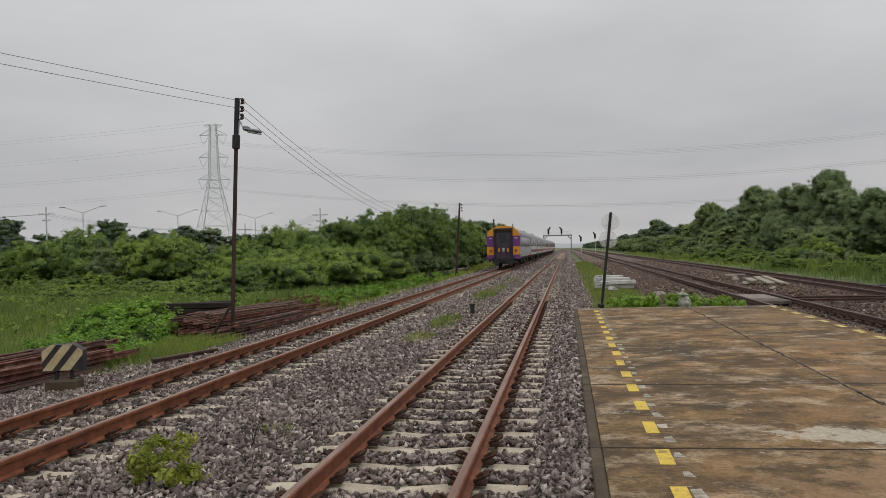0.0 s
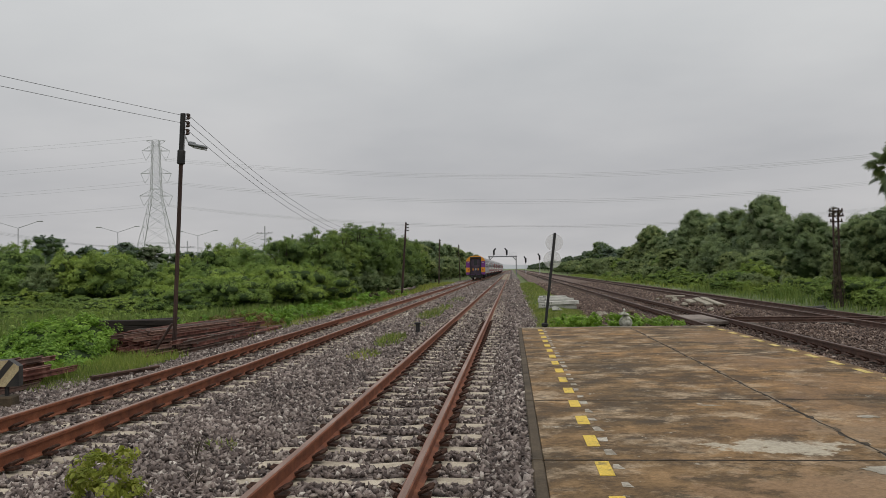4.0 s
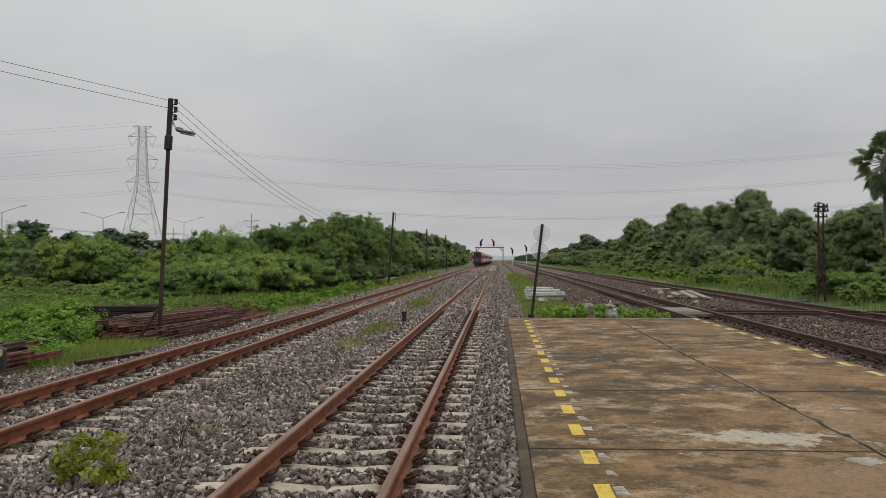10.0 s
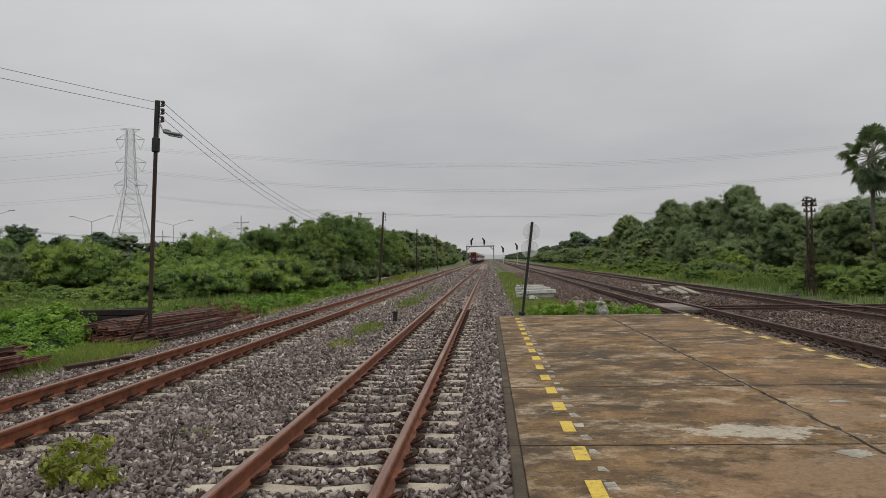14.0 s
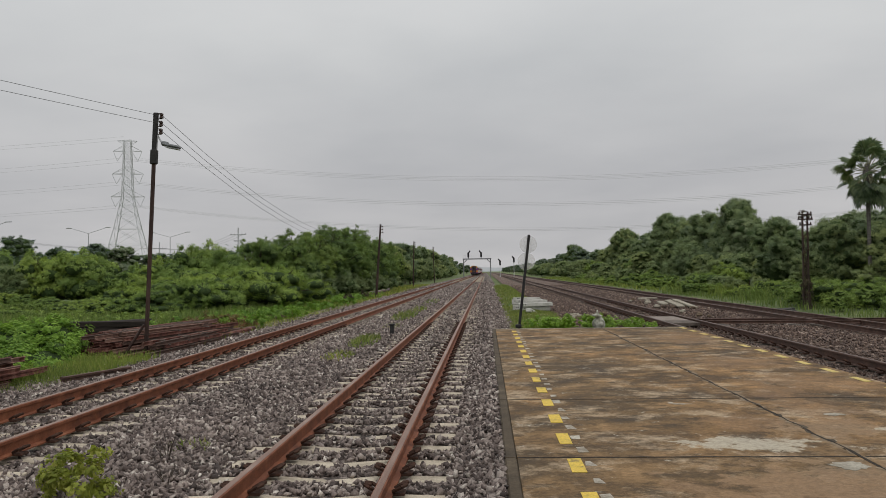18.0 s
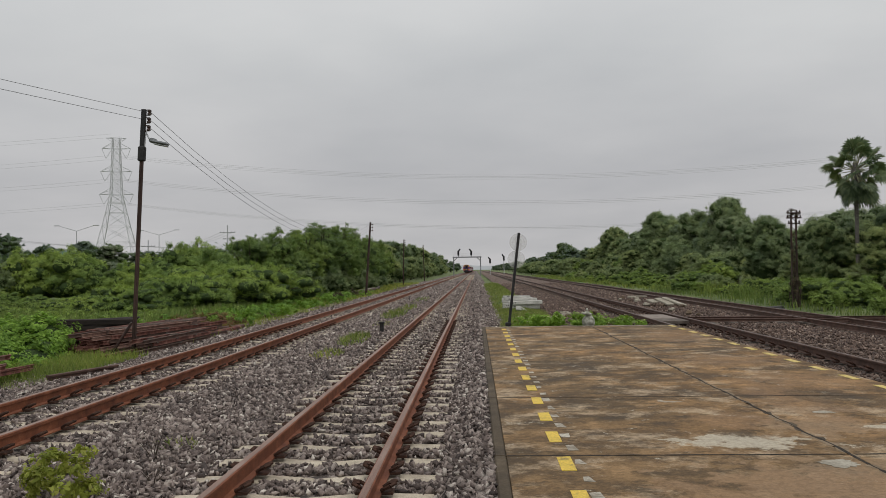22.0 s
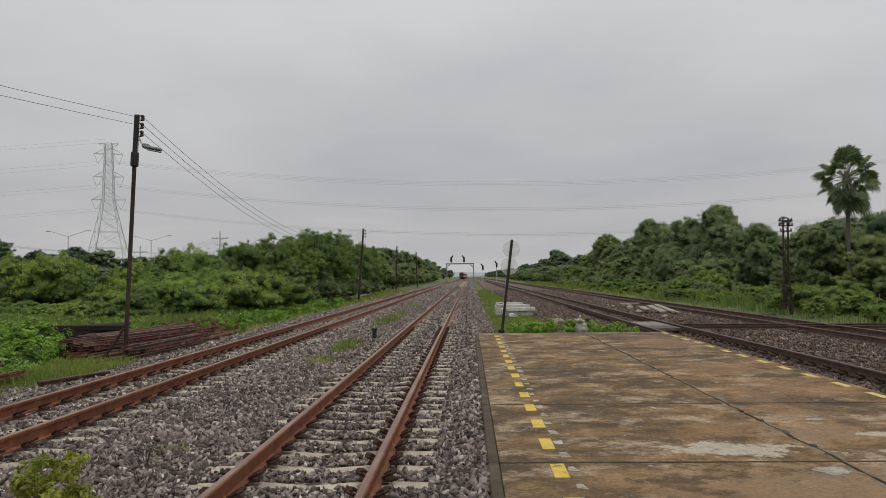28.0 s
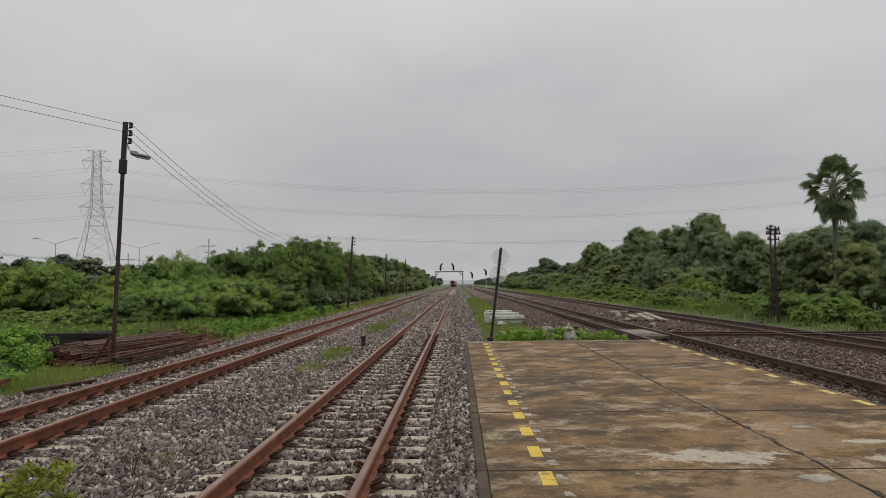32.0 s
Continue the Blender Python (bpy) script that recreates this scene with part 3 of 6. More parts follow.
def leaf_cloud(name, lobes, n, leaf, material, clump=None, up=0.3):
    """A crown of n leaves in clumps on the outer parts of lumpy lobes (x, y, z, rx, ry, rz)."""
    lobes = np.array(lobes, float)
    area = (lobes[:, 3] * lobes[:, 4] * lobes[:, 5]) ** 0.67
    m = max(n // 34, 8)
    pick = RNG.choice(len(lobes), m, p=area / area.sum())
    dc = RNG.normal(size=(m, 3))
    dc[:, 2] = np.where(RNG.random(m) < 0.62, np.abs(dc[:, 2]), dc[:, 2])
    dc /= np.linalg.norm(dc, axis=1)[:, None]
    rad = RNG.uniform(0.8, 1.03, m) * np.where(RNG.random(m) < 0.1, RNG.uniform(1.08, 1.25, m), 1.0)
    spread = (clump or leaf * 1.6) * RNG.uniform(0.6, 1.3, m)
    own = RNG.integers(0, m, n)
    d = RNG.normal(size=(n, 3))
    d /= np.linalg.norm(d, axis=1)[:, None]
    c = (lobes[pick, :3] + dc * rad[:, None] * lobes[pick, 3:])[own] + d * (spread[own] * RNG.uniform(0.25, 1.0, n))[:, None] * np.array([1.1, 1.1, 0.85])
    nrm = d * 0.3 + dc[own] * 0.95 + RNG.normal(size=(n, 3)) * 0.3 + np.array([0, 0, up])
    nrm /= np.linalg.norm(nrm, axis=1)[:, None]
    t = np.cross(nrm, RNG.normal(size=(n, 3)))
    t /= np.linalg.norm(t, axis=1)[:, None]
    s = np.cross(nrm, t)
    L = leaf * RNG.uniform(0.6, 1.5, n)[:, None]
    W = L * RNG.uniform(0.35, 0.6, n)[:, None]
    v = np.stack([c - t * L * 0.5, c + s * W * 0.5 + nrm * W * 0.2, c + t * L * 0.5, c - s * W * 0.5 + nrm * W * 0.2], 1)
    loops = np.arange(n * 4)
    return array_mesh(name, v.reshape(-1, 3), loops, 4, material)


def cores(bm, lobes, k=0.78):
    """Lumps that fill a crown, coloured dark for the shade among its leaves."""
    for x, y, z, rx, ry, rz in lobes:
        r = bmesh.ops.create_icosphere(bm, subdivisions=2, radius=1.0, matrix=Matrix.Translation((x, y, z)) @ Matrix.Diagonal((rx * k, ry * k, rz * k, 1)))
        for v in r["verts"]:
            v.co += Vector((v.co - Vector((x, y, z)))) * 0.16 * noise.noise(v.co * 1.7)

# ---- ground and beds ----
PX0, PX1, PY1, PZ = 1.41, 6.12, 20.85, 0.05
TRACK_X = {"near": 0.0, "left": -3.645, "main": 6.77, "far": 10.92}


def ground_z(x, y):
    z = -0.34 + 0.10 * noise.noise(Vector((x * 0.13, y * 0.13, 0)))
    if x < -6.5:
        z -= 0.25 * min((-6.5 - x) / 12, 1)
    if 2.4 < x < 3.9 and y > 20:
        z = -0.10 + 0.07 * noise.noise(Vector((x * 0.7, y * 0.5, 3)))
    if x > 13.5:
        z += 0.12
    return z


def build_ground():
    xs = [-3000, -1200, -500, -250, -140, -90] + [-60 + 1.5 * k for k in range(70)] + [46, 60, 90, 140, 250, 500, 1200, 3000]
    ys = [-600, -200, -60, -20] + [-6 + 1.5 * k for k in range(72)] + [104 + 12 * k for k in range(40)] + [640, 900, 1500, 3000, 4500]
    vs = [(x, y, ground_z(x, y) if abs(x) < 60 and y < 110 else -0.45) for y in ys for x in xs]
    n = len(xs)
    fs = [(j * n + i, j * n + i + 1, (j + 1) * n + i + 1, (j + 1) * n + i) for j in range(len(ys) - 1) for i in range(n - 1)]
    g = solid("ground", vs, fs, "ground")
    for p in g.data.polygons:
        p.use_smooth = True
    tagged(g, "green grassy ground with patches of bare soil", "ground", kind="structure")


def bed(name, prof, material, label, y0, y1, rough):
    """A bed of stones with a cross-section prof of (x, z)."""
    xs = np.interp(np.linspace(0, 1, 70), np.linspace(0, 1, len(prof)), [p[0] for p in prof])
    zs = np.interp(xs, [p[0] for p in prof], [p[1] for p in prof])
    ys = [-80, -50, -30, -18, -10] + [y0 + 0.2 * k for k in range(int((32 - y0) / 0.2))] + list(np.geomspace(32, y1, 60))
    vs = [(x, y, z + rough * noise.noise(Vector((x * 5, y * 5, 1))) * (1 if -6 < y < 32 else 0)) for y in ys for x, z in zip(xs, zs)]
    n = len(xs)
    fs = [(j * n + i, j * n + i + 1, (j + 1) * n + i + 1, (j + 1) * n + i) for j in range(len(ys) - 1) for i in range(n - 1)]
    return tagged(solid(name, vs, fs, material), label, "ballast", kind="structure")


BED_L = [(-7.4, -0.5), (-6.4, -0.3), (-5.35, -0.24), (-4.7, -0.215), (-2.5, -0.215), (-1.9, -0.19), (-1.1, -0.215), (0.95, -0.21), (1.15, -0.09), (1.34, 0.02), (1.42, 0.03), (1.7, -0.16), (2.5, -0.33)]
BED_R = [(3.5, -0.3), (4.2, -0.13), (5.3, -0.2), (6.2, -0.22), (8.2, -0.17), (9.0, -0.13), (10.0, -0.18), (12.0, -0.21), (12.8, -0.26), (13.8, -0.42)]
RAIL = [(-0.055, -0.15), (0.055, -0.15), (0.055, -0.138), (0.010, -0.125), (0.009, -0.045), (0.032, -0.034), (0.034, -0.008), (0.026, -0.001), (-0.026, -0.001), (-0.034, -0.008),
        (-0.032, -0.034), (-0.009, -0.045), (-0.010, -0.125), (-0.055, -0.138)]
RAIL_HEAD = [(-0.026, -0.002), (0.026, -0.002), (0.024, 0.0015), (-0.024, 0.0015)]


def sleeper_bm(w=0.22, half=1.0, dip=0.03):
    bm = bmesh.new()
    ts = [-half, -0.62, -0.42, 0, 0.42, 0.62, half]
    hs = [-0.01, 0.0, 0.0, -dip, 0.0, 0.0, -0.01]
    rows = []
    for x, z in zip(ts, hs):
        ww = w * (0.92 if x == 0 else 1)
        rows.append([bm.verts.new(p) for p in ((x, -ww / 2 - 0.03, -0.2), (x, -ww / 2, z - 0.012), (x, -ww / 2 + 0.012, z), (x, ww / 2 - 0.012, z), (x, ww / 2, z - 0.012), (x, ww / 2 + 0.03, -0.2))])
    for a, b in zip(rows, rows[1:]):
        for k in range(5):
            bm.faces.new((a[k], a[k + 1], b[k + 1], b[k]))
    bm.faces.new(rows[0][::-1])
    bm.faces.new(rows[-1])
    return bm


def clip_bm():
    """A bent spring clip on its shoulder."""
    bm = bmesh.new()
    box(bm, (0, 0, 0.012), (0.09, 0.13, 0.024), 0.006)
    pts = [(-0.045, -0.055, 0.03), (0.02, -0.07, 0.065), (0.06, -0.03, 0.08), (0.02, 0.0, 0.07), (0.06, 0.04, 0.08), (0.02, 0.07, 0.065), (-0.04, 0.05, 0.03)]
    for a, b in zip(pts, pts[1:]):
        rod(bm, a, b, 0.015, n=5)
    return bm


def veer(key, y):
    """How far the left track has swung over towards its neighbour."""
    return min(max(y - 150.0, 0.0) * 0.0058, 3.5) if key == "left" else 0.0


def build_track(key, label, y0, y1, y_parts, rail_mat, sleeper_mat, clips_to, phase=0.0, shift=0.0):
    x = TRACK_X[key]
    t = tagged(new(f"track_{key}"), label, "railway track", kind="structure")
    legs = [(y0, 150.0), (150.0, 753.0), (753.0, y1)] if key == "left" else [(y0, y1)]
    for s in (-1, 1):
        for a, b in legs:
            p0, p1 = (x + veer(key, a) + s * 0.5325, a, 0), (x + veer(key, b) + s * 0.5325, b, 0)
            v, f = sweep(RAIL, p0, p1)
            rail = solid("rail", v, f, rail_mat, t)
            v, f = sweep(RAIL_HEAD, p0, p1)
            solid("running_surface", v, f, "rail_top" if rail_mat == "rail_rust" else "main_top", rail)
    first = part("sleeper", sleeper_bm(), sleeper_mat, t)
    y = y0 + phase
    k = 0
    placed = False
    rest = bmesh.new()
    clip = None
    while y < y1:
        if -4.2 < y < y_parts:
            rnd = random.Random(k * 7 + len(key))
            m = pose(x + shift + rnd.uniform(-0.02, 0.02), y + rnd.uniform(-0.012, 0.012), -0.185, 0, rnd.uniform(-0.4, 0.4), rnd.uniform(-0.6, 0.6))
            if not placed:
                first.matrix_basis = m
                placed = True
            else:
                again(first, m)
        elif y < 260:
            box(rest, (x + veer(key, y), y, -0.282), (2.0, 0.24, 0.15))
        if 2.0 < y < clips_to:
            for s in (-1, 1):
                for q in (-1, 1):
                    mm = pose(x + s * 0.5325 + q * 0.095, y, -0.155, 0, 0, 0 if q > 0 else 180)
                    if clip is None:
                        clip = part("rail_clip", clip_bm(), "clip_steel", t)
                        clip.matrix_basis = mm
                    else:
                        again(clip, mm)
        k += 1
        y += 0.6
    o = part("distant_sleepers", rest, sleeper_mat, t)
    tagged(o, kind="stuff")
    return t


def build_beds():
    bed("ballast_bed", BED_L, "ballast_bed", "grey crushed stone ballast under two tracks", -5, 900, 0.025)
    bed("brown_ballast_bed", BED_R, "brown_bed", "dark brown weathered ballast under the main tracks", -5, 900, 0.03)
    build_track("near", "rusty rails on pale concrete sleepers beside the platform", -79.6, 900, 62, "rail_rust", "sleeper_concrete", 26, phase=0.0)
    build_track("left", "rusty rails on concrete sleepers beside the rail stacks", -79.6, 900, 62, "rail_rust", "sleeper_concrete", 26, phase=0.2)
    build_track("main", "dark rails of a main track on old sleepers", -79.6, 900, 62, "dark_rail", "old_sleeper", 42, phase=0.3)
    build_track("far", "dark rails of the farther main track on old sleepers", -79.6, 900, 62, "dark_rail", "old_sleeper", 0, phase=0.1)


def scatter_stones():
    # grey ballast, dense close by and larger and sparser farther off
    bands = [(-3.0, 3.6, 170, 0.034), (3.6, 7.0, 1150, 0.0235), (7.0, 11.0, 950, 0.0235), (11.0, 17.0, 560, 0.0245), (17.0, 30.0, 270, 0.0275), (30.0, 48.0, 120, 0.033), (48.0, 75.0, 50, 0.045), (75.0, 130.0, 12, 0.07)]
    P, S = [], []
    for a, b, dens, size in bands:
        n = int((b - a) * 9.1 * dens)
        x, y = RNG.uniform(-6.7, 2.4, n), RNG.uniform(a, b, n)
        P.append(np.stack([x, y], 1))
        S.append(size * RNG.uniform(0.55, 1.35, n))
    P, S = np.concatenate(P), np.concatenate(S)
    keep = (P[:, 0] < PX0 - 0.02) | (P[:, 1] > PY1 + 0.03)
    for tx in (TRACK_X["near"], TRACK_X["left"]):
        for s in (-1, 1):
            keep &= np.abs(P[:, 0] - tx - s * 0.5325) > 0.085
        ph = 0.0 if tx == 0 else 0.2
        dy = (P[:, 1] + 4.0 - ph + 0.3) % 0.6 - 0.3
        on = (np.abs(P[:, 0] - tx) < 0.97) & (np.abs(dy) < (0.13 if tx == 0 else 0.1))
        keep &= ~(on & (RNG.random(len(P)) < np.where(P[:, 1] < 34, 0.994 if tx == 0 else 0.78, 0.5)))
    P, S = P[keep], S[keep]
    z = np.interp(P[:, 0], [p[0] for p in BED_L], [p[1] for p in BED_L]) + RNG.uniform(-0.02, 0.032, len(P))
    tagged(stones("ballast_stones", P, z, S, "ballast_stone"), "loose grey and white crushed stones between the rails", "ballast", kind="stuff")
    n = 78000
    x, y = RNG.uniform(3.7, 13.4, n), 9 + 80 * RNG.random(n) ** 1.6
    z = np.interp(x, [p[0] for p in BED_R], [p[1] for p in BED_R]) + RNG.uniform(-0.01, 0.03, n)
    k = ((x > 6.2) | (y > PY1 + 0.1)) & (np.abs(np.abs(x - TRACK_X["main"]) - 0.5325) > 0.09) & (np.abs(np.abs(x - TRACK_X["far"]) - 0.5325) > 0.09)
    tagged(stones("brown_ballast_stones", np.stack([x, y], 1)[k], z[k], ((0.017 + 0.0005 * y) * RNG.uniform(0.5, 1.4, n))[k], "brown_stone"), "loose brown weathered stones along the main tracks", "ballast", kind="stuff")


def build_platform():
    bm = bmesh.new()
    box(bm, ((PX0 + PX1) / 2 + 0.02, (PY1 - 60) / 2, -0.33), (PX1 - PX0 - 0.06, PY1 + 60 - 0.04, 0.58))
    base = tagged(part("platform", bm, "kerb_concrete"), "low concrete platform, stained and worn, with painted dashes", "platform", kind="structure")
    ys = [-60 + 2.8 * k for k in range(20)] + [-4, -1.2, 1.6, 3.9, 6.47, 9.38, 11.75, 13.85, 16.35, 18.6, PY1]
    for i, (a, b) in enumerate(zip(ys, ys[1:])):
        for c, d in ((PX0 + 0.082, 4.06), (4.06, PX1)):
            bm = bmesh.new()
            box(bm, ((c + d) / 2, (a + b) / 2, PZ - 0.04), (d - c - 0.022, b - a - (0.03 if 5 < b < 10 else 0.008), 0.08), 0.004)
            part("slab", bm, "platform_concrete", base)
        bm = bmesh.new()
        box(bm, (PX0 + 0.045, (a + b) / 2, PZ - 0.163), (0.09, b - a - 0.006, 0.33), 0.012)
        part("kerb", bm, "kerb_concrete", base, "dark damp kerb stone")
    bm = bmesh.new()
    box(bm, ((PX0 + PX1) / 2, PY1 - 0.018, PZ - 0.05), (PX1 - PX0 - 0.02, 0.05, 0.112), 0.008)
    part("end_lip", bm, "patch_concrete", base, "pale worn lip at the platform's end")
    # ragged dark strips laid along the joints across
    for y in ys[22:26]:
        rnd = random.Random(int(y * 100))
        for x0, x1 in ((PX0 + 0.1, 4.03), (4.09, PX1 - 0.02)):
            lo, hi, n = [], [], 24
            for k in range(n + 1):
                x = x0 + (x1 - x0) * k / n
                lo.append((x, y - rnd.uniform(0.008, 0.024), PZ + 0.0012))
                hi.append((x, y + rnd.uniform(0.008, 0.024), PZ + 0.0012))
            solid("joint_filler", lo + hi, [(k, k + 1, n + 2 + k, n + 1 + k) for k in range(n)], "joint_dark", base)
    # yellow dashes, the near row with pale remains of an older row beside it
    n = 0
    for k in range(-8, 16):
        y = 5.985 + 0.98 * k
        if y > 20.2 or y < -3:
            continue
        rnd = random.Random(k + 50)
        w = 0.105 + rnd.uniform(-0.006, 0.008)
        v = [(1.872, y, 0), (1.872 + w, y + rnd.uniform(-0.01, 0.01), 0), (1.872 + w, y + 0.44, 0), (1.872 + rnd.uniform(-0.004, 0.006), y + 0.43 + rnd.uniform(-0.02, 0.02), 0)]
        vs = [(a, b, PZ + 0.0012) for a, b, _ in v] + [(a, b, PZ + 0.0045) for a, b, _ in v]
        fs = [(4, 5, 6, 7), (0, 1, 5, 4), (1, 2, 6, 5), (2, 3, 7, 6), (3, 0, 4, 7)]
        solid("yellow_dash", vs, fs, "yellow_paint", base, "yellow painted dash")
        x2 = 1.985 + rnd.uniform(0, 0.01)
        off = -0.33 + rnd.uniform(-0.03, 0.03)
        for o2, l2 in ((off, rnd.uniform(0.12, 0.22)), (0.2, rnd.uniform(0.1, 0.24))):
            pts = [(x2, y + o2), (x2 + rnd.uniform(0.05, 0.085), y + o2 + rnd.uniform(-0.02, 0.02)), (x2 + rnd.uniform(0.04, 0.08), y + o2 + l2), (x2 + rnd.uniform(-0.02, 0.01), y + o2 + l2 * 0.9)]
            solid("faded_dash", [(a, b, PZ + 0.001) for a, b in pts] + [(a, b, PZ + 0.0035) for a, b in pts], fs, "faded_paint", base)
    for k in range(14):
        y = 7.75 + 0.96 * k
        if y + 0.4 > PY1:
            continue
        w = 0.1
        vs = [(5.9 + a, y + b, PZ + c) for c in (0.0012, 0.0045) for a, b in ((0, 0), (w, 0.01), (w, 0.45), (0, 0.46))]
        solid("yellow_dash", vs, [(4, 5, 6, 7), (0, 1, 5, 4), (1, 2, 6, 5), (2, 3, 7, 6), (3, 0, 4, 7)], "worn_yellow", base, "faded yellow painted dash")
    # bare pale patches where the skin has come off
    for cx, cy, rx, ry, seed in ((3.86, 6.17, 0.14, 0.11, 2), (3.3, 9.0, 0.1, 0.03, 5), (4.6, 8.3, 0.1, 0.07, 8)):
        ring = []
        for k in range(72):
            a = 2 * math.pi * k / 72
            q = Vector((math.cos(a) * 1.6, math.sin(a) * 1.6, seed * 5.0))
            r = 1 + 0.55 * noise.noise(q) + 0.28 * noise.noise(q * 3.1) + 0.18 * noise.noise(q * 8.0)
            ring.append((cx + rx * r * math.cos(a), cy + ry * r * math.sin(a)))
        vs = [(a, b, PZ + 0.0008) for a, b in ring] + [(a, b, PZ + 0.003) for a, b in ring]
        fs = [tuple(range(72, 144))] + [(k, (k + 1) % 72, 72 + (k + 1) % 72, 72 + k) for k in range(72)]
        solid("bare_patch", vs, fs, "patch_concrete", base, "pale bare patch of concrete")
    # the broken lips of the long joint
    rnd = random.Random(21)
    quad = [(4, 5, 6, 7), (0, 1, 5, 4), (1, 2, 6, 5), (2, 3, 7, 6), (3, 0, 4, 7)]
    y, x = 3.0, 4.06
    while y < PY1 - 0.2:
        l = rnd.uniform(0.1, 0.26)
        x2 = 4.06 + 0.03 * noise.noise(Vector((y * 1.7, 4, 0))) + rnd.uniform(-0.016, 0.016)
        w = rnd.uniform(0.006, 0.017)
        pts = [(x - w, y), (x + w, y), (x2 + w, y + l), (x2 - w, y + l)]
        solid("joint_crack", [(a, b, PZ + 0.0006) for a, b in pts] + [(a, b, PZ + 0.002) for a, b in pts], quad, "joint_dark", base)
        for q in (-1, 1):
            if rnd.random() < 0.75:
                u, v = rnd.uniform(0.012, 0.05), rnd.uniform(0.01, 0.05)
                pts = [(x + q * w, y + 0.01), (x + q * (w + u), y + l * rnd.uniform(0.1, 0.4)), (x2 + q * (w + v), y + l * rnd.uniform(0.6, 0.95)), (x2 + q * w, y + l)]
                pts = pts if q > 0 else pts[::-1]
                solid("joint_lip", [(a, b, PZ + 0.0004) for a, b in pts] + [(a, b, PZ + 0.0014) for a, b in pts], quad, "lip_concrete" if rnd.random() < 0.8 else "kerb_concrete", base)
        y, x = y + l, x2


build_ground()
build_platform()
build_beds()
scatter_stones()

# ---- trees and plants ----


def tree_bed(x, y):
    return ground_z(x, y) - 0.04 if abs(x) < 60 and y < 110 else -0.5


def make_tree(name, lobes, n, leaf, leaf_mat, trunk_top, trunk_r, label, category, core=0.74, clump=0.3):
    t = tagged(new(name), label, category)
    bm = bmesh.new()
    pts = [(0, 0, -0.1), (0.06 * trunk_top, 0.03 * trunk_top, trunk_top * 0.5), (0.0, 0.05 * trunk_top, trunk_top)]
    for a, b, r, s in zip(pts, pts[1:], (trunk_r, trunk_r * 0.8), (trunk_r * 0.8, trunk_r * 0.6)):
        rod(bm, a, b, r, s, 8)
    for l in lobes[:9]:
        rod(bm, pts[-1], (l[0] * 0.9, l[1] * 0.9, l[2]), trunk_r * 0.45, trunk_r * 0.12, 6)
    for l in lobes:
        if l[3] < 0.5:
            rod(bm, pts[-1], l[:3], trunk_r * 0.25, 0.015, 4)
    part("trunk", bm, "bark", t)
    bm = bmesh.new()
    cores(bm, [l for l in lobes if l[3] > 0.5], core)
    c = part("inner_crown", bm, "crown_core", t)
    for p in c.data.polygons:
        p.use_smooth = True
    o = new("crown", leaf_cloud("crown", lobes, n, leaf, leaf_mat, clump))
    o.parent = t
    return t, max(l[2] + l[5] * 1.1 for l in lobes)


def rand_lobes(rnd, n, R, H, base, lump=0.3, flat=0.75, sprigs=6, small=0.22, spread=1.0):
    """Many leafy tufts over an uneven mound, a heart lobe that gets the dark shade fill, and loose sprays that stand
    out at the top.
    """
    seed = Vector((rnd.uniform(0, 90), rnd.uniform(0, 90), rnd.uniform(0, 90)))
    out = [(0, 0, base + H * 0.4, R * 0.62, R * 0.62, H * 0.36)]
    for k in range(n):
        a = 2.39996 * k + rnd.uniform(-0.35, 0.35)
        w = 1 - 1.32 * (k + 0.5) / n
        e = math.sqrt(max(1 - w * w, 0.05))
        d = Vector((e * math.cos(a), e * math.sin(a), w))
        f = (0.76 + 0.5 * noise.noise(d * 1.5 + seed)) * rnd.uniform(0.86, 1.08)
        r = R * lump * rnd.uniform(0.65, 1.25)
        out.append((d.x * R * f * spread, d.y * R * f * spread, max(base + H * (0.43 + 0.53 * d.z * f), base + r * 0.5), r, r, r * flat * rnd.uniform(0.8, 1.2)))
    for k in range(sprigs):
        l = out[1 + rnd.randrange(0, n // 2)]
        out.append((l[0] * 1.08 + rnd.uniform(-0.4, 0.4) * l[3], l[1] * 1.08 + rnd.uniform(-0.4, 0.4) * l[3], l[2] + l[5] * rnd.uniform(0.9, 1.5), small * rnd.uniform(0.6, 1.1), small * rnd.uniform(0.6, 1.1), small * rnd.uniform(0.7, 1.7)))
    return out


def branchy_lobes(rnd, limbs, n, R, H, base, lump=0.3, flat=0.7):
    """A taller crown of several boughs, each with its own cap of tufts."""
    out = [(0, 0, base + H * 0.38, R * 0.6, R * 0.6, H * 0.34)]
    for b in range(limbs):
        a = 2.39996 * b + rnd.uniform(-0.5, 0.5)
        top = (b + 0.6) / limbs
        q = R * (0.78 - 0.62 * top) * rnd.uniform(0.7, 1.15)
        c = Vector((q * math.cos(a), q * math.sin(a), base + H * (0.2 + 0.66 * top)))
        r1 = R * rnd.uniform(0.34, 0.5) * (1.1 - 0.25 * top)
        out.append((c.x, c.y, c.z - r1 * 0.15, r1 * 0.7, r1 * 0.7, r1 * 0.5))
        for k in range(n):
            w = 1 - 1.25 * (k + 0.5) / n
            e, g = math.sqrt(1 - w * w), 2.39996 * k + b
            r = R * lump * 0.5 * rnd.uniform(0.65, 1.2)
            f = r1 * rnd.uniform(0.72, 1.1)
            out.append((c.x + f * e * math.cos(g), c.y + f * e * math.sin(g), c.z + f * 0.72 * w, r, r, r * flat * rnd.uniform(0.8, 1.2)))
    return out


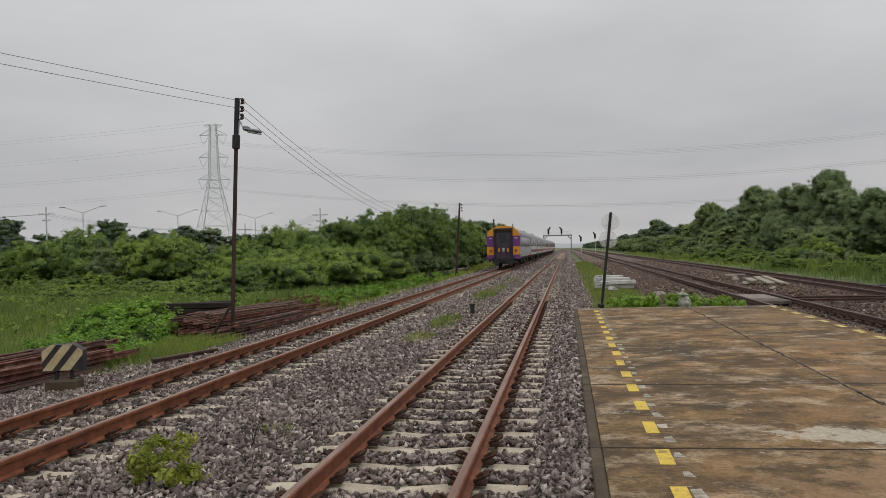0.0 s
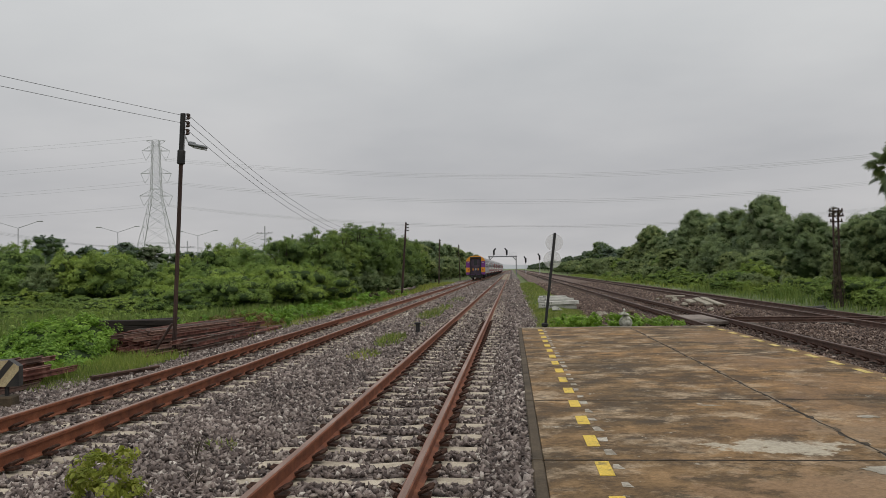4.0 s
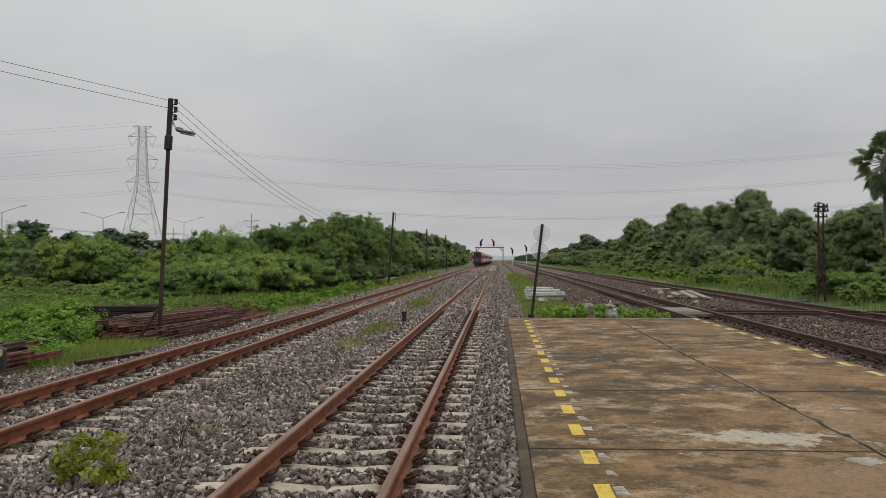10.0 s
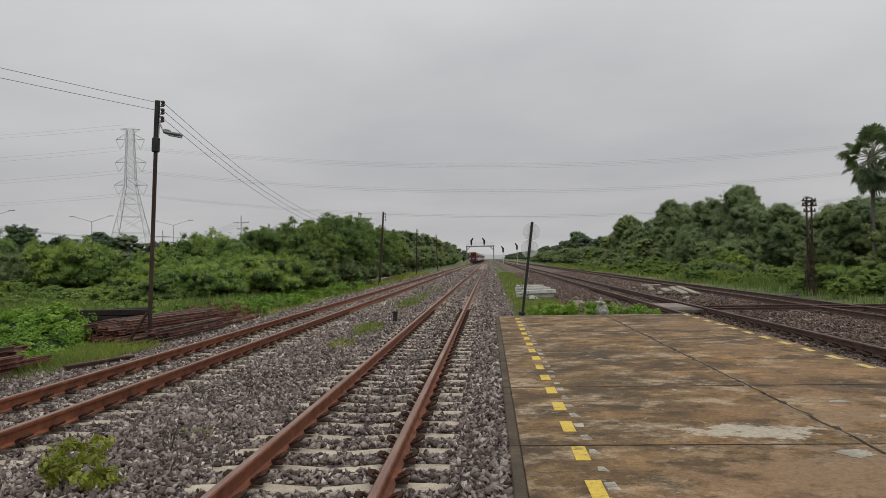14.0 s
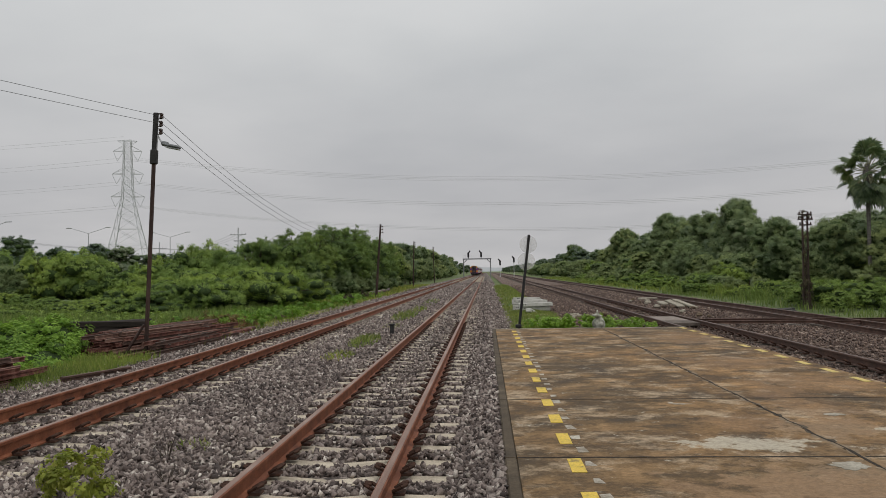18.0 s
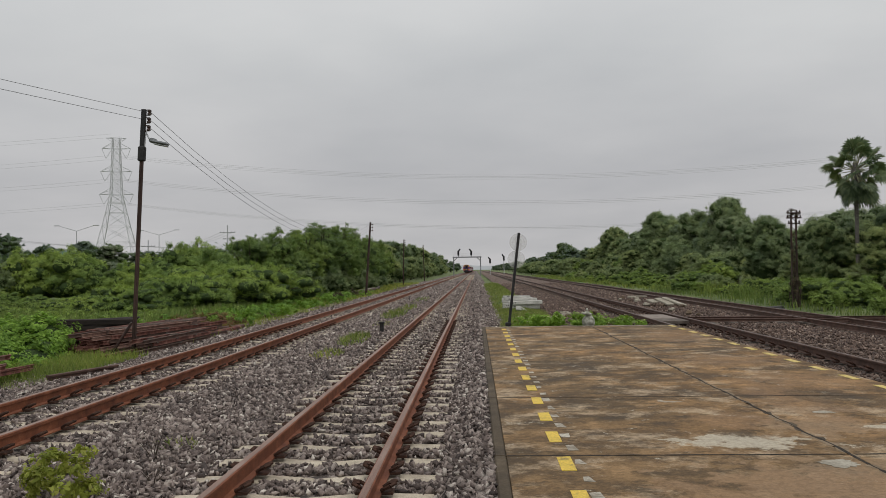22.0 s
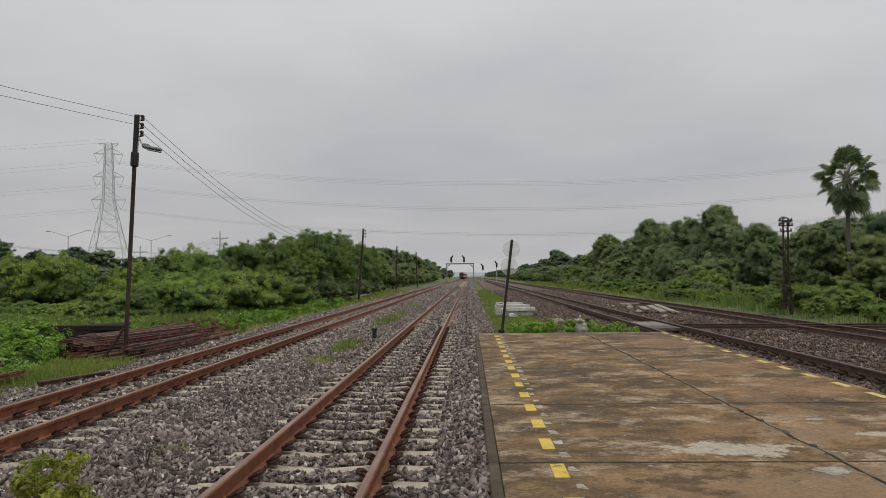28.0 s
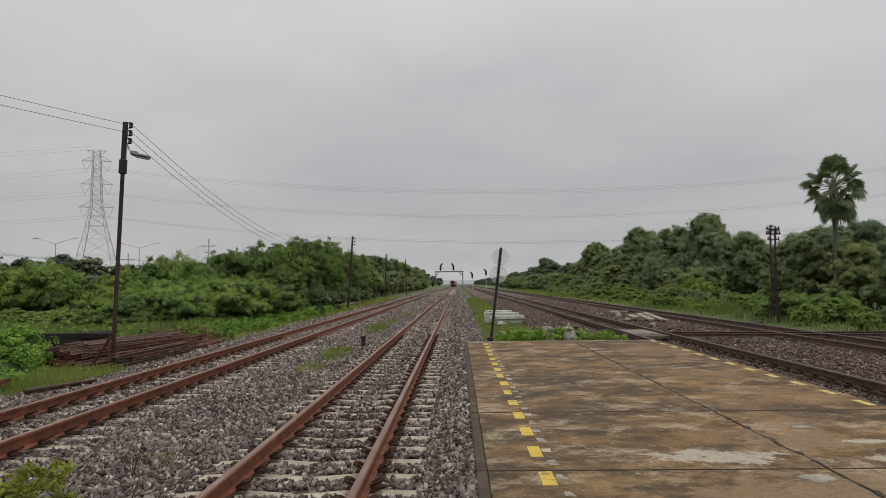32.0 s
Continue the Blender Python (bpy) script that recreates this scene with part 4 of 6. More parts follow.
def plant_trees():
    rnd = random.Random(11)
    shrub_text = "dense green shrub with small leaves beside the railway"
    bush = [make_tree("bush", rand_lobes(rnd, 44, 1.85, 3.0, 0.0, 0.26, 0.75, 9), 26000, 0.095, "leaf_bush", 1.2, 0.08, shrub_text, "shrub", 0.8, 0.2) for k in range(4)]
    dusk = [make_tree("bush", rand_lobes(rnd, 44, 1.8, 3.0, 0.0, 0.27, 0.8, 9), 26000, 0.1, "leaf_tree", 1.3, 0.09, "dark green shrub with loose upright sprays", "shrub", 0.8, 0.22) for k in range(2)]
    thick = [make_tree("bush", rand_lobes(rnd, 60, 2.0, 4.6, 0.0, 0.23, 0.7, 26, 0.2), 34000, 0.1, "leaf_thicket", 1.6, 0.11, "tall thicket shrub with feathery upright sprays", "shrub", 0.8, 0.2) for k in range(3)]
    sprawl = [make_tree("thorn_bush", rand_lobes(rnd, 60, 2.7, 2.1, 0.0, 0.23, 0.42, 26, 0.2), 34000, 0.08, "leaf_thorn", 0.8, 0.07, "sprawling thorn bush with arching feathery branches", "shrub", 0.78, 0.2) for k in range(3)]
    tree = [make_tree("tree", branchy_lobes(rnd, 9, 11, 2.8, 6.6, 0.5, 0.36), 42000, 0.13, "leaf_tree", 2.8, 0.17, "broad-leaved tree with an uneven crown of leafy boughs", "tree", 0.8, 0.3) for k in range(4)]
    dark = [make_tree("tree", branchy_lobes(rnd, 8, 11, 2.6, 6.6, 0.4, 0.4), 42000, 0.125, "leaf_dark", 2.8, 0.17, "broad-leaved tree with a blue-green crown paled for haze", "tree", 0.8, 0.3) for k in range(3)]
    far = [make_tree("tree", branchy_lobes(rnd, 8, 9, 2.7, 6.6, 0.5, 0.42), 16000, 0.2, "leaf_far", 2.8, 0.17, "distant tree with its crown greyed for haze", "tree", 0.84, 0.3) for k in range(2)]
    used = set()

    def put(kind, x, y, high, wide=1.0):
        src, h0 = rnd.choice(kind)
        s = high / h0
        m = pose(x, y, tree_bed(x, y), 0, 0, rnd.uniform(0, 360)) @ Matrix.Diagonal((s * wide, s * wide, s, 1))
        if src.name in used:
            return copy_thing(src, m @ Matrix.Diagonal((*(1 / v for v in src.scale), 1)))
        used.add(src.name)
        src.matrix_basis = m
        return src

    # the hedge of rounded shrubs across the field, with dips between them
    hedge = ((-47, 3.4, 1.2), (-44.5, 2.9, 1.2), (-42, 3.0, 1.2), (-39.6, 2.9, 1.2), (-37.3, 3.0, 1.1), (-35.2, 3.9, 1.0), (-33.5, 4.8, 0.95), (-31.9, 3.8, 1.0), (-30.0, 3.4, 1.05), (-28.2, 4.0, 1.0), (-26.7, 4.1, 1.0), (-25.4, 3.5, 0.95), (-23.0, 3.1, 0.85), (-20.7, 3.5, 0.95), (-19.1, 4.2, 0.95), (-17.8, 4.5, 0.85),
             (-16.6, 4.0, 0.9), (-15.4, 3.4, 0.9))
    for x, h, w in hedge:
        put(bush if rnd.random() < 0.75 else dusk, x, 56 + rnd.uniform(-1.2, 1.2), h, w)
    for k in range(17):
        x = -48 + 2.0 * k + rnd.uniform(-0.7, 0.7)
        if -25.4 < x < -23.2:
            continue
        put(bush + dusk, x, 62 + rnd.uniform(-1, 3), rnd.uniform(1.8, 2.5), 1.25)
        put(bush, x * 0.95 + rnd.uniform(-0.8, 0.8), 53 + rnd.uniform(-1.5, 1.0), rnd.uniform(0.8, 1.6), 1.35)
    # the thicket along the left track
    for x, y, h, w in ((-14.2, 58, 4.7, 0.8), (-13.0, 58.5, 4.5, 0.95), (-12.3, 60, 5.2, 0.95), (-11.6, 63, 5.3, 1.0), (-10.9, 66, 5.6, 1.0), (-10.2, 69, 5.9, 0.95), (-10.4, 73, 5.9, 1.0), (-9.9, 77, 5.8, 1.0), (-9.8, 82, 5.6, 1.0), (-9.8, 88, 5.2, 1.0), (-9.9, 95, 4.7, 1.0),
                       (-14.6, 62, 4.6, 1.1), (-13.8, 66, 5.2, 1.1), (-13.0, 71, 5.6, 1.1), (-12.6, 78, 5.8, 1.1), (-12.4, 86, 5.6, 1.1)):
        put(thick, x, y, h * rnd.uniform(0.95, 1.04), w)
        put(dusk, x + 0.9 + rnd.uniform(-0.2, 0.3), y - 1.2, h * rnd.uniform(0.3, 0.45), 1.0)
    for x, y, h, w in ((-13.4, 38.5, 1.55, 1.0), (-12.2, 39.6, 1.95, 0.95), (-11.2, 42.3, 2.35, 0.95), (-10.5, 45.0, 2.5, 0.85), (-10.2, 48.0, 2.3, 0.8), (-13.4, 43.0, 2.2, 1.0), (-12.6, 47.0, 2.7, 0.95), (-15.6, 43.5, 1.7, 1.0), (-17.6, 46, 1.7, 1.0), (-16.5, 39.5, 1.1, 1.1)):
        put(sprawl, x, y, h, w)
    for k in range(16):
        y = 118 + k * 13.0 + rnd.uniform(-3, 3)
        put(dark if k % 2 else tree, -11.6 + rnd.uniform(-0.8, 0.5) - k * 0.05, y, rnd.uniform(6.4, 7.6) * (0.82 if k == 0 else 1), rnd.uniform(0.85, 1.0))
        put(dark, -14.5 + rnd.uniform(-1, 1), y + 6, rnd.uniform(6.2, 7.4), 1.0)
        put(dusk, -11.0 + rnd.uniform(-0.6, 0.3), y + 5, rnd.uniform(3.4, 4.4), 1.0)
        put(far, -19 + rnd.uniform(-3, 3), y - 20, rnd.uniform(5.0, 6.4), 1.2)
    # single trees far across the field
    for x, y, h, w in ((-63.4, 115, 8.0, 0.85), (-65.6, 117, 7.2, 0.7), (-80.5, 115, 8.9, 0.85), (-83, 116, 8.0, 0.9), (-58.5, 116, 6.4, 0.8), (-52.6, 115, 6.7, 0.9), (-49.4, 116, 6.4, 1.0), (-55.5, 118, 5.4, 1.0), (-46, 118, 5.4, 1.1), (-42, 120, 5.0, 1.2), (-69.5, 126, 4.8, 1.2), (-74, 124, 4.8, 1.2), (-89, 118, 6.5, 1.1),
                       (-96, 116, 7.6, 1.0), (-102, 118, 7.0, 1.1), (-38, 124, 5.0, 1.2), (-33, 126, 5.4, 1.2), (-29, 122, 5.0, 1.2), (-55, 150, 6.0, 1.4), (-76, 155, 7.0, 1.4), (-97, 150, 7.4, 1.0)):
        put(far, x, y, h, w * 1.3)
    # the wood beyond the main tracks: a front of tall trees, taller ones behind it, shrubs before it

    def skyline(y):
        return float(np.interp(y, [28, 50, 56, 62, 66, 72, 77, 84, 93, 103, 118, 134, 150, 175, 212, 260, 400], [4.9, 5.1, 4.8, 4.9, 5.4, 6.6, 7.7, 7.9, 7.8, 8.4, 7.2, 8.3, 6.2, 6.2, 8.2, 7.2, 6.6]))

    y = 27.0
    while y < 1100:
        x = 23.6 + rnd.uniform(-0.9, 0.9)
        # trees past 170 m take the leaves greyed for haze
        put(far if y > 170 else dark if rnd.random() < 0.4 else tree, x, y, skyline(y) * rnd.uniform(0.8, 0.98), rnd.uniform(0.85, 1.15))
        if y < 150:
            x2 = rnd.uniform(26.5, 28.5)
            y2 = y * x2 / 23.6
            put(dark, x2, y2, (skyline(y) - 2) * x2 / 23.6 * rnd.uniform(0.7, 0.95) + 1.4, rnd.uniform(0.9, 1.2))
        y += 3.4 + y * 0.028
    for x, y, h in ((24.2, 48.0, 4.6), (25.4, 50.0, 5.3), (27.5, 50.0, 5.6), (23.4, 45.0, 4.2), (22.6, 48.0, 4.2), (20.3, 47.0, 4.0), (26.5, 46.5, 5.0), (23.5, 77, 7.9), (24.2, 75.5, 7.0), (23.4, 104, 8.4), (23.5, 135, 8.4), (23.5, 213, 8.4)):
        put(tree, x, y, h, 0.85)
    for k in range(56):
        y = 26 + k * 2.7
        x, h = 20.2 + rnd.uniform(-1.2, 1.4), rnd.uniform(2.0, 4.0)
        if abs(x - 1.28 - 0.4345 * y) < 1.5 and y < 46:
            h = 1.2
        put(dusk + tree + bush[:1], x, y, h, rnd.uniform(0.95, 1.2))
    for k in range(40):
        y = 24 + k * 3.1
        put(sprawl if k % 4 == 0 else dusk + bush[:2], 17.0 + rnd.uniform(-0.9, 0.9), y, rnd.uniform(0.8, 1.9), rnd.uniform(1.0, 1.3))
    for k in range(34):
        put(bush, 15.2 + rnd.uniform(-0.7, 0.7), 20 + k * 3.1 + rnd.uniform(-1, 1), rnd.uniform(0.35, 0.85), rnd.uniform(1.0, 1.5))
    for k in range(12):
        put(dusk, 19.0 + rnd.uniform(-0.6, 1), 182 + k * 14, 4.0, 1.3)
    # low undergrowth on the field
    for k in range(130):
        y = rnd.uniform(36, 53)
        put(bush[:2] if k % 3 else sprawl, -rnd.uniform(0.3 * y, 0.92 * y), y, rnd.uniform(0.35, 0.7) + 0.035 * (y - 36) * rnd.random(), rnd.uniform(1.2, 1.8))
    for k in range(14):
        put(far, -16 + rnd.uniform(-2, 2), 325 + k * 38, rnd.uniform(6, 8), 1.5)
    # withered small shrubs beside the line pole
    for x, y, h in ((-6.75, 49.5, 0.5), (-6.6, 55.5, 0.45)):
        lob = rand_lobes(rnd, 16, 0.42, 0.6, 0.0, 0.3, 0.8, 4, 0.08)
        t, top = make_tree("withered_shrub", lob, 1500, 0.05, "dead_leaf", 0.3, 0.02, "small withered brown shrub on the verge", "shrub", 0.6, 0.06)
        t.matrix_basis = pose(x, y, ground_z(x, y) - 0.02)
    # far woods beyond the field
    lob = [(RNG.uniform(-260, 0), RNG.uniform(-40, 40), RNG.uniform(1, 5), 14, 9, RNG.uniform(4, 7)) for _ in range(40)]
    # leaf colour here has the haze mixed in
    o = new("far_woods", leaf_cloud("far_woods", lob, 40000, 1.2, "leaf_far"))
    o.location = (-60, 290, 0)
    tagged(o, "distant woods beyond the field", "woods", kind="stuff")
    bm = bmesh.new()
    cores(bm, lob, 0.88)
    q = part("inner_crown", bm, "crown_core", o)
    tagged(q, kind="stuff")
    # treeline strip kilometres off, its haze made by a pale glow
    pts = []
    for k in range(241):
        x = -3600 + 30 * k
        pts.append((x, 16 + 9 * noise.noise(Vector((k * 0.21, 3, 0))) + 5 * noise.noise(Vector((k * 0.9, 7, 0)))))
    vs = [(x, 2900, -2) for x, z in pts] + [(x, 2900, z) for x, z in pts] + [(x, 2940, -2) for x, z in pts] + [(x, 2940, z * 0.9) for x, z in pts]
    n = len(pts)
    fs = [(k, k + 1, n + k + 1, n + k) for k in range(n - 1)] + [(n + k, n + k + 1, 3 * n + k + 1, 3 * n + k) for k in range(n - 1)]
    tagged(solid("backdrop", vs, fs, "mist"), "treeline backdrop at the horizon, glowing pale for haze", "backdrop", kind="structure")


def plant_palm(x, y, top):
    z = tree_bed(x, y)
    p = tagged(new("palm_tree"), "tall sugar palm with a grey trunk and round fan-leaf crown", "palm")
    p.location = (x, y, z)
    bm = bmesh.new()
    lathe(bm, [(0.17, -0.1), (0.11, 0.6), (0.092, 2.0), (0.09, 3.8), (0.105, 4.6), (0.17, top - 2.9), (0.24, top - 2.1), (0.1, top - 1.6)], 12)
    part("trunk", bm, "palm_bark", p)
    rnd = random.Random(5)
    rings = [(6, 76, 10, 0.95, 1.35), (9, 46, 12, 0.95, 1.4), (8, 16, 12, 0.95, 1.3), (8, -14, 12, 0.85, 1.25), (12, -46, 10, 0.8, 1.3), (13, -68, 8, 0.9, 1.5)]
    base = Vector((0, 0, top - 2.0))
    for i, (count, el0, jit, l0, l1) in enumerate(rings):
        for k in range(count):
            az = 2 * math.pi * (k + 0.37 * i) / count + rnd.uniform(-0.2, 0.2)
            el = radians(el0 + rnd.uniform(-jit, jit))
            d = Vector((math.cos(az) * math.cos(el), math.sin(az) * math.cos(el), math.sin(el)))
            hub = base + d * rnd.uniform(l0, l1)
            side = d.cross(Vector((0, 0, 1))).normalized()
            side = (Matrix.Rotation(radians(rnd.uniform(-50, 50)), 3, d) @ side).normalized()
            up = side.cross(d)
            bm = bmesh.new()
            rod(bm, base, hub, 0.026, 0.016, 4)
            stalk = part("leaf_stalk", bm, "palm_stalk", p)
            bm = bmesh.new()
            R = rnd.uniform(0.5, 0.72)
            droop = 0.12 + 0.1 * max(0.0, math.cos(el))
            for q in range(27):
                a = radians(-128 + 256 * q / 26)
                w = d * math.cos(a) + side * math.sin(a)
                n2 = w.cross(up).normalized()
                r = R * (1.0 - 0.1 * rnd.random()) * (0.82 + 0.18 * math.cos(a / 2))
                mid = hub + w * r * 0.58 + up * 0.05 * (1 if q % 2 else -1)
                tip = hub + w * r + Vector((0, 0, -droop * r * rnd.uniform(0.6, 1.6)))
                vs = [bm.verts.new(v) for v in (hub, mid - n2 * 0.06, tip, mid + n2 * 0.06)]
                bm.faces.new(vs)
            part("frond", bm, "leaf_palm", stalk, "dry grey-brown hanging fan" if i == 5 and k % 3 == 0 else "")
    return p


def grow_grass():
    def zs(xy):
        return np.array([ground_z(a, b) - 0.02 for a, b in xy])

    def field(n, x0, x1, y0, y1, hmin, hmax, wid, name, mat="grass_blade", dense=0.42, label="", zf=None):
        xy = np.stack([RNG.uniform(x0, x1, n), RNG.uniform(y0, y1, n)], 1)
        lush = np.array([0.5 + 0.5 * noise.noise(Vector((a * 0.35, b * 0.35, 9))) for a, b in xy])
        k = lush > dense * RNG.random(n) * 1.6
        xy, lush = xy[k], lush[k]
        h = (hmin + (hmax - hmin) * lush) * RNG.uniform(0.6, 1.25, len(xy))
        o = blades(name, xy, (zf or zs)(xy), h, np.full(len(xy), wid) * RNG.uniform(0.6, 1.3, len(xy)), mat)
        return tagged(o, label, "grass", kind="stuff")

    field(15000, -16, -7.2, 12, 30, 0.15, 0.5, 0.022, "tall_grass", "grass_lush", label="rank green grass on the waste ground")
    field(9500, -7.2, -5.45, 12.4, 17.3, 0.1, 0.42, 0.014, "tall_grass", "grass_lush", label="grass growing in front of the rail stacks")
    field(9000, -9, -5.6, 20, 48, 0.1, 0.32, 0.03, "verge_grass", label="green verge along the left track")
    field(5000, -9.2, -6.3, 24.4, 29, 0.15, 0.42, 0.022, "dry_grass", "grass_dry", 0.75, "reddish dry weeds behind the rail stacks")
    field(52000, -46, -9, 24, 53, 0.25, 0.62, 0.045, "tall_grass", "grass_lush", label="tall green grass over the field")
    field(7000, -9.5, -5.8, 48, 110, 0.15, 0.4, 0.07, "verge_grass", label="green verge along the left track")
    def bank(xy):
        return np.interp(xy[:, 0], [1.5, 3.0, 4.5], [-0.34, -0.1, -0.34]) - 0.01

    field(17000, 1.95, 4.0, 20.95, 34, 0.05, 0.15, 0.015, "strip_grass", label="bright grass strip beyond the platform end", zf=bank)
    field(11000, 2.0, 3.8, 34, 95, 0.06, 0.19, 0.04, "strip_grass", label="bright grass strip between the tracks", dense=0.55, zf=bank)
    field(6000, 13.4, 18, 16, 62, 0.12, 0.5, 0.03, "reeds", "grass_lush", label="tall reedy grass below the wood")
    field(5000, 13.4, 18.5, 62, 190, 0.15, 0.5, 0.07, "reeds", "grass_lush", label="tall reedy grass below the wood")
    for x, y in ((16.3, 36.5), (16.9, 37.5), (15.8, 35.2), (16.0, 39.5), (15.0, 44.0), (15.6, 52.0), (15.2, 60.0)):
        n = 170
        xy = np.stack([x + RNG.normal(0, 0.45, n), y + RNG.normal(0, 0.6, n)], 1)
        o = blades("cane_grass", xy, zs(xy), 0.8 * RNG.uniform(0.6, 1.2, n), np.full(n, 0.03), "grass_lush", 0.8)
        tagged(o, "clump of tall bright cane grass", "grass", kind="stuff")
    # weeds between the two near tracks
    for x, y, rx, ry, n, hh in ((-1.6, 8.1, 0.25, 0.3, 60, 0.1), (-1.65, 16.7, 0.3, 0.9, 200, 0.17), (-1.62, 20.2, 0.3, 1.8, 420, 0.22), (-1.75, 31.5, 0.4, 3.0, 420, 0.26), (-1.6, 26, 0.3, 1.2, 90, 0.12), (-1.7, 37, 0.35, 3, 160, 0.22), (-1.7, 46, 0.4, 5, 120, 0.2)):
        r = np.sqrt(RNG.random(n))
        a = RNG.uniform(0, 2 * math.pi, n)
        xy = np.stack([x + rx * r * np.cos(a), y + ry * r * np.sin(a)], 1)
        o = blades("weeds", xy, np.full(n, -0.21), hh * RNG.uniform(0.4, 1.2, n) * (1.15 - 0.6 * r), np.full(n, 0.012 + 0.0006 * y), "grass_blade", 0.9)
        tagged(o, "light green weeds in the ballast", "weeds", kind="stuff")
    lob = [(-1.78 + 0.16 * math.cos(k * 1.9), 6.2 + 0.2 * math.sin(k * 1.9), -0.13 + 0.06 * (k % 5), 0.1, 0.1, 0.08) for k in range(13)]
    o = new("weed_plant", leaf_cloud("weed_plant", lob, 1700, 0.045, "leaf_weed", 0.06))
    tagged(o, "yellow-green leafy weed growing in the ballast", "weeds", kind="stuff")
    # weeds along the verge, reddish and withered behind the stack
    for name, mat, spot, n, leaf, text in (("verge_weeds", "leaf_vine", (-9.3, -6.0, 26.5, 60), 260, 0.075, "bright green leafy weeds along the verge"), ("withered_weeds", "grass_dry", (-8.6, -6.2, 24.2, 29.0), 60, 0.06, "reddish withered weeds behind the rails"), ("field_weeds", "leaf_bush", (-30, -9, 19.5, 44), 420, 0.08, "leafy weeds among the grass")):
        lob = []
        for k in range(n):
            x, y, r = RNG.uniform(spot[0], spot[1]), RNG.uniform(spot[2], spot[3]), RNG.uniform(0.18, 0.4)
            lob.append((x, y, ground_z(x, y) + r * 0.55, r, r, r * RNG.uniform(0.6, 1.0)))
        o = new(name, leaf_cloud(name, lob, n * 120, leaf, mat, 0.1, 0.4))
        tagged(o, text, "weeds", kind="stuff")
    # flowering low creepers at the platform end
    lob = []
    for k in range(70):
        x = RNG.uniform(2.35, 5.6)
        y = RNG.uniform(21.5, 22.4 + 2.4 * RNG.random())
        r = RNG.uniform(0.11, 0.21)
        lob.append((x, y, -0.08 + r * 0.55, r, r, r * (1.15 if x < 4.6 else 0.8)))
    o = new("creeper_plants", leaf_cloud("creeper_plants", lob, 15000, 0.05, "leaf_vine", 0.07, 0.5))
    tagged(o, "lush low leafy creepers at the end of the platform", "weeds", kind="stuff")
    # pale small flowers on them
    n = 260
    pick = RNG.integers(0, len(lob), n)
    L = np.array(lob)[pick]
    c = L[:, :3] + np.stack([RNG.normal(0, 0.5, n) * L[:, 3], RNG.normal(0, 0.5, n) * L[:, 3], 0.95 * L[:, 5]], 1)
    a = RNG.uniform(0, 6.28, n)
    u, w = np.stack([np.cos(a), np.sin(a), 0 * a], 1) * 0.016, np.stack([-np.sin(a), np.cos(a), 0 * a + 0.4], 1) * 0.016
    v = np.stack([c - u, c - w, c + u, c + w], 1).reshape(-1, 3)
    tagged(new("flowers", array_mesh("flowers", v, np.arange(n * 4), 4, "flower_pale")), "tiny pale yellow flowers on the creepers", "flowers", kind="stuff")


def vine_bush():
    for src, n, leaf in (([(-8.7, 17.6, 0.0, 0.9, 0.8, 0.75), (-7.9, 17.9, 0.1, 0.8, 0.8, 0.7), (-9.5, 18.1, 0.05, 0.9, 0.8, 0.7), (-7.3, 17.3, -0.1, 0.5, 0.6, 0.5), (-8.3, 16.6, -0.2, 0.8, 0.6, 0.45), (-10.2, 17.9, -0.1, 0.7, 0.8, 0.5), (-7.0, 16.4, -0.2, 0.4, 0.5, 0.35),
                            (-9.3, 16.2, -0.25, 0.9, 0.6, 0.4), (-10.3, 16.4, -0.3, 0.8, 0.6, 0.4)], 34000, 0.075),):
        lob = [(-8.3 + (a + 8.6) * 0.62, 16.9 + (b - 17.2) * 0.8, c - 0.12, rx * 0.85, ry * 0.8, rz * 0.9) for a, b, c, rx, ry, rz in src]
        lob += [(-7.2, 15.9, -0.2, 0.45, 0.45, 0.36), (-6.75, 15.0, -0.28, 0.36, 0.36, 0.28), (-7.6, 15.7, -0.2, 0.5, 0.45, 0.35), (-7.0, 14.4, -0.3, 0.3, 0.3, 0.25), (-7.5, 14.2, -0.2, 0.34, 0.3, 0.3)]
        t = tagged(new("vine_bush"), "bright green creeper heaped over old rails", "shrub")
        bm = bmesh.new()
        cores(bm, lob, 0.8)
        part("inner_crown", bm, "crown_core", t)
        o = new("crown", leaf_cloud("crown", lob, n, leaf, "leaf_vine", 0.13, 0.45))
        o.parent = t


plant_trees()
plant_palm(20.72, 44.0, 8.45)
grow_grass()
vine_bush()

# ---- poles, wires, signals ----


plain("lamp_grey", [(0.3, (0.1, 0.11, 0.11)), (0.7, (0.2, 0.21, 0.21))], 6.0, 40, 0.5, 0.3)


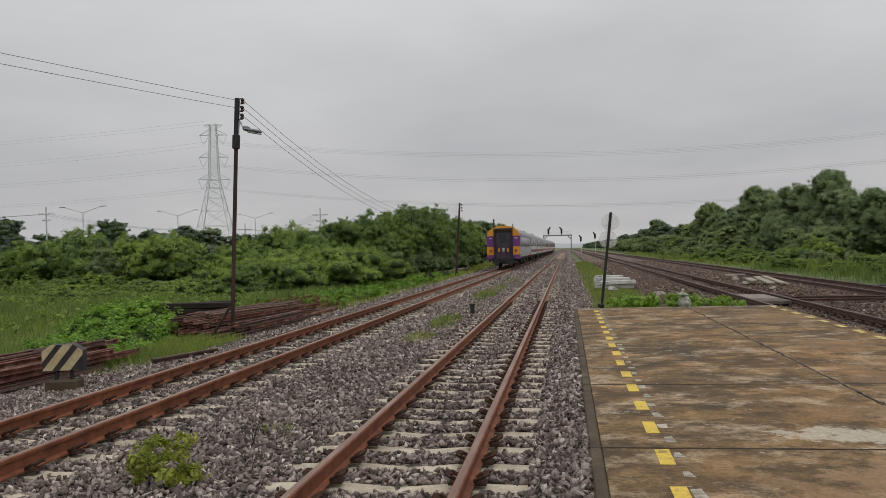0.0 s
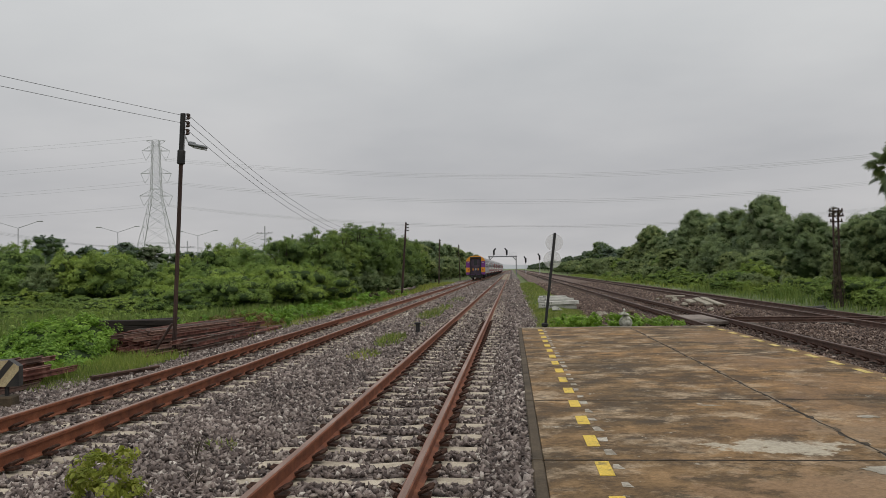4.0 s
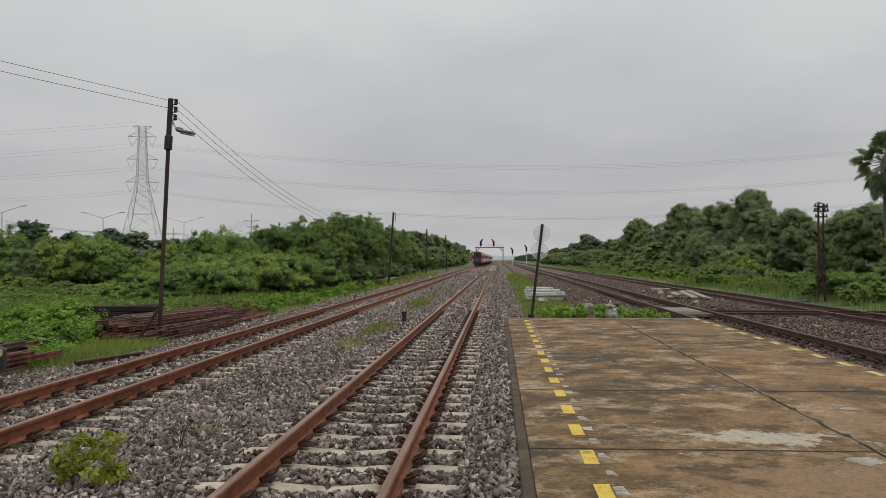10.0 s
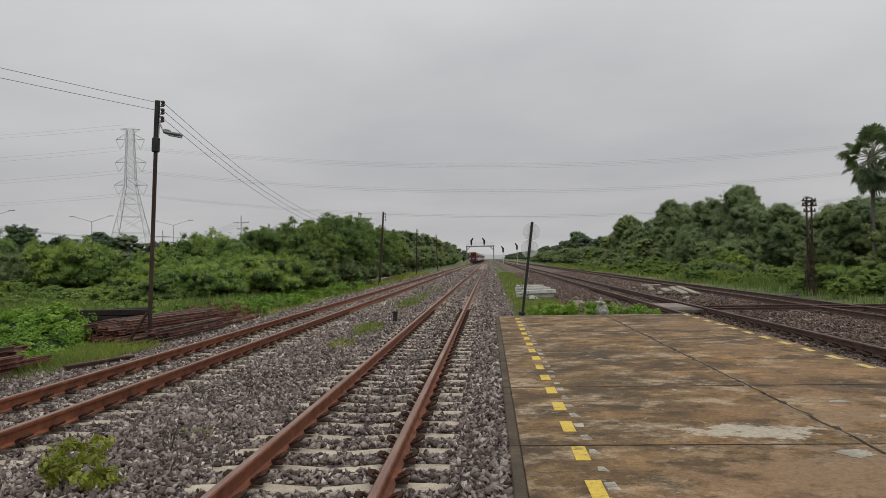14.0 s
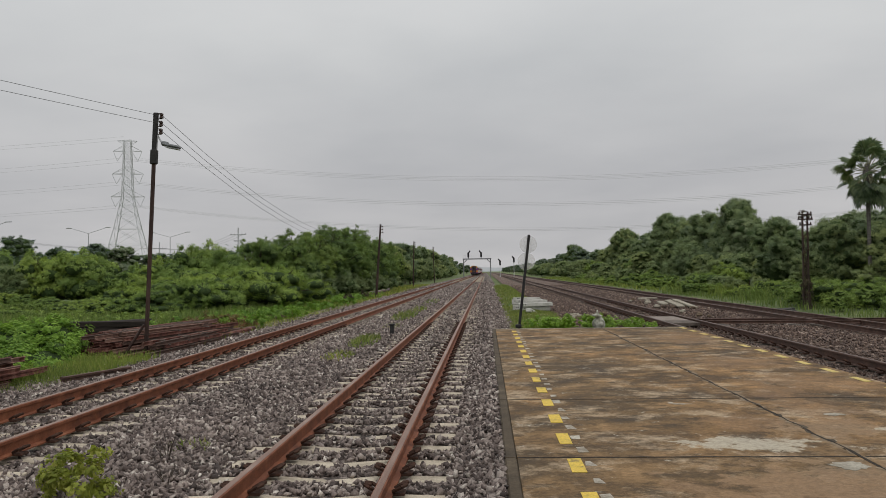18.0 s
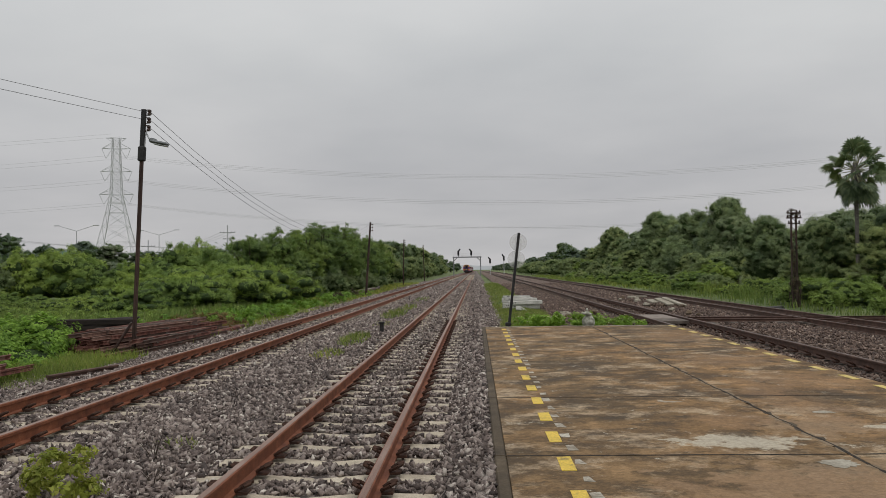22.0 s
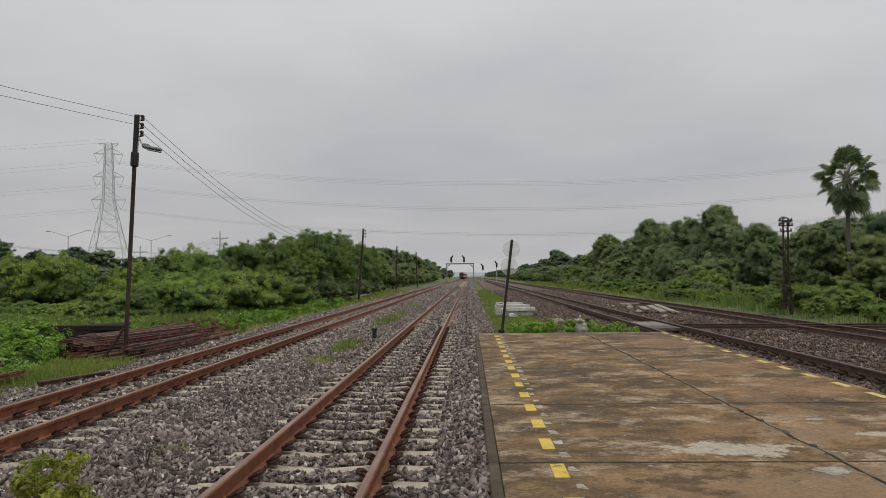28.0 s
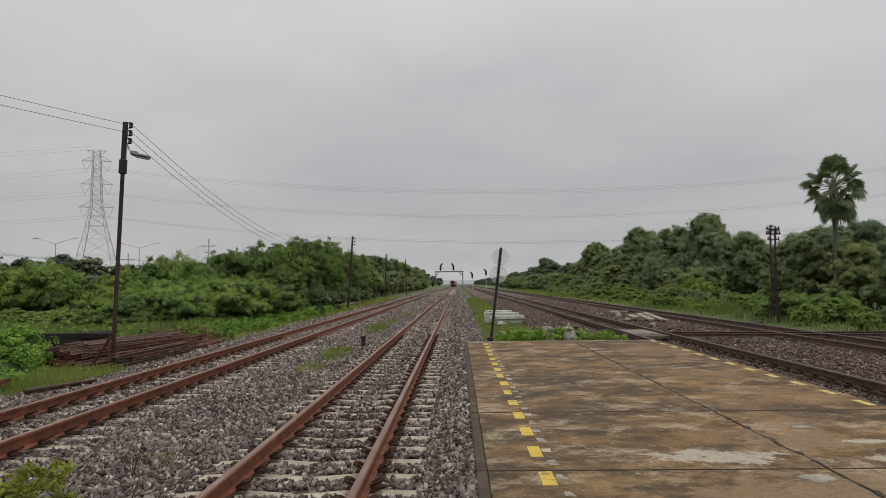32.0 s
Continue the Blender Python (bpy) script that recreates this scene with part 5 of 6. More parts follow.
def lamp_pole():
    p = tagged(new("lamp_pole"), "dark leaning steel pole with street lamp and insulators", "lamp pole")
    lean = Matrix(((1, 0, 0.27 / 4.86, 0), (0, 1, 0, 0), (0, 0, 1, 0), (0, 0, 0, 1)))
    p.matrix_basis = Matrix.Translation((-6.13, 18.09, 0.12))
    bm = bmesh.new()
    a, b = Vector((0, 0, -0.6)), lean @ Vector((0, 0, 4.1))
    for s in (-1, 1):
        rod(bm, a + Vector((s * 0.02, 0, 0)), b + Vector((s * 0.02, 0, 0)), 0.029, 0.027, 8)
    part("pole", bm, "pole_brown", p)
    bm = bmesh.new()
    top = lean @ Vector((0, 0, 4.92))
    c = lean @ Vector((0, 0, 3.95))
    m = Matrix.Translation((c + top) / 2) @ (top - c).to_track_quat("Z", "Y").to_matrix().to_4x4()
    box(bm, (0, 0, 0), (0.08, 0.1, (top - c).length), 0.01, m)
    part("extension", bm, "dark_iron", p)
    bm = bmesh.new()
    m = Matrix.Translation(c) @ (top - c).to_track_quat("Z", "Y").to_matrix().to_4x4()
    box(bm, (0, 0, 0), (0.125, 0.15, 0.32), 0.02, m)
    part("collar", bm, "dark_iron", p)
    for k in range(3):
        q = lean @ Vector((0, 0, 4.84 - 0.17 * k))
        bm = bmesh.new()
        lathe(bm, [(0.02, -0.055), (0.045, -0.05), (0.045, -0.02), (0.025, 0.0), (0.045, 0.02), (0.045, 0.05), (0.02, 0.055)], 10, Matrix.Translation(q + Vector((0.13, -0.02, 0))))
        rod(bm, q + Vector((0.0, -0.02, 0.06)), q + Vector((0.15, -0.02, 0.06)), 0.01, n=5)
        rod(bm, q + Vector((0.0, -0.02, -0.06)), q + Vector((0.15, -0.02, -0.06)), 0.01, n=5)
        part("insulator", bm, "porcelain_brown", p)
    e0, e1 = lean @ Vector((0.06, 0, 4.42)), Vector((0.47, -0.02, 4.18))
    bm = bmesh.new()
    rod(bm, lean @ Vector((0.05, 0, 3.9)), e0, 0.014, n=6)
    rod(bm, e0, e1 + Vector((-0.05, 0, 0.04)), 0.02, n=6)
    arm = part("lamp_arm", bm, "galvanised", p)
    bm = bmesh.new()
    m = Matrix.Translation(e1 + Vector((0.14, 0, 0.0))) @ pose(0, 0, 0, 0, 12, 0)
    box(bm, (0, 0, 0), (0.4, 0.2, 0.07), 0.03, m)
    box(bm, (-0.14, 0, 0.02), (0.16, 0.14, 0.1), 0.03, m)
    head = part("lamp_head", bm, "lamp_grey", p)
    bm = bmesh.new()
    box(bm, (0.05, 0, -0.045), (0.3, 0.15, 0.03), 0.012, m)
    part("lamp_glass", bm, "galvanised", head, "pale lamp glass")
    bm = bmesh.new()
    rod(bm, (0.0, -0.05, 0.3), (-0.45, -0.1, -0.4), 0.03, n=6)
    part("stay", bm, "pole_brown", p)
    # line wires to the next poles
    base = Vector((-6.13, 18.09, 0.12))
    tops = [base + lean @ Vector((0, 0, 4.84 - 0.17 * k)) + Vector((0.13, -0.02, 0.03)) for k in range(3)]
    for k, q in enumerate(tops):
        w = wire("line_wire", sag(q, (-5.72, 57.0, 4.66 - 0.17 * k), 1.55), 0.005, "wire_black")
        tagged(w, "thin black line wire between wooden poles", "wire", group="line wires")
    for k in range(2):
        q = tops[k] + Vector((-0.13, 0, 0))
        w = wire("line_wire", sag(q, (-13.5, -2.0, 5.3 - 0.2 * k), 0.12), 0.005, "wire_black")
        tagged(w, "thin black line wire running back past the field", "wire", group="line wires")


def line_pole(x, y, h, lean):
    p = tagged(new("line_pole"), "slim dark pole with small insulators beside the siding", "pole", group="line poles")
    p.location = (x, y, tree_bed(x, y))
    bm = bmesh.new()
    rod(bm, (0, 0, -0.2), (lean, 0, h), 0.085, 0.06, 8)
    part("pole", bm, "pole_brown", p)
    for k in range(3):
        bm = bmesh.new()
        c = Vector((lean, 0, h - 0.15 - 0.2 * k))
        lathe(bm, [(0.02, -0.05), (0.05, -0.04), (0.05, 0.04), (0.02, 0.05)], 8, Matrix.Translation(c + Vector((0.13, 0, 0))))
        rod(bm, c, c + Vector((0.13, 0, 0)), 0.012, n=5)
        part("insulator", bm, "porcelain_brown", p)


def vine_post():
    p = tagged(new("vine_post"), "old steel mast overgrown with dry creeper", "pole")
    x, y = 14.4, 35.5
    z = tree_bed(x, y)
    p.location = (x, y, z)
    bm = bmesh.new()
    for sx in (-0.1, 0.1):
        box(bm, (sx, 0, 1.85), (0.05, 0.09, 4.1))
    for k in range(20):
        q = 1 if k % 2 else -1
        rod(bm, (-0.1 * q, 0, 0.1 + k * 0.19), (0.1 * q, 0, 0.29 + k * 0.19), 0.014, n=4)
    part("mast", bm, "pole_brown", p)
    for z, w in ((3.45, 0.5), (3.68, 0.62), (3.88, 0.56)):
        bm = bmesh.new()
        box(bm, (0, -0.06, z), (w, 0.07, 0.055), 0.01)
        arm = part("cross_arm", bm, "pole_brown", p)
        for q in (-0.42, -0.2, 0.2, 0.42):
            bm = bmesh.new()
            lathe(bm, [(0.012, 0), (0.03, 0.03), (0.03, 0.07), (0.015, 0.1)], 6, Matrix.Translation((q * w, -0.06, z + 0.02)))
            part("insulator", bm, "porcelain_brown", arm)
    # dead stems hanging down the lower half
    rnd = random.Random(8)
    for k in range(26):
        bm = bmesh.new()
        x0, z0 = rnd.uniform(-0.2, 0.2), rnd.uniform(1.2, 2.6)
        pts = [(x0 * 0.6, rnd.uniform(-0.12, 0.06), z0), (x0 * 1.1, rnd.uniform(-0.16, 0.08), z0 * 0.55), (x0 * 1.4, rnd.uniform(-0.2, 0.1), 0.0)]
        for a, b in zip(pts, pts[1:]):
            rod(bm, a, b, 0.011, 0.009, 4)
        part("vine_stem", bm, "bark", p)
    o = new("creeper", leaf_cloud("creeper", [(0, 0, 0.8, 0.2, 0.16, 1.0), (0.02, 0, 2.2, 0.13, 0.1, 0.9), (-0.05, 0, 3.75, 0.26, 0.16, 0.28)], 1500, 0.06, "dead_leaf"))
    o.parent = p
    o["label"] = "dry brown creeper"


def round_sign():
    p = tagged(new("round_sign"), "leaning dark post with two pale translucent discs", "sign")
    p.location = (2.12, 22.58, 0)
    bm = bmesh.new()
    rod(bm, (0, 0, -0.25), (0.33, 0.05, 2.42), 0.037, 0.037, 10)
    part("post", bm, "dark_iron", p)
    for cx, cz, r in ((0.31, 2.17, 0.235), (0.25, 1.72, 0.235)):
        bm = bmesh.new()
        lathe(bm, [(r - 0.006, -0.004), (r, 0), (r - 0.006, 0.004)], 40, Matrix.Translation((cx, 0.12, cz)) @ pose(0, 0, 0, 90, 0, 0))
        d = part("disc", bm, "disc_sheet", p, "pale see-through disc")
        d.visible_shadow = False
    bm = bmesh.new()
    box(bm, (0.01, 0, 0.0), (0.16, 0.14, 0.1), 0.02)
    part("foot", bm, "dark_iron", p)


def pylon(x, y, turn):
    p = tagged(new("transmission_tower"), "grey steel lattice transmission tower", "pylon", group="transmission towers")
    p.matrix_basis = pose(x, y, -0.5, 0, 0, turn)
    H = 34.6

    def half(z):
        return np.interp(z, [0, 9.6, 14, 20.9, H], [5.2, 3.6, 2.6, 1.25, 0.75])

    zz = [0, 5.0, 9.6, 13.4, 16.6, 19.0, 21.0, 22.8, 24.6, 26.5, 28.3, 30.2, 32.0, 33.3, H]
    for sx in (-1, 1):
        for sy in (-1, 1):
            bm = bmesh.new()
            rings = []
            for z in [-0.2] + zz[1:]:
                r, cx, cy = 0.09 if z < 14 else 0.065, sx * half(z), sy * half(z)
                rings.append([bm.verts.new((cx + u * r, cy + v * r, z)) for u, v in ((-1, -1), (1, -1), (1, 1), (-1, 1))])
            for lo, hi in zip(rings, rings[1:]):
                for k in range(4):
                    bm.faces.new((lo[k], lo[(k + 1) % 4], hi[(k + 1) % 4], hi[k]))
            bm.faces.new(rings[-1])
            part("leg", bm, "tower_zinc", p)
    bm = bmesh.new()
    for a, b in zip(zz, zz[1:]):
        ha, hb = half(a), half(b)
        for s in (-1, 1):
            for q in (-1, 1):
                rod(bm, (q * ha, s * ha, a), (-q * hb, s * hb, b), 0.042, n=4)
                rod(bm, (s * ha, q * ha, a), (s * hb, -q * hb, b), 0.042, n=4)
            rod(bm, (-hb, s * hb, b), (hb, s * hb, b), 0.042, n=4)
            rod(bm, (s * hb, -hb, b), (s * hb, hb, b), 0.042, n=4)
    part("bracing", bm, "tower_zinc", p)
    for z, L in ((H, 2.3), (32.1, 3.3), (26.6, 3.6), (21.1, 3.9)):
        for s in (-1, 1):
            bm = bmesh.new()
            h = half(z)
            for q in (-1, 1):
                rod(bm, (s * h, q * h, z), (s * L, 0, z), 0.055, n=4)
                if z < H:
                    rod(bm, (s * h, q * h, z + 1.3), (s * L, 0, z), 0.045, n=4)
                else:
                    rod(bm, (s * h, q * h, z - 1.0), (s * L, 0, z), 0.04, n=4)
            rod(bm, (s * h * 1.5, 0, z), (s * h * 1.5, 0, z + (0.6 if z < H else -0.4)), 0.035, n=4)
            arm = part("cross_arm", bm, "tower_zinc", p)
            if z < H:
                low = (s * (h + (L - h) * 0.62), 0, z - 2.4)
                for end in (L, h * 1.1):
                    bm = bmesh.new()
                    rod(bm, (s * end, 0, z), low, 0.05, n=6)
                    part("insulator_string", bm, "tower_zinc", arm)
    return p


def power_lines():
    A, B, C = Vector((-84.5, 200, 0)), Vector((150, 190, 0)), Vector((-300, 235, 0))
    pylon(A.x, A.y, 12)
    t = pylon(C.x, C.y, 20)
    for z0, dz, D in ((29.6, 3.5, 8.9), (24.0, 3.5, 9.2), (18.4, 3.5, 9.4)):
        for off in (-2.9, 2.9):
            for tw in (0, 0.35):
                o = Vector((0, off, tw))
                tagged(wire("power_cable", sag(A + o + Vector((0, 0, z0)), B + o + Vector((0, 0, z0 + dz)), D, 24), 0.02, "cable_grey"), "grey high-voltage cable slung across the sky", "power cable", group="power cables")
            tagged(wire("power_cable", sag(A + Vector((0, off, z0)), C + Vector((0, off, z0 + 5)), 4.0, 16), 0.02, "cable_grey"), "grey high-voltage cable slung across the sky", "power cable", group="power cables")
    for off in (-2.2, 2.2):
        tagged(wire("power_cable", sag(A + Vector((0, off, 34.8)), C + Vector((0, off, 38)), 2.5, 16), 0.02, "cable_grey"), "grey high-voltage cable slung across the sky", "power cable", group="power cables")


def signal_head(parent, x, z, s):
    """A hooded colour-light signal on its short mast."""
    bm = bmesh.new()
    rod(bm, (x, 0, z), (x, 0, z + 1.2), 0.08, n=6)
    box(bm, (x, -0.1, z + 0.95), (0.5, 0.25, 1.3), 0.08)
    h = part("signal_head", bm, "dark_iron", parent)
    bm = bmesh.new()
    box(bm, (0, 0, 0), (0.38, 0.3, 0.75), 0.05, Matrix.Translation((x + s * 0.28, -0.1, z + 1.75)) @ pose(0, 0, 0, 0, s * 35, 0))
    part("route_arm", bm, "dark_iron", h)
    for k in range(3):
        bm = bmesh.new()
        lathe(bm, [(0.14, 0), (0.15, 0.3), (0.12, 0.3), (0.12, 0.02)], 10, Matrix.Translation((x, -0.22, z + 0.55 + 0.38 * k)) @ pose(0, 0, 0, 90, 0, 0))
        part("hood", bm, "dark_iron", h)


def gantry():
    g = tagged(new("signal_gantry"), "steel signal gantry spanning two tracks", "gantry")
    g.location = (0, 225, -0.3)
    for x in (-4.55, 2.55):
        bm = bmesh.new()
        box(bm, (x, 0, 2.45), (0.26, 0.3, 4.9), 0.02)
        leg = part("leg", bm, "gantry_grey", g)
        s = 1 if x < 0 else -1
        bm = bmesh.new()
        rod(bm, (x, 0, 4.0), (x + s * 0.9, 0, 4.85), 0.1, n=4)
        part("brace", bm, "gantry_grey", g)
    bm = bmesh.new()
    box(bm, (-1.0, 0, 5.02), (7.6, 0.5, 0.3), 0.02)
    part("beam", bm, "gantry_grey", g)
    bm = bmesh.new()
    for k in range(13):
        rod(bm, (-4.6 + 0.6 * k, 0.3, 5.1), (-4.6 + 0.6 * k, 0.3, 6.0), 0.016, n=4)
    for z in (5.55, 6.0):
        rod(bm, (-4.6, 0.3, z), (2.6, 0.3, z), 0.016, n=4)
    part("railing", bm, "tower_zinc", g)
    signal_head(g, -3.3, 5.15, 1)
    signal_head(g, 0.1, 5.15, -1)
    for x, y, z in ((5.3, 240, 2.9), (9.2, 240, 3.6)):
        p = tagged(new("signal_post"), "tall railway signal on a steel mast", "signal", group="signal posts")
        p.location = (x, y, -0.3)
        bm = bmesh.new()
        rod(bm, (0, 0, 0), (0, 0, z + 0.3), 0.1, n=6)
        part("mast", bm, "tower_zinc", p)
        signal_head(p, 0, z + 0.2, -1)


def street_lamp(x, y, h, arm):
    p = tagged(new("street_lamp"), "double-armed road lamp on a grey column", "street lamp", group="road lamps")
    p.location = (x, y, -0.5)
    bm = bmesh.new()
    rod(bm, (0, 0, 0), (0, 0, h), 0.12, 0.07, 8)
    part("column", bm, "galvanised", p)
    for s in (-1, 1):
        bm = bmesh.new()
        rod(bm, (0, 0, h), (s * arm, 0, h + 0.9), 0.05, 0.04, 6)
        a = part("arm", bm, "galvanised", p)
        bm = bmesh.new()
        box(bm, (s * (arm + 0.35), 0, h + 0.95), (0.95, 0.3, 0.16), 0.06)
        part("lamp_head", bm, "galvanised", a)


def electric_pole(x, y, h):
    p = tagged(new("electricity_pole"), "concrete electricity pole with cross-arms", "electricity pole", group="electricity poles")
    p.location = (x, y, -0.5)
    bm = bmesh.new()
    rod(bm, (0, 0, 0), (0, 0, h), 0.14, 0.08, 6)
    part("pole", bm, "galvanised", p)
    for z, L in ((h - 1.0, 1.1), (h - 1.9, 0.6)):
        bm = bmesh.new()
        box(bm, (0, 0, z), (2 * L, 0.1, 0.1))
        arm = part("cross_arm", bm, "galvanised", p)
        for s in (-1, -0.5, 0.5, 1):
            bm = bmesh.new()
            lathe(bm, [(0.03, 0), (0.05, 0.08), (0.03, 0.16)], 6, Matrix.Translation((s * L * 0.95, 0, z)))
            part("insulator", bm, "porcelain_brown", arm)


def road_wires():
    runs = ((-175, 118, 9.0), (-70.8, 110, 8.1), (-49.5, 130, 5.8), (-33.5, 118, 7.2))
    for a, b in zip(runs, runs[1:]):
        for off in (-0.9, 0.0, 0.9):
            w = wire("road_wire", sag((a[0] + off, a[1], a[2]), (b[0] + off, b[1], b[2]), 1.0, 10), 0.022, "cable_grey")
            tagged(w, "thin wire between the electricity poles", "wire", group="road wires")


road_wires()
lamp_pole()
line_pole(-6.15, 57.0, 5.1, 0.38)
line_pole(-7.3, 100.0, 5.5, 0.15)
line_pole(-7.8, 150.0, 6.4, -0.2)
vine_post()
round_sign()
power_lines()
gantry()
street_lamp(-71.3, 120, 9.2, 3.0)
street_lamp(-65.6, 140, 9.3, 3.0)
street_lamp(-61.0, 165, 9.6, 3.2)
street_lamp(-90.5, 122, 9.2, 3.0)
electric_pole(-70.8, 110, 9.6)
electric_pole(-49.5, 130, 7.2)
electric_pole(-33.5, 118, 8.6)

# ---- things beside the tracks ----


def rail_stack(x, y0, y1, rows, seed, turn=0.0, label="stack of rusty old rails lying beside the siding"):
    """Old rails piled in layers on sleepers; rows: rails in each layer from the ground up."""
    rnd = random.Random(seed)
    s = tagged(new("rail_stack"), label, "rail stack", group="rail stacks")
    zb = ground_z(x, (y0 + y1) / 2) + 0.02
    s.matrix_basis = pose(x, (y0 + y1) / 2, zb, 0, 0, turn)
    L = y1 - y0
    for k in range(4):
        bm = bmesh.new()
        box(bm, (0, -L / 2 + 0.6 + k * (L - 1.2) / 3, 0.02), (1.3, 0.24, 0.16), 0.02)
        part("bearer", bm, "rotten_wood", s)
    z = 0.1
    k0 = 0.52
    prof = [(a * k0, b * k0) for a, b in RAIL]
    for li, n in enumerate(rows):
        for k in range(n):
            cx = (k - (n - 1) / 2) * 0.093 + rnd.uniform(-0.03, 0.03)
            length = L * rnd.uniform(0.7, 1.1)
            off = rnd.uniform(-0.6, 0.6)
            v, f = sweep(prof, (0, -length / 2, 0.078), (0, length / 2, 0.078))
            o = solid("old_rail", v, f, rnd.choice(("stack_rust", "stack_rust", "stack_rust", "stack_pale", "dark_rail")), s)
            o.matrix_basis = pose(cx, off, z + rnd.uniform(0, 0.022), rnd.uniform(-0.35, 0.35), rnd.uniform(-18, 18), rnd.uniform(-1.7, 1.7))
        z += 0.086
        for k in range(3):
            bm = bmesh.new()
            box(bm, (rnd.uniform(-0.05, 0.05), -L / 2 + 1.2 + k * (L - 2.4) / 2, z + 0.004), (n * 0.093, 0.08, 0.024))
            part("spacer", bm, "old_sleeper", s)
        z += 0.012
    return s


def sleeper_stack(x, y, n, layers, turn):
    rnd = random.Random(3)
    s = tagged(new("sleeper_stack"), "dark heap of rotten timber sleepers under creeper", "timber stack")
    s.matrix_basis = pose(x, y, ground_z(x, y), 0, 0, turn)
    for l in range(layers):
        for k in range(n - l):
            bm = bmesh.new()
            box(bm, (0, 0, 0), (2.1 * rnd.uniform(0.92, 1.04), 0.23, 0.15), 0.015)
            o = part("timber", bm, "rotten_wood", s)
            o.matrix_basis = pose(rnd.uniform(-0.1, 0.1), (k - n / 2) * 0.27, 0.08 + 0.16 * l, rnd.uniform(-3, 3), rnd.uniform(-2, 2), rnd.uniform(-5, 5))


def heap_creeper():
    lob = [(-9.5 + 0.9 * math.cos(k * 1.3) * 1.2, 23.5 + 0.3 * math.sin(k * 1.3) - 0.3, -0.2 + 0.06 * (k % 4), 0.32, 0.25, 0.16) for k in range(9)] + [(-8.5 + 0.25 * k, 23.05, -0.15 + 0.1 * (k % 3), 0.2, 0.15, 0.18) for k in range(4)]
    o = new("creeper_plants", leaf_cloud("creeper_plants", lob, 2600, 0.075, "leaf_vine", 0.12))
    tagged(o, "green creeper trailing over a heap of timber", "creeper", kind="stuff")


def buffer_sign():
    s = tagged(new("striped_marker"), "black and cream striped marker board on a concrete block", "marker board")
    s.matrix_basis = pose(-5.54, 10.81, -0.27, 0, 0, 12)
    bm = bmesh.new()
    box(bm, (0, 0, 0.085), (0.42, 0.3, 0.21), 0.02)
    part("block", bm, "kerb_concrete", s)
    bm = bmesh.new()
    for q in (-0.1, 0.1):
        rod(bm, (q, 0, 0.17), (q, 0, 0.36), 0.03, n=8)
    part("bracket", bm, "dark_iron", s)
    w, h, c = 0.27, 0.175, 0.085
    out = [(-w, -h), (w, -h), (w, h - c), (w - 0.12, h), (-w + 0.12, h), (-w, h - c)]
    bm = bmesh.new()
    a = [bm.verts.new((x, -0.06, 0.49 + z)) for x, z in out]
    b = [bm.verts.new((x, 0.1, 0.49 + z)) for x, z in out]
    bm.faces.new(a)
    bm.faces.new(b[::-1])
    for k in range(6):
        bm.faces.new((a[k], b[k], b[(k + 1) % 6], a[(k + 1) % 6]))
    part("board", bm, "board_black", s)

    def inside(poly, lo, hi):
        """The piece of poly with lo < x - z < hi."""
        def cut(p, f):
            r = []
            for i in range(len(p)):
                u, v = p[i], p[(i + 1) % len(p)]
                fu, fv = f(u), f(v)
                if fu >= 0:
                    r.append(u)
                if (fu >= 0) != (fv >= 0):
                    t = fu / (fu - fv)
                    r.append((u[0] + t * (v[0] - u[0]), u[1] + t * (v[1] - u[1])))
            return r
        return cut(cut(poly, lambda q: q[0] - q[1] * 0.8 - lo), lambda q: hi - (q[0] - q[1] * 0.8))

    for lo, hi in ((-0.36, -0.22), (-0.13, 0.0), (0.1, 0.24)):
        p = inside(out, lo, hi)
        bm = bmesh.new()
        f = [bm.verts.new((x, -0.068, 0.49 + z)) for x, z in p]
        g = [bm.verts.new((x, -0.0615, 0.49 + z)) for x, z in p]
        bm.faces.new(f)
        for k in range(len(f)):
            bm.faces.new((f[k], g[k], g[(k + 1) % len(f)], f[(k + 1) % len(f)]))
        part("stripe", bm, "board_yellow", s, "cream painted stripe")


def concrete_beam(x, y, z, L, turn, tilt=0.0, w=0.26, h=0.2):
    s = tagged(new("concrete_beam"), "white concrete beam dumped on the grass", "concrete beam", group="dumped beams")
    s.matrix_basis = pose(x, y, z, 0, tilt, turn)
    bm = bmesh.new()
    box(bm, (0, 0, h / 2), (L, w, h), 0.02)
    part("beam", bm, "white_concrete", s)
    for q in (-0.36, -0.3):
        bm = bmesh.new()
        lathe(bm, [(0.022, 0), (0.022, 0.008)], 10, Matrix.Translation((q * L, -w / 2 + 0.002, h * 0.55)) @ pose(0, 0, 0, 90, 0, 0))
        part("bolt_hole", bm, "dark_iron", s)


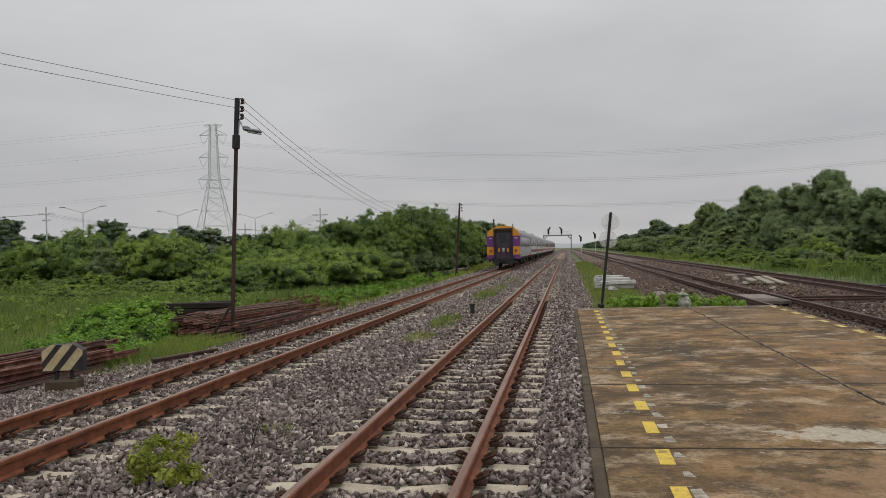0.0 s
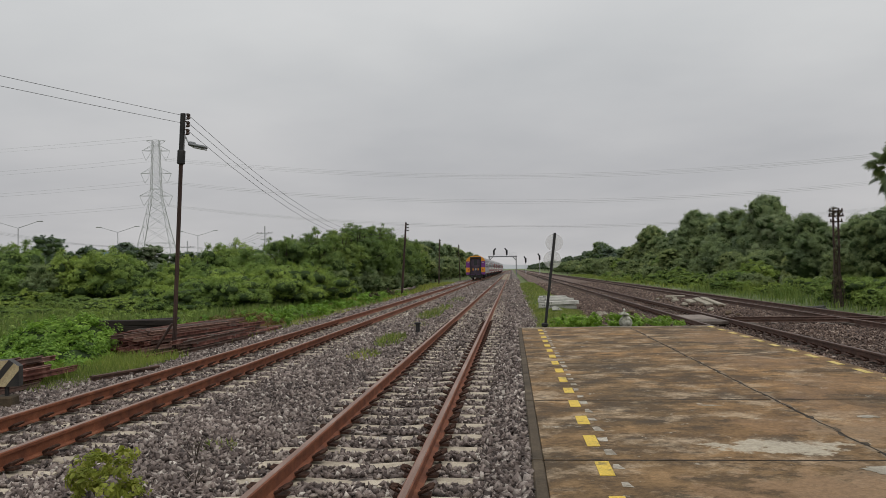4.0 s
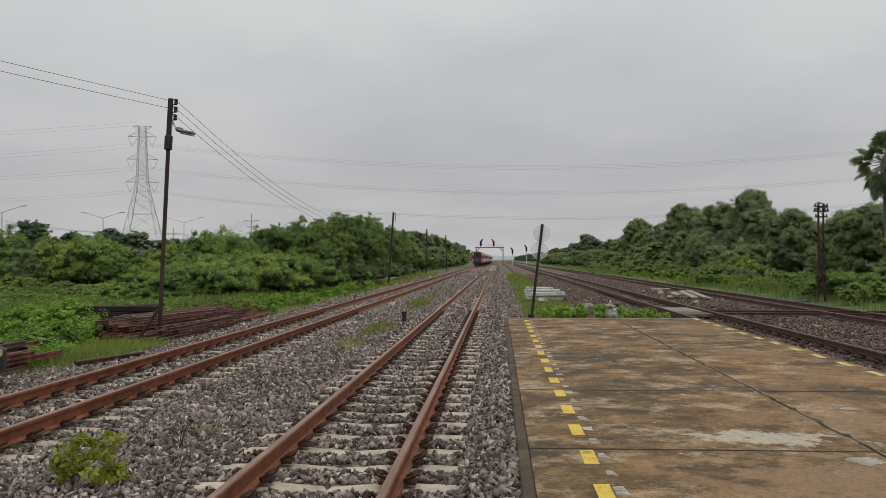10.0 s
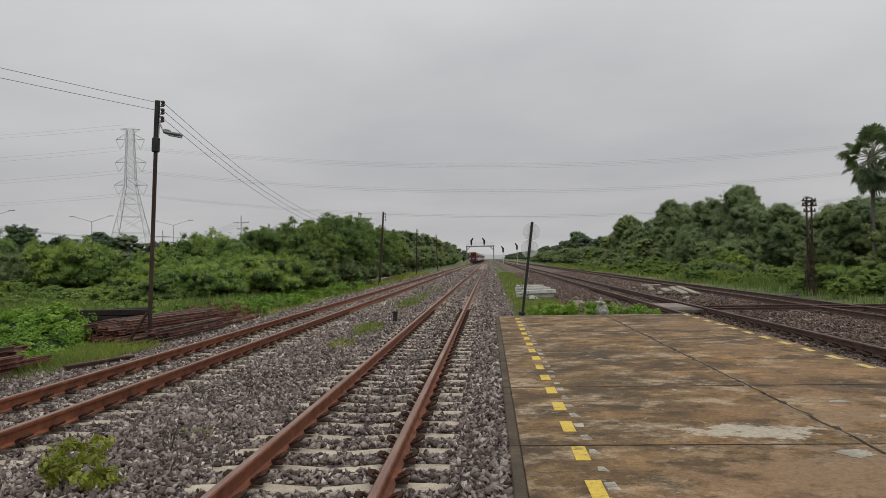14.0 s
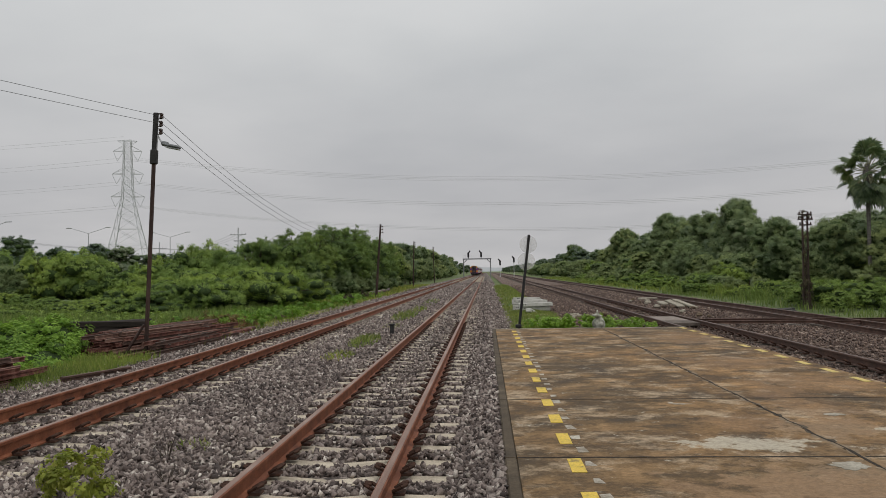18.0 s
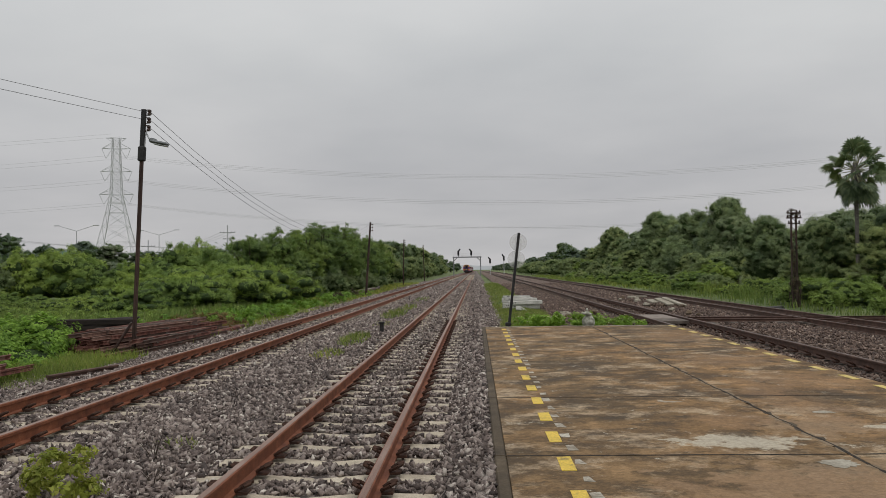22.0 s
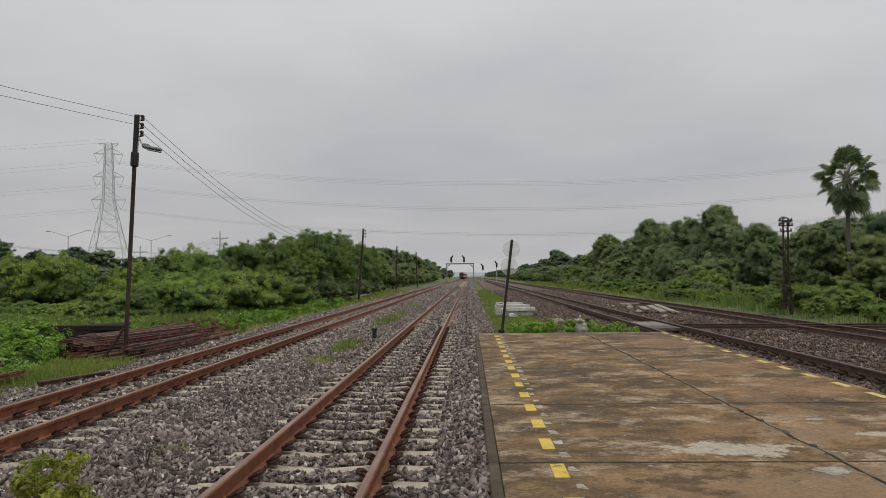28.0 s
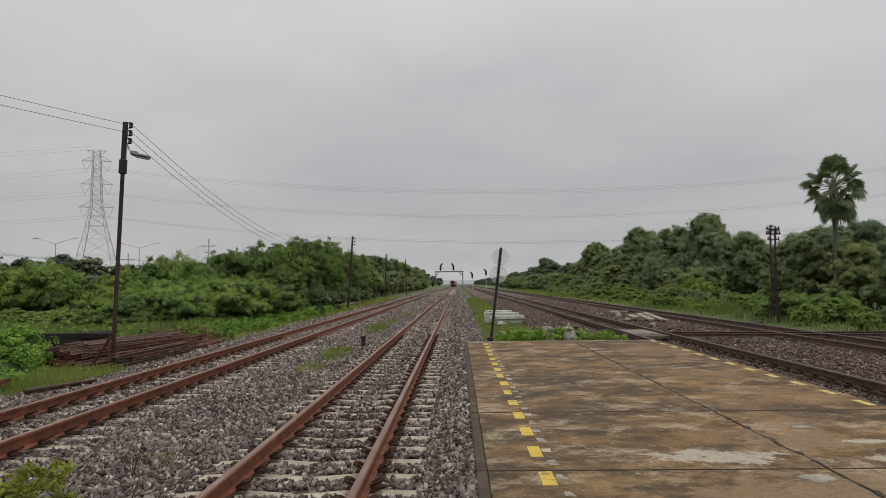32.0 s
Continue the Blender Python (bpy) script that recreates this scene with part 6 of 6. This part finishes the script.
def stone_jar():
    s = tagged(new("stone_jar"), "white weathered stone jar with a lid by the platform end", "jar")
    s.location = (4.02, 21.35, 0.0)
    s.scale = (0.85, 0.85, 0.9)
    bm = bmesh.new()
    lathe(bm, [(0.10, 0.0), (0.17, 0.04), (0.2, 0.13), (0.17, 0.22), (0.1, 0.3), (0.08, 0.33)], 18, pose(0.05, 0, 0, 0, 8, 0))
    b = part("body", bm, "mossy_stone", s)
    for p in b.data.polygons:
        p.use_smooth = True
    bm = bmesh.new()
    lathe(bm, [(0.08, 0.33), (0.16, 0.345), (0.15, 0.375), (0.06, 0.41), (0.03, 0.44), (0.035, 0.48), (0.01, 0.52)], 16, pose(0.0, 0, 0, 0, 4, 0))
    part("lid", bm, "mossy_stone", s)
    bm = bmesh.new()
    box(bm, (-0.03, 0, -0.05), (0.42, 0.3, 0.1), 0.02)
    part("plinth", bm, "kerb_concrete", s)
    f = tagged(new("broken_slab"), "broken grey paving stones at the platform end", "stone")
    f.matrix_basis = pose(3.62, 21.2, -0.03, 0, 4, 20)
    bm = bmesh.new()
    box(bm, (0, 0, 0.03), (0.42, 0.3, 0.08), 0.02)
    part("slab", bm, "kerb_concrete", f)


def cable_marker():
    s = tagged(new("track_marker"), "small black marker post in the ballast", "marker post")
    s.location = (-1.28, 22.97, -0.22)
    bm = bmesh.new()
    box(bm, (0, 0, 0.14), (0.11, 0.11, 0.28), 0.015)
    part("post", bm, "dark_iron", s)
    bm = bmesh.new()
    box(bm, (0, 0, 0.28), (0.16, 0.16, 0.05), 0.015)
    part("cap", bm, "dark_iron", s)


def dead_weed(x, y, h):
    s = tagged(new("dead_weed"), "dry dark stalk of a dead weed in the ballast", "weed")
    s.location = (x, y, -0.22)
    rnd = random.Random(int(x * 100))
    for k in range(5):
        bm = bmesh.new()
        a = k * 1.3
        tip = Vector((0.1 * math.cos(a) * rnd.uniform(0.5, 1.2), 0.1 * math.sin(a), h * rnd.uniform(0.6, 1.0)))
        rod(bm, (0, 0, 0), tip * 0.6, 0.006, 0.004, 5)
        rod(bm, tip * 0.6, tip + Vector((0.03 * math.cos(a), 0, 0.02)), 0.004, 0.002, 5)
        rod(bm, tip * 0.6, tip * 0.8 + Vector((-0.04 * math.cos(a), 0.02, 0.02)), 0.003, 0.002, 4)
        part("stalk", bm, "bark", s)


def rubble():
    rnd = random.Random(9)
    spots = [(9.65, 44.5, 0.95, -8, 0), (9.2, 43.6, 0.4, 30, 0), (8.85, 34.6, 1.2, 105, 10), (9.2, 34.4, 1.3, 116, 12), (8.5, 35.2, 0.8, 95, 5)]
    for x, y, L, turn, tip in spots:
        s = tagged(new("broken_plank"), "pale broken concrete plank lying on the ballast", "rubble", group="rubble")
        s.matrix_basis = pose(x, y, -0.14 + (0.12 if tip else 0), rnd.uniform(-4, 4), -tip, turn)
        bm = bmesh.new()
        box(bm, (0, 0, 0.08), (L, 0.27, 0.08), 0.02)
        part("plank", bm, "patch_concrete", s)
    for k in range(36):
        x, y = (rnd.uniform(3.4, 5.4), rnd.uniform(22.5, 30)) if k < 20 else (rnd.uniform(8.2, 9.3), rnd.uniform(27, 45))
        s = tagged(new("loose_rock"), "loose broken rock on the bank", "rock", group="loose rocks")
        s.matrix_basis = pose(x, y, -0.12, 0, 0, rnd.uniform(0, 360))
        bm = bmesh.new()
        r = rnd.uniform(0.06, 0.16)
        bmesh.ops.create_icosphere(bm, subdivisions=2, radius=r)
        for v in bm.verts:
            v.co *= 1 + 0.5 * noise.noise(v.co * 9 + Vector((k, 0, 0)))
            v.co.z = v.co.z * 0.7 + r * 0.3
        part("rock", bm, "patch_concrete" if k % 3 == 0 else "earth", s)
    # timber and rails thrown on the left verge
    for x, y, L, tn, mat in ((-7.4, 34.5, 1.7, 35, "stack_rust"), (-7.1, 35.4, 1.4, 28, "stack_rust"), (-7.7, 36.5, 1.3, 50, "dark_iron"), (-6.9, 33.2, 1.2, 20, "dark_rail"), (-7.6, 62, 6, 84, "old_sleeper"), (-8.2, 65, 6, 95, "old_sleeper"), (-7.4, 68, 7, 88, "dark_rail"),
                             (-8.4, 71, 5, 70, "patch_concrete"), (-7.7, 76, 6, 92, "old_sleeper"), (13.3, 34.6, 0.9, 40, "board_black"), (13.0, 34.2, 0.7, -30, "board_black"), (12.7, 33.0, 0.8, 10, "board_black"), (-6.0, 24.6, 1.5, 78, "stack_rust"), (-6.2, 25.6, 1.2, 65, "dark_rail")):
        s = tagged(new("old_timber"), "old timber or rail lying on the verge", "scrap", group="scrap on the verge")
        s.matrix_basis = pose(x, y, ground_z(x, y) + 0.06, 0, rnd.uniform(-3, 3), tn)
        bm = bmesh.new()
        box(bm, (0, 0, 0.06), (L, 0.16, 0.13), 0.03) if y < 50 else box(bm, (0, 0, 0.1), (L, 0.24, 0.24), 0.05)
        part("baulk", bm, mat, s)
    s = tagged(new("lone_rail"), "short dark rail lying at the foot of the ballast", "rail")
    v, f = sweep(RAIL, (0, -0.8, 0.15), (0, 0.8, 0.15))
    solid("old_rail", v, f, "dark_rail", s)
    s.matrix_basis = pose(-5.28, 14.0, -0.27, 0, 0, -17)


def crossing():
    """A trolley way across the main tracks, and pads between the rails."""
    t = tagged(new("crossing_track"), "dark trolley rails laid across the main tracks", "railway track", kind="structure")
    for d in (0.0, -1.065):
        v, f = sweep([(a, b * 0.55) for a, b in RAIL], (7.4, 25.1 + d, 0.0), (30, 22.6 + d, 0.0))
        solid("rail", v, f, "dark_rail", t)
    for k in range(16):
        bm = bmesh.new()
        box(bm, (7.9 + 0.62 * k, 24.5 - 0.069 * k, -0.185), (0.22, 1.9, 0.14), 0.01)
        part("sleeper", bm, "old_sleeper", t)
    for dy, L, mat in ((24.35, 1.1, "old_sleeper"), (26.1, 2.0, "pad_grey")):
        p = tagged(new("crossing_pad"), "worn concrete pad between the rails", "concrete pad", group="crossing pads")
        p.location = (6.76, dy, -0.135)
        bm = bmesh.new()
        box(bm, (0, 0, 0.05), (0.84, L, 0.1), 0.015)
        part("pad", bm, mat, p)


def far_buildings():
    for x, y, w, d, h, mat, rm in ((-64.5, 118, 4.5, 6, 2.0, "patch_concrete", "stack_rust"), (-72, 150, 1.3, 2, 4.9, "patch_concrete", "blue_sheet"), (-38, 130, 7, 5, 3.6, "white_concrete", "galvanised")):
        b = tagged(new("far_house"), "low house with a sheet roof half hidden by trees", "house", group="far houses")
        b.location = (x, y, -0.5)
        bm = bmesh.new()
        box(bm, (0, 0, h / 2), (w, d, h))
        part("wall", bm, mat, b)
        bm = bmesh.new()
        r = [bm.verts.new(p) for p in ((-w / 2 - 0.25, -d / 2 - 0.5, h), (w / 2 + 0.25, -d / 2 - 0.5, h), (w / 2 + 0.25, d / 2 + 0.5, h), (-w / 2 - 0.25, d / 2 + 0.5, h), (-w / 2 - 0.25, 0, h + 1.3), (w / 2 + 0.25, 0, h + 1.3))]
        for q in ((0, 1, 5, 4), (2, 3, 4, 5), (0, 4, 3), (1, 2, 5), (0, 3, 2, 1)):
            bm.faces.new([r[k] for k in q])
        part("roof", bm, rm, b)
        for k in range(3):
            bm = bmesh.new()
            box(bm, (-w / 3 + k * w / 3, -d / 2 - 0.03, h * 0.55), (1.1, 0.08, 1.1))
            part("window", bm, "dark_iron", b)


plain("stack_rust", [(0.3, (0.05, 0.019, 0.014)), (0.52, (0.15, 0.058, 0.042)), (0.72, (0.34, 0.19, 0.15))], 4.0, 90, 0.8, 0.1, 0.4, 0.005)
plain("stack_pale", [(0.3, (0.1, 0.055, 0.042)), (0.55, (0.22, 0.125, 0.095)), (0.75, (0.36, 0.25, 0.2))], 4.0, 90, 0.85, 0.05, 0.4, 0.005)
plain("pad_grey", [(0.3, (0.19, 0.155, 0.13)), (0.7, (0.3, 0.255, 0.22))], 3.0, 50, 0.9, world=True)
plain("blue_sheet", [(0.3, (0.05, 0.16, 0.28)), (0.7, (0.08, 0.22, 0.36))], 2.0, 30, 0.6)
rail_stack(-6.72, 17.8, 23.0, [13, 13, 12, 12, 9], 1, -8.5, "long stack of rusty old rails beside the siding")
rail_stack(-5.85, 17.2, 21.9, [5, 4, 3], 2, -3.0, "small layer of rusty rails in front of a stack")
rail_stack(-6.95, 7.0, 13.6, [12, 11, 11, 8], 4, -4.0, "long stack of rusty old rails near the striped marker")
sleeper_stack(-9.1, 23.2, 5, 4, 14)
heap_creeper()
buffer_sign()
concrete_beam(3.2, 33.7, -0.12, 1.2, 2, 0, h=0.17)
concrete_beam(3.22, 33.6, 0.055, 1.33, -2, -1.5, h=0.15)
concrete_beam(3.05, 33.95, 0.21, 1.3, 4, 1.0, h=0.1)
concrete_beam(2.95, 34.5, 0.1, 1.25, -5, 0, h=0.2)
concrete_beam(2.92, 34.55, 0.305, 1.1, 6, 0.5, h=0.07)
concrete_beam(2.95, 34.5, -0.12, 1.2, -2, 0, h=0.21)
concrete_beam(2.95, 31.6, -0.13, 0.8, 70, 12, w=0.2, h=0.14)
stone_jar()
cable_marker()
dead_weed(-1.62, 7.55, 0.24)
dead_weed(-1.3, 6.7, 0.14)
rubble()
crossing()
far_buildings()

# ---- the departing train ----
for nm, c0, c1, ro in (("train_orange", (0.62, 0.24, 0.02), (0.78, 0.34, 0.03), 0.4), ("train_purple", (0.13, 0.025, 0.17), (0.19, 0.04, 0.23), 0.4), ("train_silver", (0.36, 0.36, 0.38), (0.5, 0.5, 0.52), 0.45),
                       ("train_cream", (0.55, 0.53, 0.5), (0.7, 0.68, 0.64), 0.45), ("train_red", (0.2, 0.03, 0.035), (0.3, 0.05, 0.05), 0.45), ("train_roof", (0.22, 0.22, 0.23), (0.36, 0.36, 0.37), 0.6), ("train_glass", (0.012, 0.014, 0.016), (0.03, 0.033, 0.035), 0.12),
                       ("train_door", (0.035, 0.022, 0.04), (0.07, 0.045, 0.07), 0.5), ("train_black", (0.008, 0.008, 0.009), (0.022, 0.022, 0.022), 0.6)):
    plain(nm, [(0.3, c0), (0.7, c1)], 1.5, 25, ro, bump=0.05)
m_lamp, nt_lamp, b_lamp = nodes_of("tail_red")
b_lamp.inputs["Base Color"].default_value = (0.4, 0.02, 0.02, 1)
b_lamp.inputs["Roughness"].default_value = 0.3
MATS["tail_red"] = m_lamp

HALF = [(1.4, 0.95), (1.41, 1.5), (1.4, 2.75)]
ARCH = [(1.4, 2.75), (1.35, 2.98), (1.2, 3.2), (0.95, 3.4), (0.6, 3.54), (0.25, 3.61)]
SIZE = 0.935
LONG = 20.2


def shell(bm, pts, y0, y1, closed=False):
    a = [bm.verts.new((x, y0, z)) for x, z in pts]
    b = [bm.verts.new((x, y1, z)) for x, z in pts]
    for k in range(len(pts) - 1):
        bm.faces.new((a[k], a[k + 1], b[k + 1], b[k]))
    bm.faces.new(a)
    bm.faces.new(b[::-1])
    bm.faces.new((a[-1], a[0], b[0], b[-1]))


def coach(label, wall, stripe, end_upper, end_band, end_lower):
    """A bogie coach whose rear end stands at the origin; it reaches forward along y."""
    c = tagged(new("passenger_coach"), label, "railway coach", group="train coaches")
    c.scale = (SIZE, SIZE, SIZE)
    bm = bmesh.new()
    shell(bm, HALF + [(-x, z) for x, z in HALF[::-1]], 0.12, LONG)
    part("body", bm, wall, c)
    bm = bmesh.new()
    shell(bm, ARCH + [(-x, z) for x, z in ARCH[::-1]], 0.12, LONG)
    part("roof", bm, "train_roof", c)
    arch_full = ARCH + [(-x, z) for x, z in ARCH[::-1]]
    for nm, mat, lo, hi in (("end_upper", end_upper, 2.75, 9), ("end_band", end_band, 1.85, 2.75), ("end_lower", end_lower, 1.15, 1.85), ("end_skirt", end_band, 0.8, 1.15)):
        bm = bmesh.new()
        if hi > 5:
            shell(bm, arch_full, -0.02, 0.118)
        else:
            shell(bm, [(1.41, lo), (1.41, hi), (-1.41, hi), (-1.41, lo)], -0.02, 0.118)
        part(nm, bm, mat, c)
    bm = bmesh.new()
    for q in (-0.72, 0.72):
        box(bm, (q, -0.12, 2.1), (0.16, 0.28, 2.5), 0.03)
    box(bm, (0, -0.12, 3.3), (1.6, 0.32, 0.2), 0.03)
    g = part("gangway", bm, "train_black", c, "black folded gangway")
    bm = bmesh.new()
    box(bm, (0, -0.04, 2.0), (1.3, 0.06, 2.3), 0.01)
    part("end_door", bm, "train_door", g)
    bm = bmesh.new()
    box(bm, (0, -0.075, 2.55), (0.5, 0.03, 0.75), 0.01)
    part("door_window", bm, "train_glass", g)
    for q in (-0.5, -0.25, 0.25, 0.5):
        bm = bmesh.new()
        rod(bm, (q, -0.16, 1.1), (q, -0.16, 2.1), 0.022, n=5)
        part("grab_rail", bm, "train_door", g)
    bm = bmesh.new()
    box(bm, (0, -0.1, 0.62), (1.9, 0.2, 0.36), 0.03)
    for q in (-0.55, 0.55):
        box(bm, (q, -0.15, 0.38), (0.35, 0.2, 0.3), 0.02)
    part("buffer_beam", bm, "train_black", c)
    for q in (-0.38, 0.0, 0.36):
        bm = bmesh.new()
        box(bm, (q, -0.09, 1.55), (0.16, 0.06, 0.3), 0.02)
        part("equipment_box", bm, "train_orange" if q else "train_silver", g)
    bm = bmesh.new()
    lathe(bm, [(0.075, 0), (0.12, 0), (0.12, 0.03), (0.075, 0.03), (0.075, 0)], 20, Matrix.Translation((0, -0.15, 1.62)) @ pose(0, 0, 0, 90, 0, 0))
    part("tail_disc", bm, "train_cream", c, "white ring tail disc")
    for s in (-1, 1):
        bm = bmesh.new()
        lathe(bm, [(0.09, 0), (0.1, 0.05), (0.07, 0.08)], 12, Matrix.Translation((s * 1.05, -0.02, 1.5)) @ pose(0, 0, 0, 90, 0, 0))
        part("tail_lamp", bm, "tail_red", c)
        bm = bmesh.new()
        box(bm, (s * 1.08, -0.028, 2.55), (0.26, 0.012, 0.07))
        part("number_panel", bm, "train_cream", c, "pale lettering bar")
        bm = bmesh.new()
        box(bm, (s * 1.412, LONG / 2, 1.35), (0.014, LONG - 0.3, 0.32))
        part("side_stripe", bm, stripe, c)
        if wall == "train_silver":
            bm = bmesh.new()
            box(bm, (s * 1.408, LONG / 2, 2.3), (0.014, LONG - 0.3, 0.95))
            part("window_band", bm, "train_purple", c, "purple band behind the windows")
        first = None
        for k in range(10):
            y = 2.3 + k * 1.72
            bm = bmesh.new()
            box(bm, (0, 0, 0), (0.03, 1.25, 0.8), 0.01)
            if first is None:
                first = part("window", bm, "train_glass", c)
                first.location = (s * 1.407, y, 2.3)
            else:
                bm.free()
                again(first, Matrix.Translation((s * 1.407, y, 2.3)))
        for y in (0.95, LONG - 0.9):
            bm = bmesh.new()
            box(bm, (s * 1.405, y, 1.95), (0.03, 0.8, 1.9), 0.01)
            part("side_door", bm, "train_roof", c)
    bm = bmesh.new()
    box(bm, (0, LONG / 2, 0.83), (2.3, LONG - 0.6, 0.24))
    for k in range(4):
        box(bm, (0.2 * (-1) ** k, 6.2 + 2.4 * k, 0.55), (2.0, 1.5, 0.45), 0.03)
    part("underframe", bm, "train_black", c)
    bm = bmesh.new()
    box(bm, (0, -0.3, 0.75), (0.3, 0.7, 0.3), 0.04)
    for s in (-1, 1):
        rod(bm, (s * 0.85, 0, 0.85), (s * 0.85, -0.35, 0.85), 0.08, n=8)
    part("coupler", bm, "train_black", c)
    for y in (3.0, LONG - 3.0):
        bm = bmesh.new()
        for s in (-1, 1):
            box(bm, (s * 0.85, y, 0.5), (0.14, 2.9, 0.22), 0.03)
        box(bm, (0, y, 0.55), (1.7, 0.5, 0.2), 0.03)
        bog = part("bogie", bm, "train_black", c)
        for q in (-1.1, 1.1):
            bm = bmesh.new()
            for s in (-1, 1):
                lathe(bm, [(0.43, -0.06), (0.46, -0.05), (0.43, 0.0), (0.42, 0.06)], 18, Matrix.Translation((s * 0.5325, y + q, 0.432)) @ pose(0, 0, 0, 0, 90, 0))
            rod(bm, (-0.7, y + q, 0.432), (0.7, y + q, 0.432), 0.07, n=8)
            part("wheelset", bm, "clip_steel", bog)
    return c


START, SPEED = 67.3, 12.5
COACHES = [coach("rear coach with orange and purple end and silver sides", "train_silver", "train_silver", "train_orange", "train_purple", "train_orange")]
second = coach("cream coach with red stripe in a departing train", "train_cream", "train_red", "train_cream", "train_red", "train_cream")
COACHES.append(second)
for k in range(7):
    COACHES.append(copy_thing(second, Matrix.Identity(4)))
    COACHES[-1].scale = (SIZE, SIZE, SIZE)


plain("bird_grey", [(0.3, (0.42, 0.42, 0.43)), (0.7, (0.7, 0.7, 0.7))], 30.0, 90, 0.8)


def build_bird():
    b = tagged(new("bird"), "small pale grey bird flying across the sky", "bird")
    bm = bmesh.new()
    lathe(bm, [(0.004, -0.085), (0.02, -0.05), (0.03, 0.0), (0.024, 0.05), (0.012, 0.075), (0.002, 0.09)], 10, pose(0, 0, 0, -90, 0, 0))
    part("body", bm, "bird_grey", b)
    bm = bmesh.new()
    for s in (-1, 1):
        vs = [bm.verts.new(p) for p in ((s * 0.004, -0.07, 0), (s * 0.016, -0.07, 0.004), (s * 0.04, -0.15, 0), (s * 0.012, -0.11, -0.003))]
        bm.faces.new(vs)
    part("tail", bm, "bird_grey", b)
    wings = []
    for s in (-1, 1):
        bm = bmesh.new()
        top = [(0, 0.045), (s * 0.07, 0.05), (s * 0.17, -0.01), (s * 0.08, -0.015), (0, -0.03)]
        u = [bm.verts.new((x, y, 0.004)) for x, y in top]
        d = [bm.verts.new((x, y, -0.003)) for x, y in top]
        bm.faces.new(u)
        bm.faces.new(d[::-1])
        for k in range(5):
            bm.faces.new((u[k], d[k], d[(k + 1) % 5], u[(k + 1) % 5]))
        w = part("wing", bm, "bird_grey", b)
        wings.append(w)
    return b, wings


BIRD, WINGS = build_bird()
FLIGHT = [(0, -47.0, 45.0, 5.2), (1.0, -32.0, 37.2, 4.7), (1.9, -16.94, 29.92, 4.25), (2.1, -13.23, 28.29, 4.06), (2.3, -9.39, 26.67, 3.87), (2.5, -5.89, 25.05, 3.82), (2.7, -2.43, 23.43, 4.23), (2.9, 0.95, 21.81, 4.68), (3.1, 3.76, 20.2, 5.15),
          (3.3, 6.28, 18.59, 5.52), (3.5, 8.6, 16.98, 5.75), (4.5, 20.0, 9.0, 7.0), (6, 38, -4, 9), (10, 90, -40, 16), (32, 400, -260, 60)]


def motions():
    for k, c in enumerate(COACHES):
        rows = []
        for t in range(0, 33, 2):
            y = START + SPEED * t + k * (LONG + 0.75) * SIZE
            rows.append((t, pose(TRACK_X["left"] + veer("left", y), y, 0.0)))
        walk(c, rows)
    walk(BIRD, [(t, pose(x, y, z, 4, 0, -62)) for t, x, y, z in FLIGHT])
    for w, s in zip(WINGS, (-1, 1)):
        rows = [(0, pose(s * 0.015, 0, 0.01, 0, 0, 0)), (1.6, pose(s * 0.015, 0, 0.01, 0, 0, 0))]
        t, k = 1.7, 0
        while t < 3.8:
            rows.append((round(t, 2), pose(s * 0.015, 0, 0.01, 0, -s * (38 if k % 2 else -24), 0)))
            t += 0.07
            k += 1
        rows.append((4.2, pose(s * 0.015, 0, 0.01)))
        rows.append((32, pose(s * 0.015, 0, 0.01)))
        walk(w, rows)


motions()
